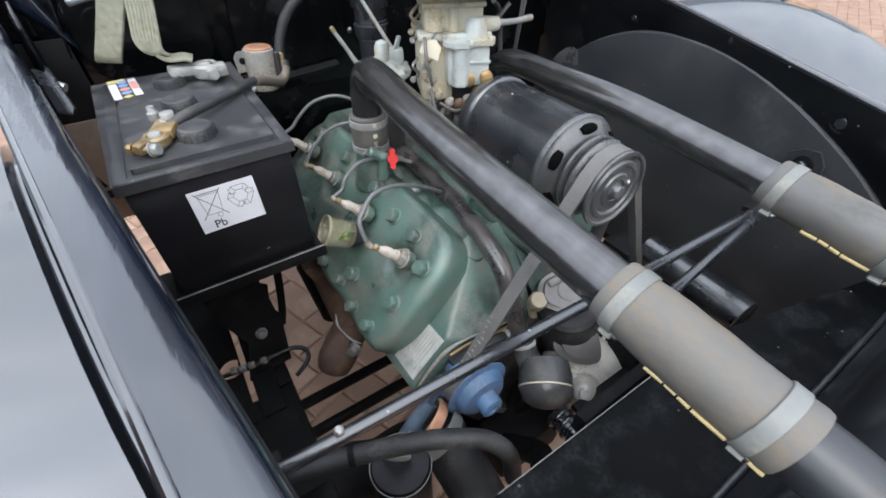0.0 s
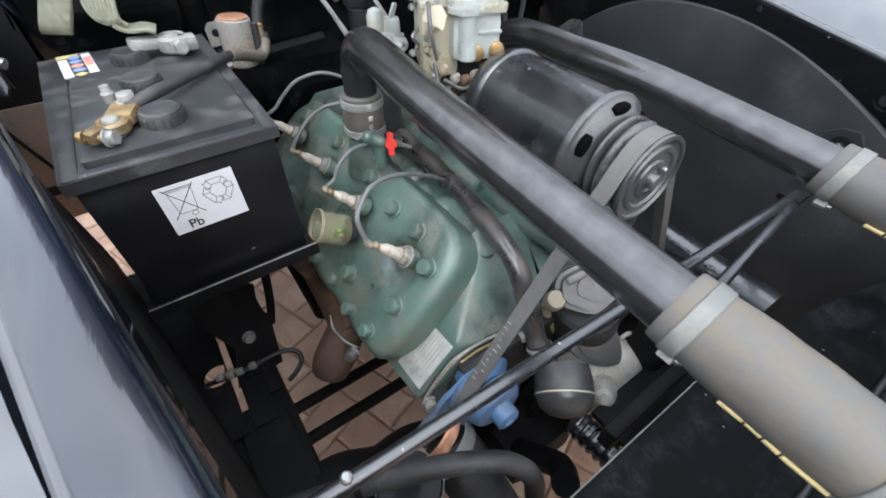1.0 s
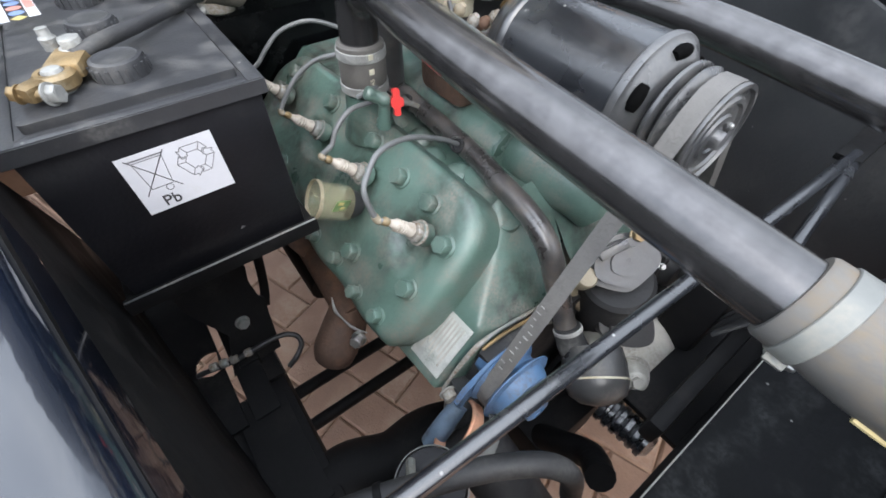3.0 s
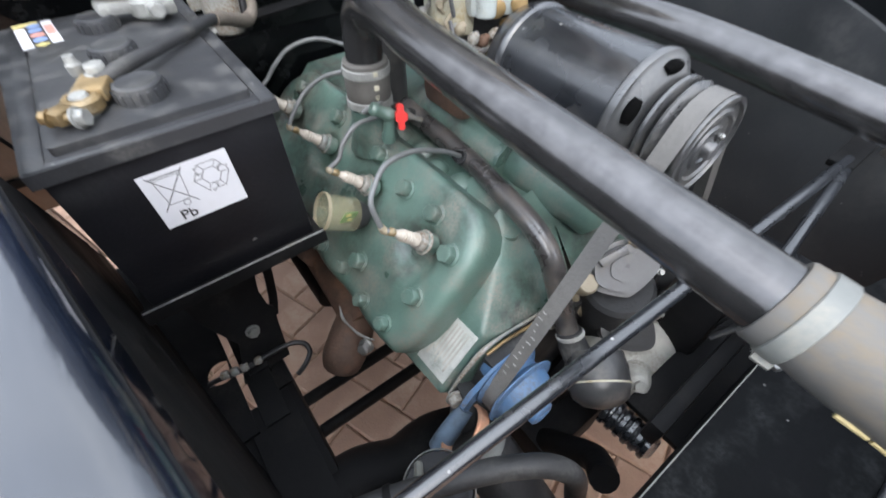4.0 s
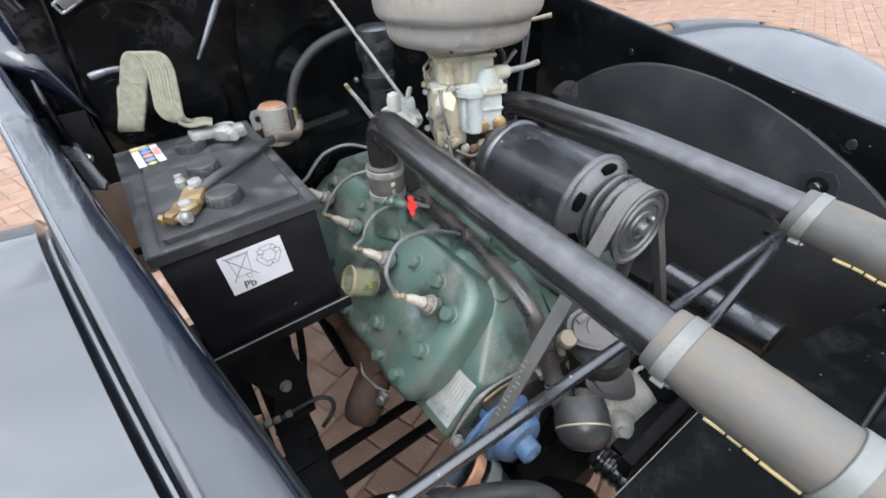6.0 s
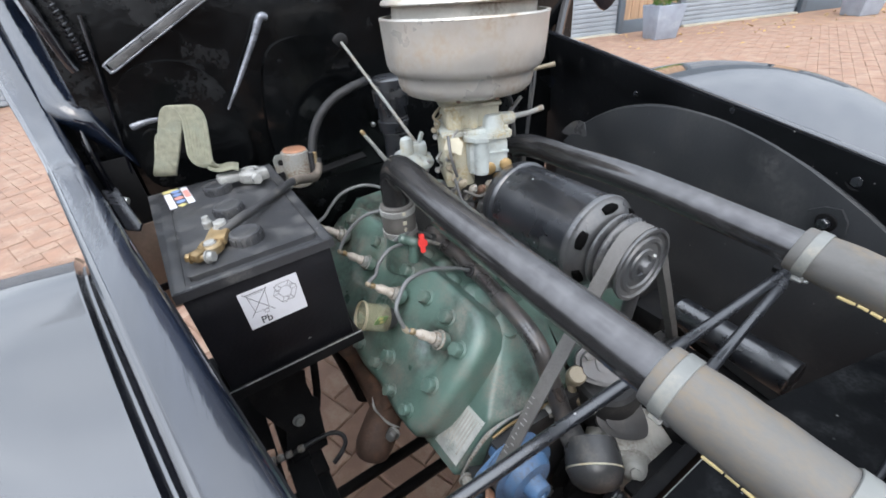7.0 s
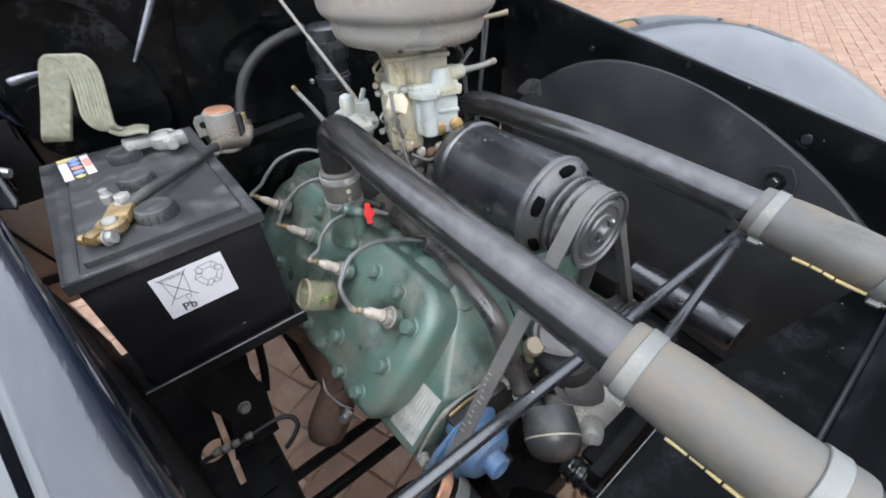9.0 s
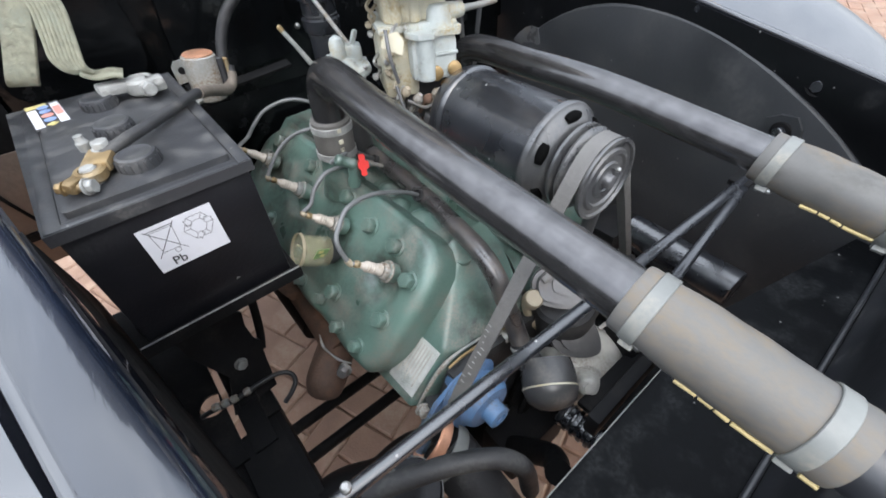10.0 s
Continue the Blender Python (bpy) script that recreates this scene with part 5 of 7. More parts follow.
cap_l = part("side_cap", lathe((-0.040, 0.192, 0.640), (-0.076, 0.144, 0.618), [(0, 0.032), (0.015, 0.035), (0.036, 0.035), (0.050, 0.030), (0.058, 0.019), (0.061, 0.004)], 30), "greycast", dist, "black domed distributor cap")
part("cap_seam", ring_band((-0.0585, 0.1675, 0.6287), (-0.0597, 0.1659, 0.6280), 0.0348, 0.0008), "carb", cap_l, "pale seam round the cap")
part("lead_boot", sweep([(-0.054, 0.224, 0.662), (-0.055, 0.212, 0.645), (-0.056, 0.198, 0.634), (-0.058, 0.186, 0.622)], [0.0145, 0.0165, 0.0175, 0.022], 20), "rubber", dist, "black rubber elbow")
part("boot_band", ring_band((-0.054, 0.2225, 0.660), (-0.0543, 0.2195, 0.656), 0.0150, 0.0015), "lead", dist)
part("oil_filler", lathe((-0.009, 0.258, 0.668), (-0.020, 0.238, 0.711), [(0, 0.0065), (0.018, 0.0065), (0.026, 0.008), (0.028, 0.0125), (0.044, 0.0125), (0.0465, 0.0105)], 20), "tan", dist, "dull brown filler cap")
part("filler_pipe", sweep([(-0.009, 0.258, 0.668), (-0.006, 0.250, 0.645), (0.004, 0.240, 0.625), (0.016, 0.226, 0.612)], 0.0062, 12), "tan", dist)

# ---- rods and low things at the front ----
cross_rod = thing("cross_rod", "black painted steel bracing rod across the engine bay", "rod", "bracing rods")
part("bar", rod((-0.372, 0.168, 0.80), (0.272, 0.145, 0.80), 0.0063, 18), "genblk", cross_rod)
part("end_eye", box((-0.374, 0.168, 0.80), (0.03, 0.03, 0.006), 0.002), "chassis", cross_rod)
part("rod_screw", rod((-0.315, 0.166, 0.806), (-0.315, 0.166, 0.814), 0.004, 10), "steel", cross_rod)
part("end_bracket", box((0.30, 0.147, 0.80), (0.10, 0.025, 0.008), 0.002), "chassis", cross_rod)
low_rod = thing("lower_rod", "thin black bracing rod slanting down", "rod", "bracing rods")
part("bar", rod((0.268, 0.141, 0.797), (0.0, 0.115, 0.795), 0.0060, 16), "genblk", low_rod)
stub = thing("steering_box_tube", "short glossy black tube behind the hose", "tube")
part("tube", lathe((0.285, 0.27, 0.63), (0.272, 0.086, 0.63), [(0, 0.025), (0.002, 0.027), (0.10, 0.027), (0.15, 0.029), (0.182, 0.029), (0.184, 0.026)], 26), "genblk", stub)
part("flange", box((0.28, 0.30, 0.61), (0.09, 0.06, 0.05), 0.01), "chassis", stub)

hose_low = thing("lower_hose", "thick black rubber hose low in front of the pumps", "hose", "lower hoses")
part("hose_clip", ring_band((-0.312, 0.1985, 0.6905), (-0.306, 0.1965, 0.6912), 0.0104, 0.0012), "chassis", hose_low, "thin black hose clip")
part("hose_body", sweep([(-0.375, 0.215, 0.70), (-0.31, 0.198, 0.690), (-0.25, 0.172, 0.696), (-0.215, 0.155, 0.694), (-0.185, 0.135, 0.690), (-0.168, 0.118, 0.668), (-0.163, 0.108, 0.62)], 0.0102, 18, 8), "rubber", hose_low)
elbow = thing("lower_hose", "wide black rubber elbow hose with a bright band", "hose", "lower hoses")
part("hose_body", sweep([(-0.20, 0.215, 0.595), (-0.195, 0.185, 0.575), (-0.19, 0.15, 0.55), (-0.185, 0.10, 0.52), (-0.18, 0.03, 0.50)], 0.034, 22, 8), "rubber", elbow)
part("band", ring_band((-0.205, 0.212, 0.600), (-0.199, 0.200, 0.590), 0.0345, 0.0015), "zinc", elbow, "bright hose band")
part("copper_joint", ring_band((-0.212, 0.225, 0.612), (-0.206, 0.215, 0.604), 0.030, 0.004), "copper", elbow, "copper coloured joint")
can = thing("oil_filter", "black canister with a bright ring, low beside the pump", "oil filter")
part("canister", lathe((-0.262, 0.195, 0.48), (-0.262, 0.195, 0.62), [(0, 0.03), (0.004, 0.036), (0.125, 0.0365), (0.131, 0.034), (0.133, 0.02)], 30), "case", can)
part("rim", ring_band((-0.262, 0.195, 0.606), (-0.262, 0.195, 0.6085), 0.0365, 0.0012), "zinc", can, "bright rim")
part("cap_clip", sweep([(-0.268, 0.222, 0.62), (-0.276, 0.206, 0.635), (-0.27, 0.195, 0.64), (-0.255, 0.19, 0.63), (-0.258, 0.20, 0.615)], 0.005, 8), "zinc", can, "bright wire clip")
part("stand", box((-0.262, 0.215, 0.44), (0.05, 0.04, 0.09), 0.004), "chassis", can)
corr = thing("corrugated_boot", "black ribbed rubber boot beside the splash panel", "boot")
part("boot", lathe((-0.046, 0.150, 0.575), (-0.040, 0.080, 0.575), [(0, 0.012)] + [(0.0105 * k + d, r) for k in range(0, 6) for d, r in ((0.0005, 0.0165), (0.0020, 0.0190), (0.0070, 0.0195), (0.0088, 0.0168))] + [(0.066, 0.012)], 22), "genblk", corr)
low_block = thing("front_mount", "black engine mounting bracket behind the splash panel", "bracket")
part("plate", box((-0.06, 0.19, 0.46), (0.12, 0.07, 0.08), 0.012), "chassis", low_block)
part("arm", sweep([(-0.10, 0.19, 0.47), (-0.10, 0.15, 0.53), (-0.10, 0.12, 0.57), (-0.12, 0.10, 0.60)], 0.016, 12), "chassis", low_block)
part("web", box((0.10, 0.15, 0.60), (0.06, 0.05, 0.22), 0.01), "chassis", low_block)
wires = thing("wire_bundle", "thin black wires behind the water pump", "cable")
for k in range(4):
    part("wire", sweep([(0.03 + 0.012 * k, 0.12, 0.70 - 0.01 * k), (0.05 + 0.01 * k, 0.10, 0.735), (0.075, 0.10 + 0.01 * k, 0.70), (0.08, 0.13, 0.64)], 0.002, 7), "black_wire", wires)

# ---- battery on its tray ----
tray = thing("battery_tray", "black steel battery tray on a bracket", "tray")
BX0, BX1, BY0, BY1 = -0.409, -0.236, 0.455, 0.775
cx, cy = (BX0 + BX1) / 2, (BY0 + BY1) / 2
part("tray_floor", box((cx, cy, 0.742), (BX1 - BX0 + 0.012, BY1 - BY0 + 0.014, 0.010), 0.002), "chassis", tray)
part("front_lip", box((cx, BY0 - 0.005, 0.748), (BX1 - BX0 + 0.012, 0.004, 0.016), 0.0012), "chassis", tray)
part("front_face", box((cx, BY0 - 0.0085, 0.7475), (BX1 - BX0 + 0.013, 0.002, 0.016), 0.0008), "chassis", tray)
part("worn_edge", box((cx, BY0 - 0.0086, 0.7566), (BX1 - BX0 + 0.010, 0.0018, 0.0012), 0.0003), "steel", tray, "thin bright worn edge")
part("bracket_plate", prism([(-0.065, 0), (0.045, 0), (0.034, -0.030), (0.024, -0.052), (0.033, -0.062), (0.027, -0.080), (0.026, -0.104), (0.035, -0.112), (0.029, -0.135), (0.030, -0.165), (0.036, -0.174), (0.030, -0.205), (0.020, -0.270), (-0.055, -0.270), (-0.03, -0.20), (-0.055, -0.13)], 0.005, Matrix.Translation((-0.352, 0.585, 0.735)) @ pose(0, 0, 0, 76, 0, 6), 0.0012, 1), "chassis", tray, "black bracket plate with rough-cut edge")
part("leg", sweep([(-0.276, 0.628, 0.737), (-0.287, 0.630, 0.60), (-0.302, 0.630, 0.50), (-0.316, 0.622, 0.455)], 0.008, 12, 5, flat=(0.0072, 0.003, (1, 0, 0))), "chassis", tray, "black steel strut")
part("foot_plate", box((-0.366, 0.56, 0.460), (0.056, 0.16, 0.006), 0.001), "chassis", tray)
part("bracket_bolt", hexagon((-0.3525, 0.5335, 0.5513), (0.1, -0.965, 0.242), 0.0078, 0.008), "dull", tray)
part("bracket_bolt", hexagon((-0.36, 0.34, 0.466), (0, 0, 1), 0.006, 0.006), "steel", tray)

bat = thing("battery", "black car battery with dusty lid and three round caps", "battery")
part("case", box((cx, cy, 0.8205), (BX1 - BX0 - 0.006, BY1 - BY0 - 0.004, 0.156), 0.003), "case", bat, "black plastic case")
lid_o = [(BX0 - 0.002, BY0 - 0.002), (BX1 + 0.002, BY0 - 0.002), (BX1 + 0.004, BY1 + 0.008), (BX0 - 0.016, BY1 + 0.008)]
part("lid", prism(lid_o, 0.0115, Matrix.Translation((0, 0, 0.897)), 0.003), "battery", bat, "dusty black plastic lid")
ix0, ix1, iy0, iy1 = BX0 + 0.014, BX1 - 0.012, BY0 + 0.011, BY1 - 0.008
rimb = None
for c, s in ((((BX0 + ix0) / 2 - 0.001, cy, 0.9065), (ix0 - BX0, BY1 - BY0 + 0.002, 0.007)), (((BX1 + ix1) / 2 + 0.001, cy, 0.9065), (BX1 - ix1, BY1 - BY0 + 0.002, 0.007)),
             ((cx, (BY0 + iy0) / 2 - 0.001, 0.9063), (ix1 - ix0 + 0.004, iy0 - BY0, 0.0068)), ((cx, (BY1 + iy1) / 2 + 0.001, 0.9063), (ix1 - ix0 + 0.004, BY1 - iy1, 0.0068))):
    rimb = box(c, s, 0.0025, None, rimb)
part("lid_rim", rimb, "battery", bat)
rx0, rx1, ry0, ry1 = ix0 + 0.0035, ix1 - 0.0015, iy0 + 0.002, iy1 - 0.004
ridge = [(qx + 0.004 * math.cos(radians(a)), qy + 0.004 * math.sin(radians(a))) for qx, qy, a0 in ((rx0 + 0.004, ry0 + 0.004, 180), (rx1 - 0.004, ry0 + 0.004, 270), (rx1 - 0.004, ry1 - 0.004, 0), (rx0 + 0.004, ry1 - 0.004, 90)) for a in (a0, a0 + 30, a0 + 60, a0 + 90)]
part("lid_ridge", prism(ridge, 0.0084, Matrix.Translation((0, 0, 0.9064)), 0.0009), "battery", bat)
for x, y in ((-0.327, 0.698), (-0.326, 0.606), (-0.321, 0.510)):
    cap = part("filler_cap", lathe((x, y, 0.912), (x, y, 1), [(0, 0.0215), (0.002, 0.0218), (0.003, 0.0196), (0.012, 0.0190), (0.0152, 0.0180), (0.0160, 0.0155), (0.0155, 0.0145), (0.0155, 0.002)], 36), "battery", bat, "round dusty filler cap")
    for k in range(18):
        a = 2 * math.pi * k / 18
        part("grip", box((x + 0.0193 * math.cos(a), y + 0.0193 * math.sin(a), 0.9200), (0.0020, 0.0026, 0.009), 0.0005, pose(0, 0, 0, 0, 0, math.degrees(a))), "battery", cap)

# printed label on the front face
LY = BY0 + 0.0012
lm = Matrix.Translation((-0.3215, LY, 0.8530)) @ pose(0, 0, 0, 90, 0, 0) @ Matrix.Diagonal((0.92, 0.98, 1, 1)) @ pose(0, 0, 0, 0, 0, 0.6)
label = part("label", prism([(-0.0375, -0.0275), (0.0375, -0.0275), (0.0375, 0.0275), (-0.0375, 0.0275)], 0.0008, lm, 0.0002, 1), "white", bat, "white recycling label with a crossed-out bin and three arrows")


def ink_line(pts, w, parent, m, material="ink", name="printed_line"):
    b = bmesh.new()
    for (x0, y0), (x1, y1) in zip(pts, pts[1:]):
        d = Vector((x1 - x0, y1 - y0))
        nrm = Vector((-d.y, d.x)).normalized() * w / 2
        q = [b.verts.new((x, y, 0.0010)) for x, y in ((x0 + nrm.x, y0 + nrm.y), (x0 - nrm.x, y0 - nrm.y), (x1 - nrm.x, y1 - nrm.y), (x1 + nrm.x, y1 + nrm.y))]
        b.faces.new(q)
    bmesh.ops.transform(b, matrix=m, verts=b.verts)
    return part(name, b, material, parent, "", 0)


ink_line([(-0.028, 0.021), (-0.005, 0.021), (-0.008, -0.005), (-0.025, -0.005), (-0.028, 0.021)], 0.0007, label, lm, "ink_g")
ink_line([(-0.030, 0.023), (-0.003, 0.023)], 0.0012, label, lm, "ink_g")
ink_line([(-0.032, 0.025), (-0.002, -0.010)], 0.0008, label, lm)
ink_line([(-0.002, 0.025), (-0.031, -0.010)], 0.0008, label, lm)
ink_line([(-0.012 + 0.003 * math.cos(k), -0.008 + 0.003 * math.sin(k)) for k in np.linspace(0, 2 * math.pi, 9)], 0.0007, label, lm, "ink_g")


def polar(r, deg):
    return (0.0175 + 0.86 * r * math.cos(radians(deg)), 0.008 + 0.86 * r * math.sin(radians(deg)))


for k in range(3):                       # three bent arrows chasing round
    g = 120 * k + 30
    ink_line([polar(0.0158, g), polar(0.0182, g + 30), polar(0.0182, g + 90), polar(0.0166, g + 104), polar(0.0192, g + 106), polar(0.0130, g + 124), polar(0.0076, g + 106), polar(0.0092, g + 104), polar(0.0102, g + 90), polar(0.0102, g + 30), polar(0.0088, g), polar(0.0122, g + 12), polar(0.0158, g)], 0.0007, label, lm, "ink_g")
    for e in (30, 90):
        ink_line([polar(0.0102, g + e), polar(0.0182, g + e)], 0.0007, label, lm, "ink_g")


def lettering(text, size, m, material, name, parent):
    c = bpy.data.curves.new("tmp", "FONT")
    c.body, c.size, c.align_x, c.align_y, c.extrude, c.offset = text, size, "CENTER", "CENTER", 0.0001, size * 0.012
    tmp = new("tmp", c)
    me = bpy.data.meshes.new_from_object(tmp)
    bpy.data.objects.remove(tmp)
    me.transform(m)
    me.materials.append(M[material])
    ob = new(name, me)
    ob.parent = parent
    return ob


lettering("Pb", 0.0145, lm @ Matrix.Translation((-0.0155, -0.0195, 0.0011)), "ink", "lettering", label)
part("scuff", prism([(0, 0), (0.005, 0.001), (0.002, 0.003)], 0.0004, Matrix.Translation((-0.30, LY, 0.775)) @ pose(0, 0, 0, 90, 0, 0), 0, 1), "steel", bat)

for slv, q in SLEEVES:
    lettering("45", 0.0075, Matrix.Translation(q) @ pose(0, 0, 0, 90, 0, 0) @ pose(0, 0, 0, 0, 0, 90), "paper", "lettering", slv)

# warning stickers on the lid
sm = Matrix.Translation((-0.382, 0.722, 0.9142)) @ pose(0, 0, 0, 0, 0, 5) @ Matrix.Diagonal((0.86, 1.12, 1, 1))
stk = part("sticker", prism([(-0.021, -0.040), (0.021, -0.040), (0.021, 0.040), (-0.021, 0.040)], 0.0006, sm, 0.0002, 1), "battery", bat, "strip of coloured warning stickers")
for x0, x1, y0, y1, c in ((-0.020, -0.009, -0.036, 0.024, "white"), (0.009, 0.020, -0.034, 0.034, "white"), (-0.020, 0.006, 0.028, 0.039, "ink_y"), (0.010, 0.019, -0.010, 0.020, "ink_r")):
    part("sticker_panel", prism([(x0, y0), (x1, y0), (x1, y1), (x0, y1)], 0.0003, sm @ Matrix.Translation((0, 0, 0.0006 + (0.0004 if c == "ink_r" else 0))), 0, 1), c, stk)
for k, c in enumerate(("ink_y", "ink_b", "ink_r", "ink_b", "ink_b")):
    part("sticker_symbol", lathe(sm @ Vector((0.0, -0.032 + 0.0145 * k, 0.0007)), sm @ Vector((0.0, -0.032 + 0.0145 * k, 1)), [(0, 0.0066), (0.0003, 0.0066)], 4 if c == "ink_y" else 16), c, stk)

# positive terminal clamp and cable
pos = thing("battery_clamp", "brass battery clamp with bolts on the near post", "battery clamp", "battery clamps")
part("post", lathe((-0.366, 0.500, 0.910), (-0.366, 0.500, 1), [(0, 0.024), (0.002, 0.024), (0.003, 0.010), (0.022, 0.0088), (0.024, 0.007)], 24), "lead", pos)
part("ring", ring_band((-0.366, 0.500, 0.918), (-0.366, 0.500, 0.932), 0.010, 0.007, 28), "brass", pos)
part("body", box((-0.352, 0.525, 0.927), (0.030, 0.045, 0.014), 0.005, pose(0, 0, 0, 0, 0, -20)), "brass", pos)
part("ear", box((-0.383, 0.488, 0.925), (0.024, 0.018, 0.013), 0.004, pose(0, 0, 0, 0, 0, 35)), "brass", pos)
part("clamp_bolt", rod((-0.398, 0.489, 0.924), (-0.372, 0.474, 0.924), 0.0042, 12), "brass", pos)
part("clamp_nut", hexagon((-0.3735, 0.475, 0.924), (0.8, -0.6, 0.1), 0.0072, 0.009), "lead", pos)
part("clamp_nut", hexagon((-0.394, 0.487, 0.925), (-0.8, 0.5, 0.1), 0.006, 0.007), "brass", pos)
part("top_nut", hexagon((-0.344, 0.540, 0.933), (0, 0, 1), 0.0095, 0.009), "lead", pos)
part("side_nut", lathe((-0.360, 0.556, 0.930), (-0.360, 0.556, 1), [(0, 0.007), (0.010, 0.0075), (0.012, 0.0055), (0.018, 0.005)], 12), "lead", pos)
for o in pos.children:
    o.data.transform(Matrix.Translation((-0.360, 0.515, 0.914)) @ Matrix.Diagonal((0.80, 0.80, 0.85, 1)) @ Matrix.Translation((0.366, -0.513, -0.914)))
cab = thing("battery_cable", "black battery cable across the lid to the solenoid", "cable")
part("cable", sweep([(-0.345, 0.528, 0.926), (-0.325, 0.540, 0.929), (-0.292, 0.572, 0.926), (-0.258, 0.610, 0.922), (-0.225, 0.652, 0.915), (-0.195, 0.70, 0.895), (-0.172, 0.735, 0.880), (-0.158, 0.75, 0.885), (-0.152, 0.755, 0.905)], 0.0060, 16, 8), "dusty_wire", cab)
part("sleeve", sweep([(-0.226, 0.651, 0.915), (-0.211, 0.676, 0.906), (-0.195, 0.70, 0.895), (-0.172, 0.735, 0.880), (-0.160, 0.748, 0.884), (-0.154, 0.754, 0.896)], [0.0074, 0.0078, 0.0078, 0.0082, 0.0082, 0.0076], 14, 5), "sheath", cab, "tan cable sheath")

neg = thing("battery_clamp", "grey lead battery clamp on the far post", "battery clamp", "battery clamps")
part("post", lathe((-0.276, 0.700, 0.910), (-0.276, 0.700, 1), [(0, 0.02), (0.002, 0.02), (0.003, 0.010), (0.024, 0.009), (0.026, 0.007)], 24), "lead", neg)
part("ring", ring_band((-0.276, 0.700, 0.917), (-0.276, 0.700, 0.936), 0.010, 0.008, 28), "lead", neg)
part("body", box((-0.298, 0.703, 0.930), (0.050, 0.024, 0.013), 0.005, pose(0, 0, 0, 0, 6, 8)), "lead", neg)
part("ear", box((-0.262, 0.688, 0.928), (0.022, 0.022, 0.016), 0.004), "lead", neg)
part("bolt", hexagon((-0.272, 0.676, 0.928), (0.1, -1, 0.1), 0.0075, 0.012), "lead", neg)
earth = thing("earth_strap", "flat tinned braid earth strap looped up from the battery", "strap")
SW = Vector((0.86, -0.50, -0.06)).normalized()
tail = [(-0.288, 0.700, 0.944), (-0.2988, 0.702, 0.9475), (-0.3086, 0.7025, 0.9475), (-0.3192, 0.703, 0.950), (-0.3265, 0.704, 0.956)]
pts = [(-0.3232, 0.7035, 0.9537), (-0.3303, 0.705, 0.9599), (-0.332, 0.708, 0.9693), (-0.3297, 0.712, 0.9809), (-0.3251, 0.718, 0.9999), (-0.3215, 0.723, 1.0165), (-0.3218, 0.728, 1.0289),
       (-0.3268, 0.733, 1.0364), (-0.3347, 0.739, 1.0379), (-0.3428, 0.743, 1.0316), (-0.3506, 0.746, 1.0169), (-0.3597, 0.749, 0.9971), (-0.3698, 0.752, 0.9768), (-0.3784, 0.754, 0.9604),
       (-0.3843, 0.757, 0.9491), (-0.387, 0.763, 0.9418), (-0.387, 0.772, 0.940), (-0.384, 0.785, 0.946), (-0.376, 0.81, 0.960), (-0.37, 0.84, 0.975), (-0.36, 0.878, 0.98)]
loop_line = smooth_line([Vector(p) for p in pts], 5)
loop_width = [0.011 + 0.0058 * min(1.0, k / 12) for k in range(len(loop_line))]
part("braid", sheet([[p + SW * w * u for u in (-1, -0.5, 0, 0.5, 1)] for p, w in zip(loop_line, loop_width)], 0.0024), "braid", earth)
part("braid", sweep([Vector(p) for p in tail], 0.01, 16, 5, flat=(0.011, 0.0022, Vector((0.35, 0.9, 0.1)))), "braid", earth)
for u in (-0.92, -0.66, -0.39, -0.13, 0.13, 0.39, 0.66, 0.92):
    part("braid_cord", sweep([p + SW * w * u for p, w in zip(loop_line[::4], loop_width[::4])], 0.0025, 8, 4), "braid", earth)

# ---- solenoid on the firewall side ----
sol = thing("starter_solenoid", "zinc starter solenoid canister with a coppery top", "solenoid")
sx, sy = -0.188, 0.762
part("canister", lathe((sx - 0.006, sy, 0.862), (sx, sy, 0.94), [(0, 0.020), (0.004, 0.0275), (0.066, 0.0285), (0.074, 0.0275), (0.076, 0.024)], 32), "dull", sol)
part("top", lathe((sx + 0.0003, sy, 0.9375), (sx + 0.004, sy, 0.99), [(0, 0.0245), (0.002, 0.0245), (0.0035, 0.022), (0.0035, 0.002)], 32), "copper", sol, "coppery end disc")
part("ear", prism([(-0.014, -0.018), (0.014, -0.018), (0.014, 0.010), (0.007, 0.018), (-0.007, 0.018), (-0.014, 0.010)], 0.004, Matrix.Translation((-0.222, 0.765, 0.918)) @ pose(0, 0, 0, 90, 0, 12), 0.001), "dull", sol)
# Black disc on the ear, coloured like the dark of a hole.
part("ear_hole", rod((-0.222, 0.7605, 0.92), (-0.222, 0.7595, 0.92), 0.006, 14), "chassis", sol)
part("foot", box((sx - 0.004, sy + 0.04, 0.862), (0.05, 0.11, 0.012), 0.003), "chassis", sol)
part("stud", rod((-0.214, 0.748, 0.872), (-0.226, 0.74, 0.870), 0.005, 12), "lead", sol)
part("insulator", rod((-0.165, 0.745, 0.865), (-0.160, 0.748, 0.93), 0.006, 12), "black_wire", sol)
part("stud", rod((-0.153, 0.752, 0.902), (-0.150, 0.752, 0.926), 0.0055, 12), "brass", sol)
part("terminal_nut", hexagon((-0.176, 0.738, 0.882), (0.1, -1, 0), 0.006, 0.006), "copper", sol)
part("bracket_arm", box((-0.10, 0.80, 0.868), (0.16, 0.022, 0.006), 0.002, pose(0, 0, 0, 15, -4, 0)), "chassis", sol)
for o in sol.children:
    o.data.transform(Matrix.Translation((sx, sy, 0.866)) @ Matrix.Diagonal((0.84, 0.84, 0.86, 1)) @ Matrix.Translation((-sx, -sy, -0.866)))
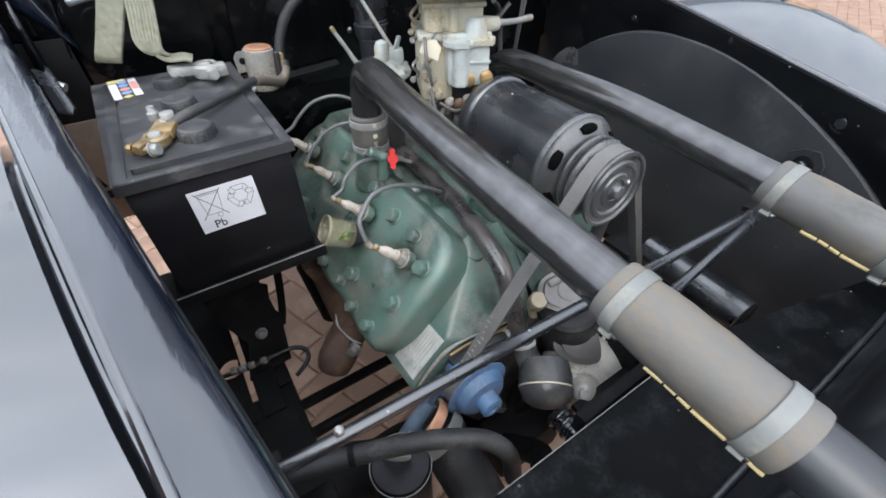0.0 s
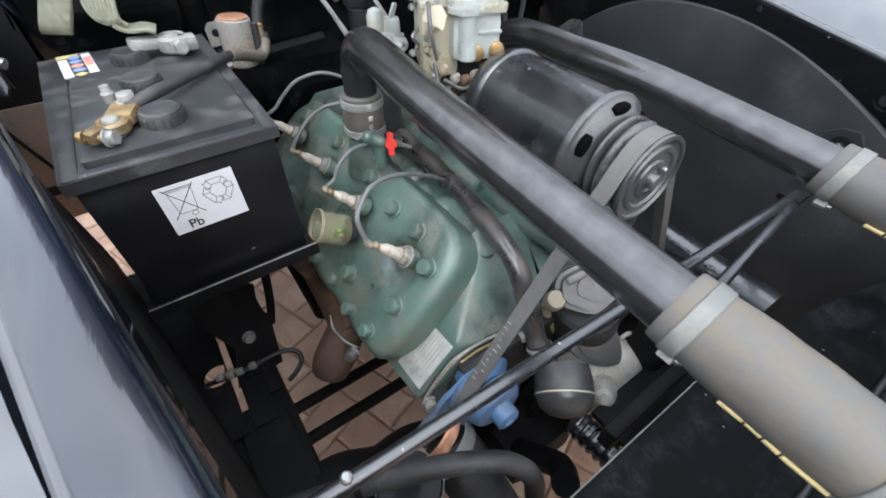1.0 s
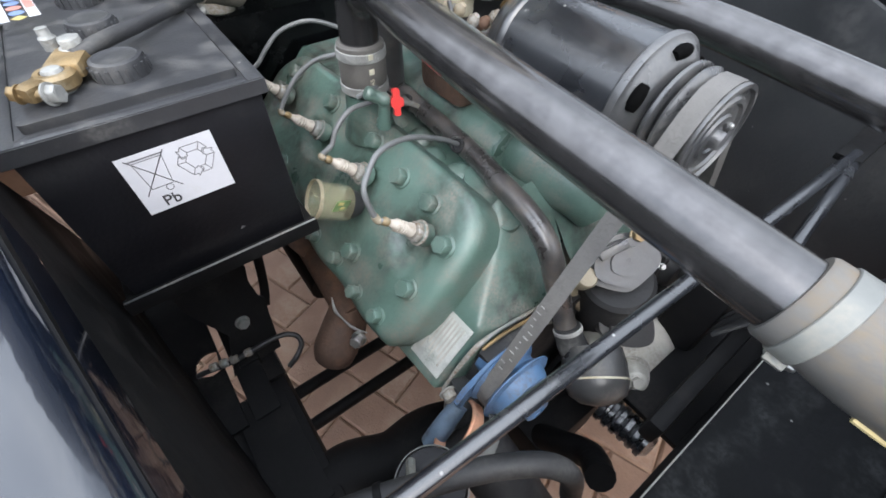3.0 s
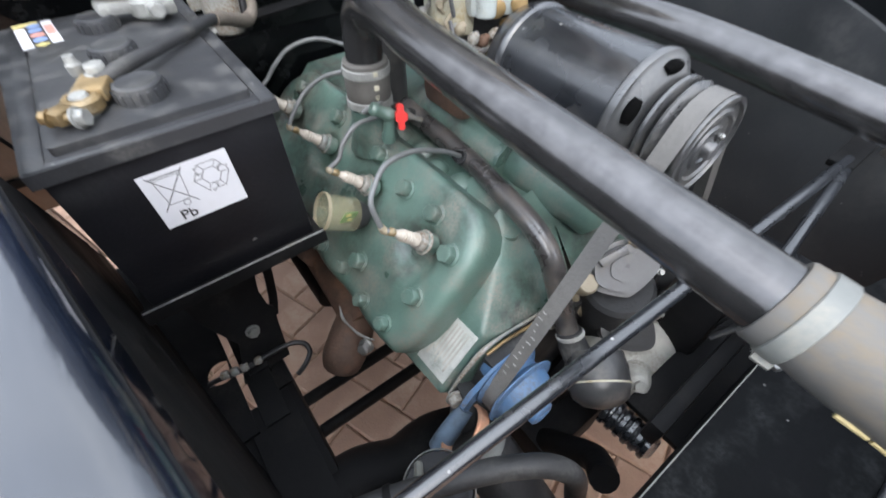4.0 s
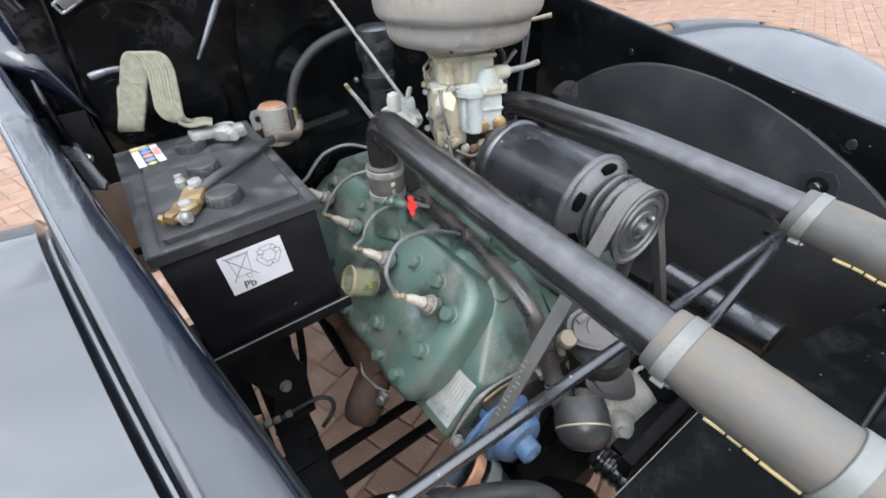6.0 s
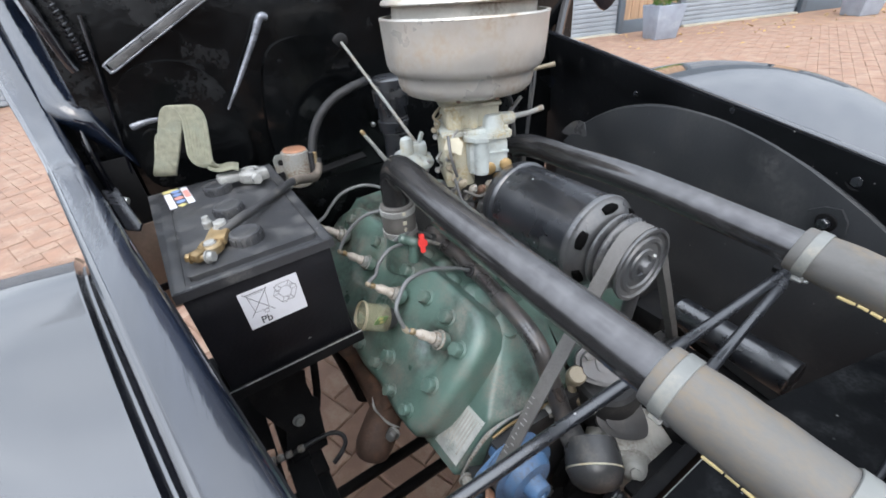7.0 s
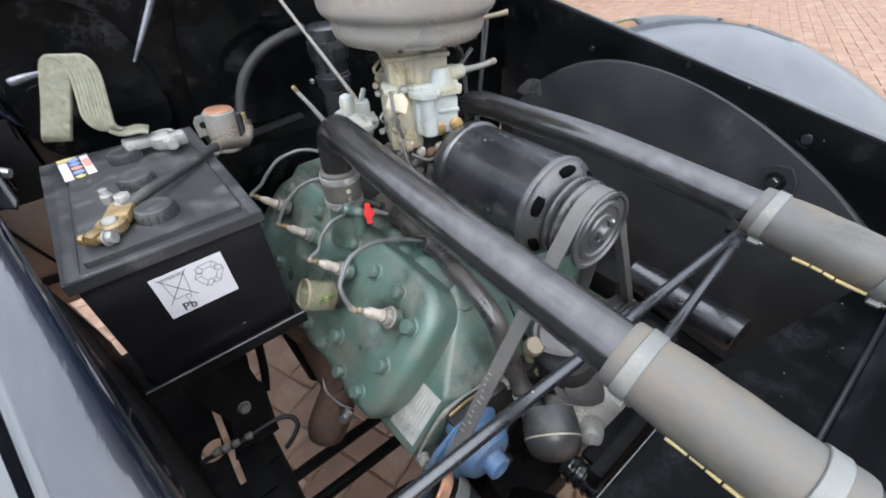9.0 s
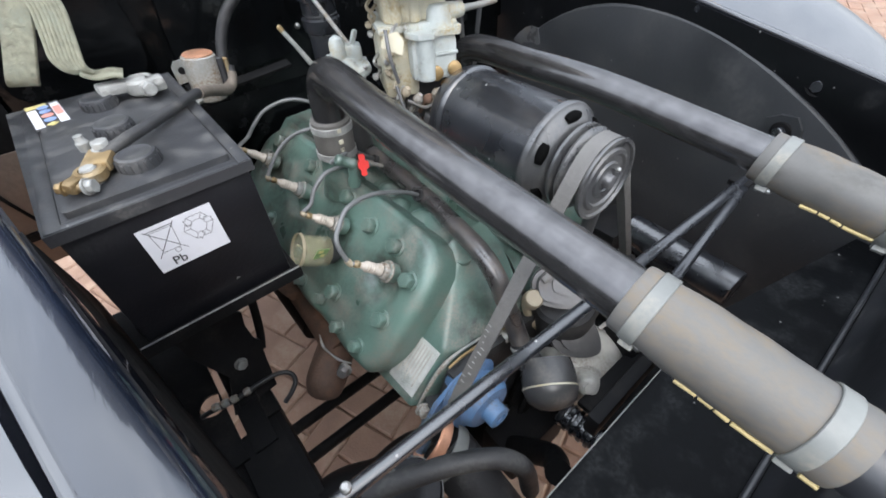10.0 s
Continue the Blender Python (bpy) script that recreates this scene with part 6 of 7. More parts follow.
big = thing("starter_cable", "thick grey-black cable curving up to the firewall", "cable")
part("cable", sweep([(-0.156, 0.785, 0.886), (-0.148, 0.795, 0.910), (-0.135, 0.80, 0.939), (-0.115, 0.80, 0.967), (-0.081, 0.80, 0.991), (-0.044, 0.80, 1.003), (-0.012, 0.82, 1.004), (0.015, 0.86, 1.0)], 0.0082, 18, 8), "rubber", big)

# ---- carburettor and air cleaner ----
CX, CY = 0.022, 0.510
AX, AY = 0.0115, 0.508
ac = thing("air_cleaner", "dull silver oil bath air cleaner with rust stained rim", "air cleaner")


def bowl_ring(z, profile):
    """Heights above z in the upright state, with their radii."""
    return [(h - z, r) for h, r in profile]


part("bowl", lathe((AX, AY, 1.02), (AX, AY, 1.3), bowl_ring(1.02, [(1.022, 0.042), (1.0255, 0.046), (1.0270, 0.072), (1.0300, 0.083), (1.036, 0.0895), (1.044, 0.0920), (1.0525, 0.0926), (1.0550, 0.0938), (1.0575, 0.0982), (1.061, 0.1025), (1.067, 0.1052), (1.090, 0.1072), (1.1175, 0.1086), (1.1200, 0.1094), (1.1220, 0.1085), (1.122, 0.1045), (1.095, 0.102)]), 80, cap=False), "silver", ac, "silver painted bowl")
part("neck", lathe((AX - 0.001, AY, 0.990), (AX, AY, 1.2), [(0, 0.036), (0.012, 0.036), (0.022, 0.040), (0.036, 0.05)], 40), "carb", ac)
part("inner_drum", lathe((AX, AY, 1.085), (AX, AY, 1.3), [(0, 0.0930), (0.03, 0.0930), (0.054, 0.092)], 64), "alu", ac, "inner metal drum")
part("cover", lathe((AX, AY, 1.13), (AX, AY, 1.4), bowl_ring(1.13, [(1.1335, 0.092), (1.1345, 0.1040), (1.1360, 0.1056), (1.1385, 0.1050), (1.142, 0.1005), (1.152, 0.086), (1.160, 0.055), (1.164, 0.02), (1.165, 0.001)]), 72), "silver", ac, "domed silver cover")
part("wing_nut", lathe((AX, AY, 1.163), (AX, AY, 1.3), [(0, 0.009), (0.012, 0.009), (0.016, 0.005)], 14), "steel", ac)
for a in (-2.3, -1.7, -0.9):
    c = Vector((AX + 0.083 * math.cos(a), AY + 0.083 * math.sin(a), 1.031))
    part("rivet", lathe(c, c + Vector((0, 0, -1)), [(0, 0.003), (0.003, 0.002)], 8), "rust", ac)
for o in ac.children:                    # it leans a little to the far side
    o.data.transform(Matrix.Translation((AX, AY, 1.0)) @ pose(0, 0, 0, 0, 2.0, 0) @ Matrix.Translation((-AX, -AY, -1.0)))

cb = thing("carburettor", "yellowed zinc carburettor with grey float bowl and linkages", "carburettor")
CM = Matrix.Translation((0.008, 0.488, 0)) @ pose(0, 0, 0, 0, 0, -24)


def cbox(name, lo, hi, bev, material, label=""):
    size = [h - l for l, h in zip(lo, hi)]
    m = box([(l + h) / 2 for l, h in zip(lo, hi)], size, bev)
    bmesh.ops.transform(m, matrix=CM, verts=m.verts)
    return part(name, m, material, cb, label)


cbox("upper_body", (-0.041, -0.022, 0.984), (0.034, 0.045, 1.016), 0.007, "carb", "yellowed upper body")
for x in (-0.026, -0.004):
    part("body_rib", rod(CM @ Vector((x, -0.020, 0.985)), CM @ Vector((x, -0.020, 1.014)), 0.007, 16), "carb", cb)
cbox("top_flange", (-0.044, -0.026, 1.012), (0.036, 0.046, 1.018), 0.003, "carb")
cbox("lid_flange", (-0.050, -0.030, 0.977), (0.044, 0.048, 0.985), 0.003, "bowl")
cbox("main_body", (-0.048, -0.024, 0.900), (-0.004, 0.044, 0.978), 0.008, "carb", "yellowed main body")
cbox("throat", (-0.030, -0.006, 0.880), (0.034, 0.044, 0.94), 0.010, "greycast")
fb = cbox("float_bowl", (-0.016, -0.040, 0.921), (0.042, 0.020, 0.974), 0.011, "bowl", "grey float bowl")
part("bowl_rib", rod(CM @ Vector((0.002, -0.038, 0.924)), CM @ Vector((0.002, -0.038, 0.973)), 0.011, 20), "bowl", fb)
bl = prism([(-0.020, -0.036), (-0.008, -0.050), (0.010, -0.051), (0.018, -0.043), (0.042, -0.043), (0.047, -0.034), (0.046, 0.022), (-0.020, 0.022)], 0.006, CM @ Matrix.Translation((0, 0, 0.9725)), 0.002)
part("bowl_cover", bl, "bowl", fb)
cbox("bowl_bead", (0.014, -0.042, 0.951), (0.041, -0.038, 0.955), 0.0015, "bowl")
part("fuel_inlet", lathe(CM @ Vector((0.024, -0.020, 0.976)), CM @ Vector((0.024, -0.020, 1.1)), [(0, 0.017), (0.010, 0.0155), (0.020, 0.0145), (0.025, 0.011), (0.026, 0.003)], 24), "bowl", cb)
part("inlet_boss", sweep([CM @ Vector((0.024, -0.020, 0.991)), CM @ Vector((0.046, -0.016, 0.991)), CM @ Vector((0.054, -0.014, 0.991))], [0.011, 0.009, 0.008], 14), "bowl", cb)
part("fuel_pipe", sweep([CM @ Vector((0.052, -0.014, 0.991)), CM @ Vector((0.085, 0.006, 0.988)), CM @ Vector((0.112, 0.028, 0.986))], [0.0042, 0.0036, 0.0044], 12), "dull", cb, "short tarnished fuel pipe")
for x, z in ((0.013, 0.931), (0.036, 0.934)):
    part("bowl_plug", lathe(CM @ Vector((x, -0.039, z)), CM @ Vector((x, -0.08, z)), [(0, 0.0088), (0.0035, 0.0088), (0.005, 0.0066)], 16), "plug", cb, "brass plug")
for x, y in ((-0.016, -0.030), (0.014, -0.046), (0.042, -0.036), (-0.044, -0.024)):
    part("screw", lathe(CM @ Vector((x, y, 0.976)), CM @ Vector((x, y, 2)), [(0, 0.0046), (0.0045, 0.0043), (0.0055, 0.003)], 12), "bowl", cb)
part("base_flange", box((CX - 0.012, CY, 0.876), (0.095, 0.085, 0.012), 0.004), "greycast", cb, "oily base flange")
random.seed(4)
for k in range(9):
    z = 0.885 + 0.012 * k
    q = Vector((CX - 0.056 - 0.008 * random.random(), CY - 0.035 + 0.05 * random.random(), z))
    part("linkage", sweep([q, q + Vector((0.004, -0.01, 0.010)), q + Vector((-0.006, -0.012, 0.022)), q + Vector((0.010, -0.004, 0.030))], 0.0020, 8, 5), "tan" if k % 3 else "steel", cb)
    part("linkage_nut", lathe(q, q + Vector((-0.5, -1, 0.2)), [(0, 0.0042), (0.005, 0.0042), (0.007, 0.0028)], 8), "steel" if k % 2 else "tan", cb)
for x, y, z, r in ((-0.006, -0.052, 0.882, 0.0065), (0.016, -0.048, 0.884, 0.0055), (0.030, -0.044, 0.886, 0.0065), (0.046, -0.036, 0.884, 0.0055), (0.006, -0.060, 0.872, 0.0060), (-0.022, -0.048, 0.878, 0.0055)):
    q = CM @ Vector((x, y, z))
    part("base_nut", hexagon(q - Vector((0, 0, 0.012)), (0.1, -0.3, 1), r, 0.020), "greycast" if x < 0.02 else "dull", cb)
for x, y, z, m in ((-0.036, 0.440, 0.885, "tan"), (-0.022, 0.436, 0.874, "dull"), (-0.006, 0.438, 0.868, "rust"), (0.010, 0.440, 0.870, "dull"), (0.026, 0.442, 0.876, "brass"), (0.040, 0.446, 0.880, "rust"), (0.002, 0.432, 0.860, "tan"), (0.030, 0.436, 0.866, "greycast")):
    q = Vector((x - 0.008, y + 0.008, z + 0.034))
    part("fixing", lathe(q, q + Vector((0.2, -0.5, 0.8)), [(-0.020, 0.003), (0, 0.003), (0.0005, 0.0058), (0.005, 0.0060), (0.007, 0.0045), (0.010, 0.003)], 10), m, cb)
for q0, q1, q2 in (((-0.052, 0.452, 0.93), (-0.050, 0.440, 0.90), (-0.034, 0.436, 0.878)), ((-0.056, 0.455, 0.99), (-0.060, 0.445, 0.965), (-0.052, 0.446, 0.935)), ((-0.044, 0.444, 0.912), (-0.020, 0.438, 0.898), (0.004, 0.442, 0.902))):
    part("throttle_link", sweep([q0, q1, q2], 0.0021, 8, 6), "capgrey", cb, "dull throttle link")
solo("paper_tag", prism([(-0.016, 0.000), (-0.008, 0.012), (0.010, 0.010), (0.014, -0.002), (0.006, -0.016)], 0.0008, Matrix.Translation((-0.050, 0.452, 0.976)) @ pose(0, 0, 0, 72, -8, -16) @ Matrix.Diagonal((0.90, 0.90, 1, 1)), 0, 1), "paper", "small blank cream paper tag hung on the carburettor", "tag")

# fuel pump stack and filler tube at the back of the engine
fp = thing("fuel_pump", "grey zinc fuel pump with a lever on a black stand", "fuel pump")
part("body", lathe((-0.040, 0.605, 0.884), (-0.040, 0.605, 1), [(0, 0.028), (0.014, 0.031), (0.018, 0.039), (0.0205, 0.040), (0.0225, 0.040), (0.0245, 0.0385), (0.0265, 0.0385), (0.0285, 0.036), (0.034, 0.028), (0.040, 0.024), (0.043, 0.016)], 36), "bowl", fp)
part("turret", lathe((-0.046, 0.598, 0.918), (-0.046, 0.598, 1), [(0, 0.0115), (0.026, 0.0110), (0.033, 0.0085), (0.036, 0.003)], 22), "bowl", fp)
part("valve_block", box((-0.026, 0.594, 0.930), (0.024, 0.020, 0.022), 0.005, pose(0, 0, 0, 0, 0, -24)), "bowl", fp)
part("boss", lathe((-0.066, 0.594, 0.905), (-0.068, 0.590, 0.95), [(0, 0.010), (0.018, 0.009), (0.022, 0.006)], 18), "bowl", fp)
part("stand", rod((-0.040, 0.605, 0.76), (-0.040, 0.605, 0.892), 0.024, 20), "greycast", fp)
part("inlet", sweep([(-0.065, 0.60, 0.905), (-0.085, 0.598, 0.925), (-0.102, 0.60, 0.955), (-0.115, 0.603, 0.977)], [0.005, 0.0038, 0.0028, 0.0028], 12), "lead", fp)
part("pipe_nut", rod((-0.112, 0.602, 0.972), (-0.116, 0.6032, 0.980), 0.0032, 10), "brass", fp, "copper union nut")
part("lever", box((-0.024, 0.590, 0.948), (0.007, 0.006, 0.022), 0.003, pose(0, 0, 0, 10, 20, 0)), "bowl", fp)
for k in range(6):
    a = k * math.pi / 3
    part("screw", rod((-0.040 + 0.036 * math.cos(a), 0.605 + 0.036 * math.sin(a), 0.908), (-0.040 + 0.036 * math.cos(a), 0.605 + 0.036 * math.sin(a), 0.915), 0.004, 10), "steel", fp)
ofl = thing("oil_filler_tube", "black ribbed oil filler tube at the back of the engine", "filler tube")
part("tube", lathe((0.008, 0.75, 0.79), (0.010, 0.75, 1.1), [(0, 0.024), (0.13, 0.024), (0.132, 0.029), (0.15, 0.031), (0.152, 0.027), (0.175, 0.027), (0.177, 0.032), (0.20, 0.033), (0.225, 0.032), (0.23, 0.025)], 30), "genblk", ofl)
part("ring", ring_band((0.009, 0.75, 0.915), (0.009, 0.75, 0.918), 0.0235, 0.002), "greycast", ofl)
part("ring", ring_band((0.009, 0.75, 0.945), (0.009, 0.75, 0.947), 0.0265, 0.001), "greycast", ofl)
part("ring", ring_band((0.0095, 0.75, 0.995), (0.0095, 0.75, 0.997), 0.0328, 0.0006), "greycast", ofl)
thr = thing("throttle_rod", "bright steel throttle rod from the firewall to the pump lever", "rod")
part("rod", rod((-0.018, 0.880, 1.072), (-0.028, 0.590, 0.934), 0.0030, 12), "dull", thr)
part("grommet", lathe((-0.018, 0.886, 1.074), (-0.020, 0.80, 1.04), [(0, 0.016), (0.003, 0.016), (0.006, 0.010)], 18), "rubber", thr)
vac = thing("vacuum_pipe", "thin copper pipe beside the carburettor", "pipe")
part("pipe", sweep([(0.20, 0.52, 1.03), (0.17, 0.55, 1.022), (0.13, 0.58, 1.01), (0.09, 0.62, 0.99)], [0.0040, 0.0028, 0.0028, 0.0028], 10), "tan", vac)
part("pipe", sweep([(0.11, 0.50, 1.0), (0.09, 0.51, 0.975), (0.075, 0.52, 0.955)], 0.003, 8), "steel", vac)
part("cable", sweep([(0.275, 0.66, 1.12), (0.258, 0.63, 1.05), (0.243, 0.61, 1.00), (0.230, 0.605, 0.94), (0.221, 0.605, 0.875), (0.219, 0.61, 0.80), (0.225, 0.63, 0.72)], 0.0028, 12), "dusty_wire", vac, "dusty black cable hanging from the firewall")
part("cable", sweep([(0.285, 0.67, 1.12), (0.262, 0.64, 1.04), (0.243, 0.62, 0.98), (0.226, 0.61, 0.90), (0.214, 0.61, 0.83), (0.21, 0.62, 0.74)], 0.0022, 10), "dusty_wire", vac)
part("cable", sweep([(0.150, 0.585, 0.985), (0.172, 0.595, 0.965), (0.182, 0.60, 0.920), (0.187, 0.60, 0.86), (0.186, 0.605, 0.79), (0.18, 0.62, 0.72)], 0.0040, 12), "dusty_wire", vac)

# ---- low wiring and brake parts on the chassis ----
bw = thing("brake_pipe", "black looped brake pipe with bright unions on the chassis", "pipe")
part("loop", sweep([(-0.44, 0.530, 0.492), (-0.427, 0.526, 0.497), (-0.395, 0.518, 0.500), (-0.366, 0.516, 0.503), (-0.335, 0.516, 0.504), (-0.312, 0.515, 0.500), (-0.298, 0.506, 0.494), (-0.298, 0.492, 0.488), (-0.312, 0.480, 0.484), (-0.328, 0.476, 0.476)], 0.0040, 10), "black_wire", bw)
for p in ((-0.412, 0.522), (-0.398, 0.519), (-0.384, 0.517), (-0.364, 0.515)):
    part("union", lathe((p[0] - 0.008, p[1] + 0.002, 0.503), (p[0] + 0.1, p[1] - 0.02, 0.515), [(0, 0.005), (0.002, 0.0066), (0.009, 0.0066), (0.011, 0.005)], 8), "dull", bw, "steel union")
part("union_block", box((-0.372, 0.514, 0.486), (0.030, 0.018, 0.020), 0.003), "chassis", bw)
for y, k in ((0.494, 0), (0.428, 1)):
    link = thing("track_rod", "black steel rod low across the chassis", "rod", "track rods")
    part("bar", rod((-0.42, y + 0.002, 0.35), (0.20, y + 0.002, 0.35), 0.011, 16), "chassis", link)

# ---- building and driveway ----
DW = Vector((0.918, -0.396, 0)).normalized()
D0 = Vector((6.645, 5.668, 0))
DN = Vector((DW.y, -DW.x, 0))   # towards the car


def along(s, h=0.0, out=0.0):
    return D0 + DW * s + DN * out + Vector((0, 0, h))


ang = math.degrees(math.atan2(DW.y, DW.x))
wall = thing("wall_garage", "garage wall with slate blue frames and larch cladding", "wall", kind="structure")
part("wall_core", box(along(2.5, 1.65, -0.30), (12, 0.3, 3.3), 0.01, pose(0, 0, 0, 0, 0, ang)), "frame", wall)


def roller(s0, s1, n):
    d = thing("door_%d" % n, "closed grey ribbed roller garage door", "garage door", kind="structure")
    L = s1 - s0
    for k in range(30):
        b = box((0, 0, 0), (L, 0.03, 0.07), 0.012)
        bmesh.ops.transform(b, matrix=Matrix.Translation(along((s0 + s1) / 2, 0.06 + 0.075 * k, -0.10)) @ pose(0, 0, 0, 0, 0, ang), verts=b.verts)
        part("slat", b, "door", d)
    part("sill", box(along((s0 + s1) / 2, 0.012, -0.04), (L, 0.12, 0.03), 0.004, pose(0, 0, 0, 0, 0, ang)), "plinth", d, "pale threshold")


roller(-3.2, 0.42, 1)
roller(1.75, 4.15, 2)
roller(5.6, 8.4, 3)
for s0, s1 in ((0.50, 1.65), (4.3, 5.5)):
    for k in range(7):
        s = s0 + 0.12 + (s1 - s0 - 0.24) * k / 6
        part("cladding_board", box(along(s, 1.27, -0.12), ((s1 - s0 - 0.24) / 6 - 0.008, 0.03, 2.1), 0.004, pose(0, 0, 0, 0, 0, ang)), "timber", wall)
    part("cladding_base", box(along((s0 + s1) / 2, 0.11, -0.11), (s1 - s0, 0.06, 0.22), 0.006, pose(0, 0, 0, 0, 0, ang)), "frame", wall)
    for s in (s0 - 0.02, s1 + 0.02):
        part("door_post", box(along(s, 1.1, -0.08), (0.10, 0.10, 2.2), 0.006, pose(0, 0, 0, 0, 0, ang)), "frame", wall)
wall_b = thing("wall_back", "far wall with a grey garage door", "wall", kind="structure")
part("wall_core", box((-2.0, 9.95, 1.2), (14, 0.3, 2.4), 0.01), "frame", wall_b)
door_b = thing("door_4", "closed grey ribbed garage door across the yard", "garage door", kind="structure")
for k in range(28):
    part("slat", box((-3.4, 9.75, 0.06 + 0.078 * k), (3.4, 0.03, 0.072), 0.012), "door", door_b)


# unseen low walls added ahead of and beside the car, which close the yard
# They darken low reflections and cut light near the horizon.
low_walls = thing("wall_house", "unseen low dark wall added to shape reflections", "wall", kind="structure")
part("wall_core", box((2.0, -6.2, 1.1), (16, 0.3, 2.2), 0.01), "darkwall", low_walls)
part("wall_core", box((-7.2, -1.0, 0.75), (0.4, 9.0, 1.5), 0.01), "darkwall", low_walls)


def planter(p, yaw):
    t = thing("planter", "square grey zinc planter tapering to its base", "planter", "planters", at=p)
    m = Matrix.Translation(p) @ pose(0, 0, 0, 0, 0, yaw)
    b = bmesh.new()
    bmesh.ops.create_cone(b, cap_ends=True, segments=4, radius1=0.26, radius2=0.335, depth=0.48, matrix=Matrix.Translation((0, 0, 0.24)) @ pose(0, 0, 0, 0, 0, 45))
    bevel(b, 0.012)
    bmesh.ops.transform(b, matrix=m, verts=b.verts)
    part("pot", b, "planter", t)
    b = None
    for sx_, sy_, w, d in ((0, 0.225, 0.47, 0.03), (0, -0.225, 0.47, 0.03), (0.225, 0, 0.03, 0.42), (-0.225, 0, 0.03, 0.42)):
        b = box((sx_, sy_, 0.485), (w, d, 0.03), 0.006, None, b)
    bmesh.ops.transform(b, matrix=m, verts=b.verts)
    part("rim", b, "planter", t)
    bush = thing("box_ball", "clipped round green box bush in the planter", "shrub", "box balls", at=(p[0], p[1], 0.5))
    rng = random.Random(7)
    part("stem", rod(m @ Vector((0, 0, 0.47)), m @ Vector((0, 0, 0.70)), 0.02, 8), "timber", bush)
    v, f = [], []
    for k in range(1500):
        d = Vector((rng.gauss(0, 1), rng.gauss(0, 1), rng.gauss(0, 1))).normalized()
        q = m @ (Vector((0, 0, 0.76)) + d * (0.24 + 0.05 * rng.random() + 0.02 * math.sin(6 * d.x + 4 * d.z)))
        u = d.orthogonal().normalized()
        u.rotate(Euler((rng.random() * 6, rng.random() * 6, rng.random() * 6)))
        w = d.cross(u).normalized() if abs(d.dot(u)) < 0.95 else d.orthogonal().normalized()
        s = 0.022
        i = len(v)
        v += [q - u * s, q + w * s * 0.6, q + u * s, q - w * s * 0.6 + d * 0.006]
        f.append((i, i + 1, i + 2, i + 3))
    me = bpy.data.meshes.new("foliage")
    me.from_pydata(v, [], f)
    me.materials.append(M["leaf"])
    ob = new("foliage", me)
    ob.parent = bush
    ob.matrix_parent_inverse = Matrix.Translation(-bush.location)
    tagged(ob, kind="stuff")


planter((6.93, 4.60, 0), -24)
planter((10.35, 3.05, 0), -24)

# ---- paving ----
solo("ground", sheet([[(x, y, -0.0215) for x in (-400, -20, -6, 0, 8, 20, 400)] for y in (-400, -20, -6, 0, 6, 20, 400)], 0.02), "sand", "sandy ground with brick paving", "ground", kind="structure", smooth=0)
paving = thing("paving", "terracotta brick paving laid in herringbone, dusty with sandy joints", "paving", kind="structure")


def brick_mesh(long_x):
    b = box((0, 0, -0.012), (0.196, 0.096, 0.036) if long_x else (0.096, 0.196, 0.036), 0.0)
    top = [e for e in b.edges if all(v.co.z > 0 for v in e.verts)]
    bmesh.ops.bevel(b, geom=top, offset=0.005, segments=1, affect="EDGES")
    me = bpy.data.meshes.new("brick")
    for f in b.faces:
        f.smooth = False
    b.to_mesh(me)
    b.free()
    me.materials.append(M["paver"])
    return me


meshes = brick_mesh(True), brick_mesh(False)
rng = random.Random(3)
turn = pose(0, 0, 0, 0, 0, 20)


def herringbone(reach):
    """Places of bricks: (x, y, lying along x)."""
    out = []
    n = int(reach / 0.1) + 2
    for i in range(-n, n):
        for j in range(-n, n):
            k = (i - j) % 4
            if k == 0:
                out.append((0.1 * i + 0.1, 0.1 * j + 0.05, True))
            elif k == 3:
                out.append((0.1 * i + 0.05, 0.1 * j + 0.1, False))
    return out


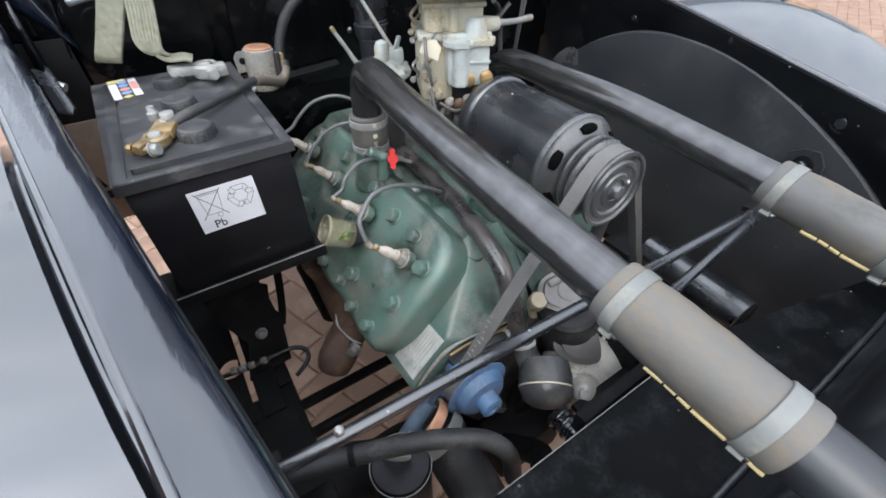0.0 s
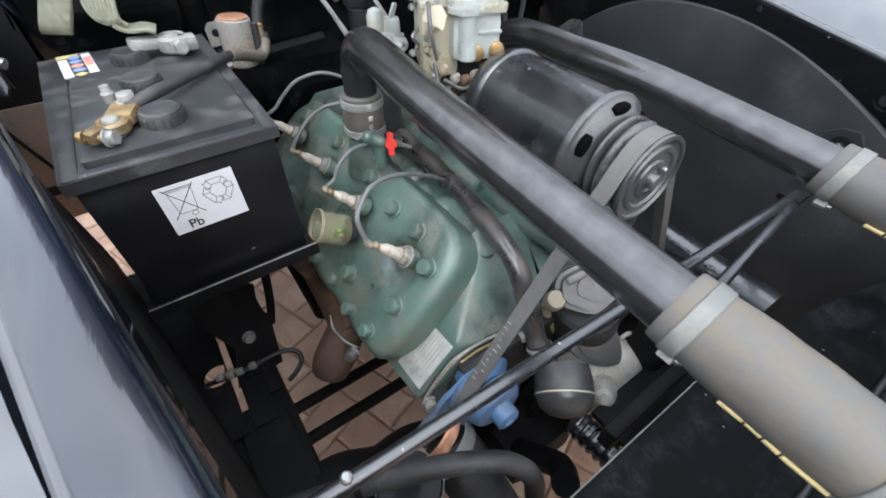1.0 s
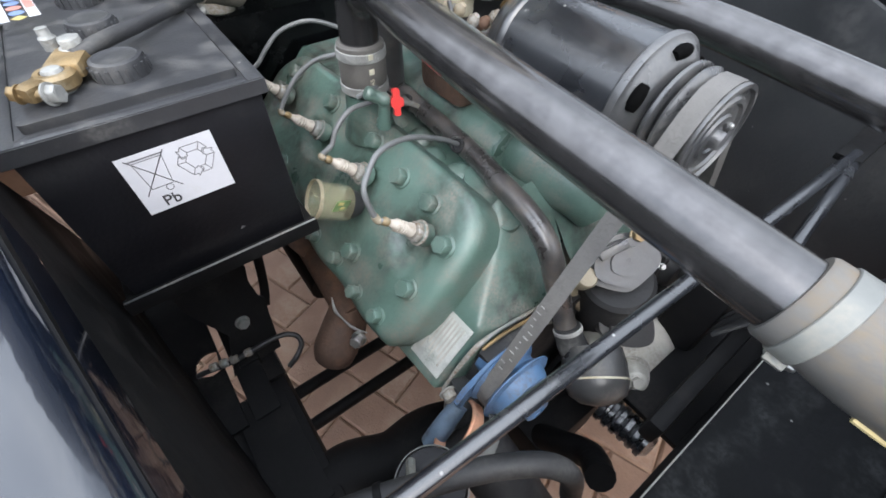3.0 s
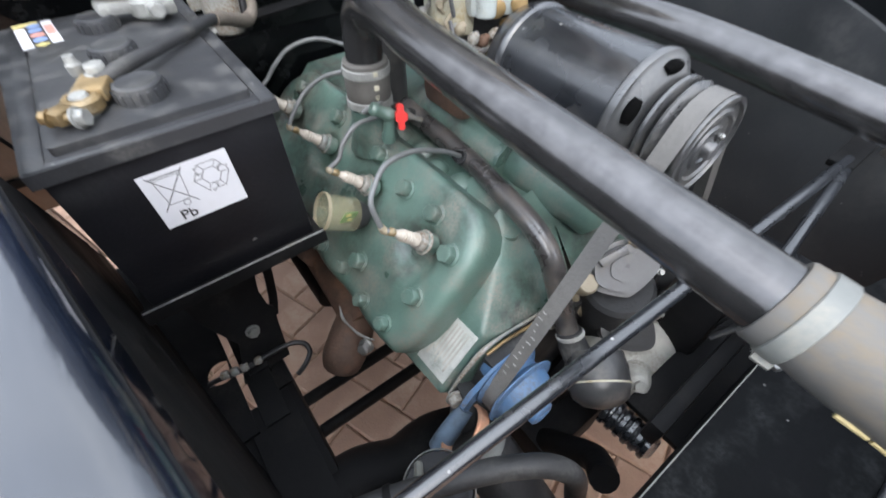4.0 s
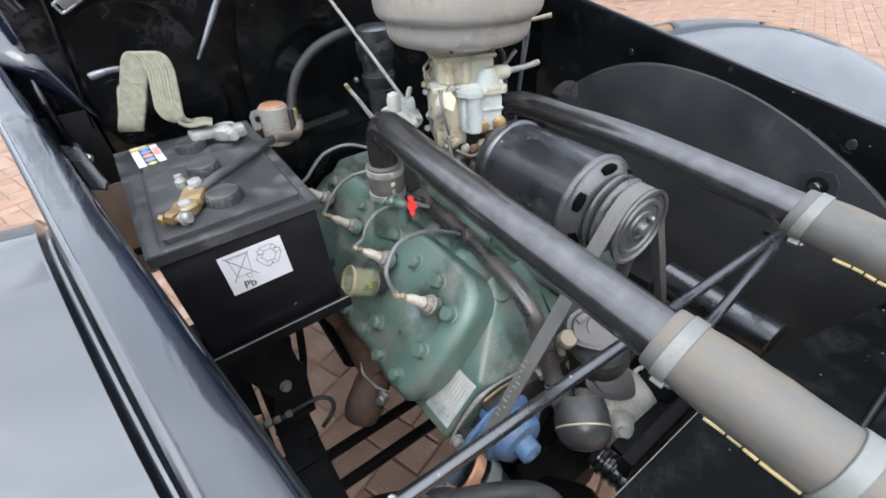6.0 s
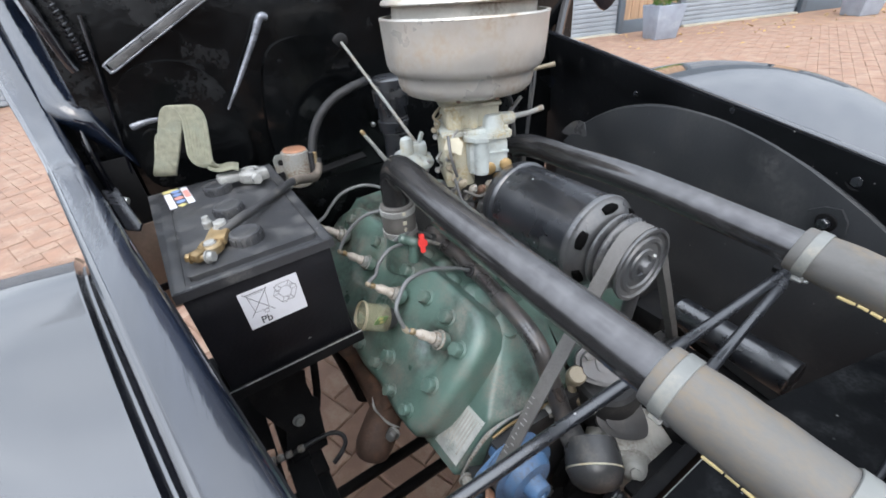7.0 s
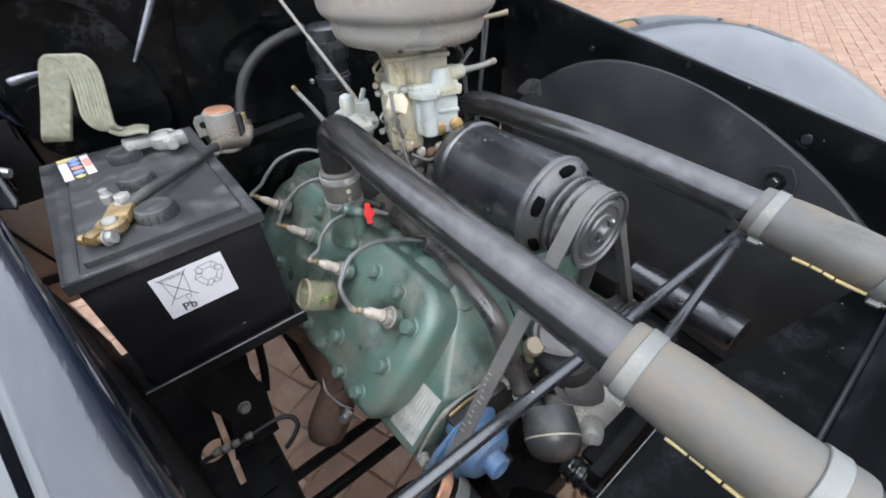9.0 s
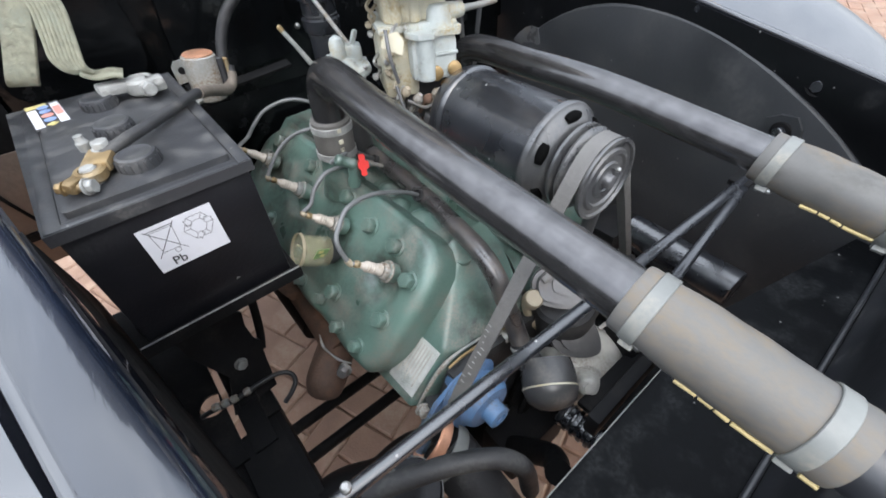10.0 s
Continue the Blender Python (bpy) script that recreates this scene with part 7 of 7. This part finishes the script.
cells = herringbone(9.0)
near = []
for x, y, lx in cells:
    q = turn @ Vector((x, y, 0))
    q += Vector((1.2, 2.6, 0))
    near.append((abs(q.x + 0.25) * 1.2 + abs(q.y - 0.72), q, lx))
near.sort(key=lambda c: c[0])
for k, (_, q, lx) in enumerate(near[:300]):
    ob = new("brick", meshes[0 if lx else 1])
    ob.parent = paving
    ob.matrix_basis = Matrix.Translation((q.x, q.y, rng.uniform(-0.002, 0.002))) @ turn @ pose(0, 0, 0, rng.uniform(-0.6, 0.6), rng.uniform(-0.6, 0.6), rng.uniform(-0.8, 0.8))
v, f = [], []
for _, q, lx in near[300:]:
    if q.length > 9.5:
        continue
    hx, hy = (0.098, 0.048) if lx else (0.048, 0.098)
    z = rng.uniform(-0.002, 0.002)
    i = len(v)
    for zz, s in ((-0.02, 0), (0.003 + z, 0), (0.005 + z, 0.0025)):
        for ax, ay in ((-1, -1), (1, -1), (1, 1), (-1, 1)):
            w = turn @ Vector((ax * (hx - s), ay * (hy - s), 0))
            v.append((q.x + w.x, q.y + w.y, zz))
    for b0_ in (0, 4):
        f += [(i + b0_ + k, i + b0_ + (k + 1) % 4, i + b0_ + 4 + (k + 1) % 4, i + b0_ + 4 + k) for k in range(4)]
    f.append((i + 8, i + 9, i + 10, i + 11))
me = bpy.data.meshes.new("bricks")
me.from_pydata(v, [], f)
me.materials.append(M["paver"])
ob = new("bricks", me)
ob.parent = paving
tagged(ob, kind="stuff")

# fallen leaves
v, f = [], []
rng = random.Random(11)
for k in range(170):
    s, o = rng.uniform(-3, 8), abs(rng.gauss(0, 1.1)) + 0.1
    q = along(s, 0.012, o)
    a, r = rng.uniform(0, 6.3), rng.uniform(0.02, 0.045)
    u, w = Vector((math.cos(a), math.sin(a), 0.2)) * r, Vector((-math.sin(a), math.cos(a), 0.1)) * r * 0.6
    i = len(v)
    v += [q - u, q - w * 0.8 + Vector((0, 0, 0.008)), q + u, q + w + Vector((0, 0, 0.012))]
    f.append((i, i + 1, i + 2, i + 3))
me = bpy.data.meshes.new("fallen_leaves")
me.from_pydata(v, [], f)
me.materials.append(M["autumn"])
tagged(new("fallen_leaves", me), "dry yellow leaves scattered before the garage", "leaves", kind="stuff")
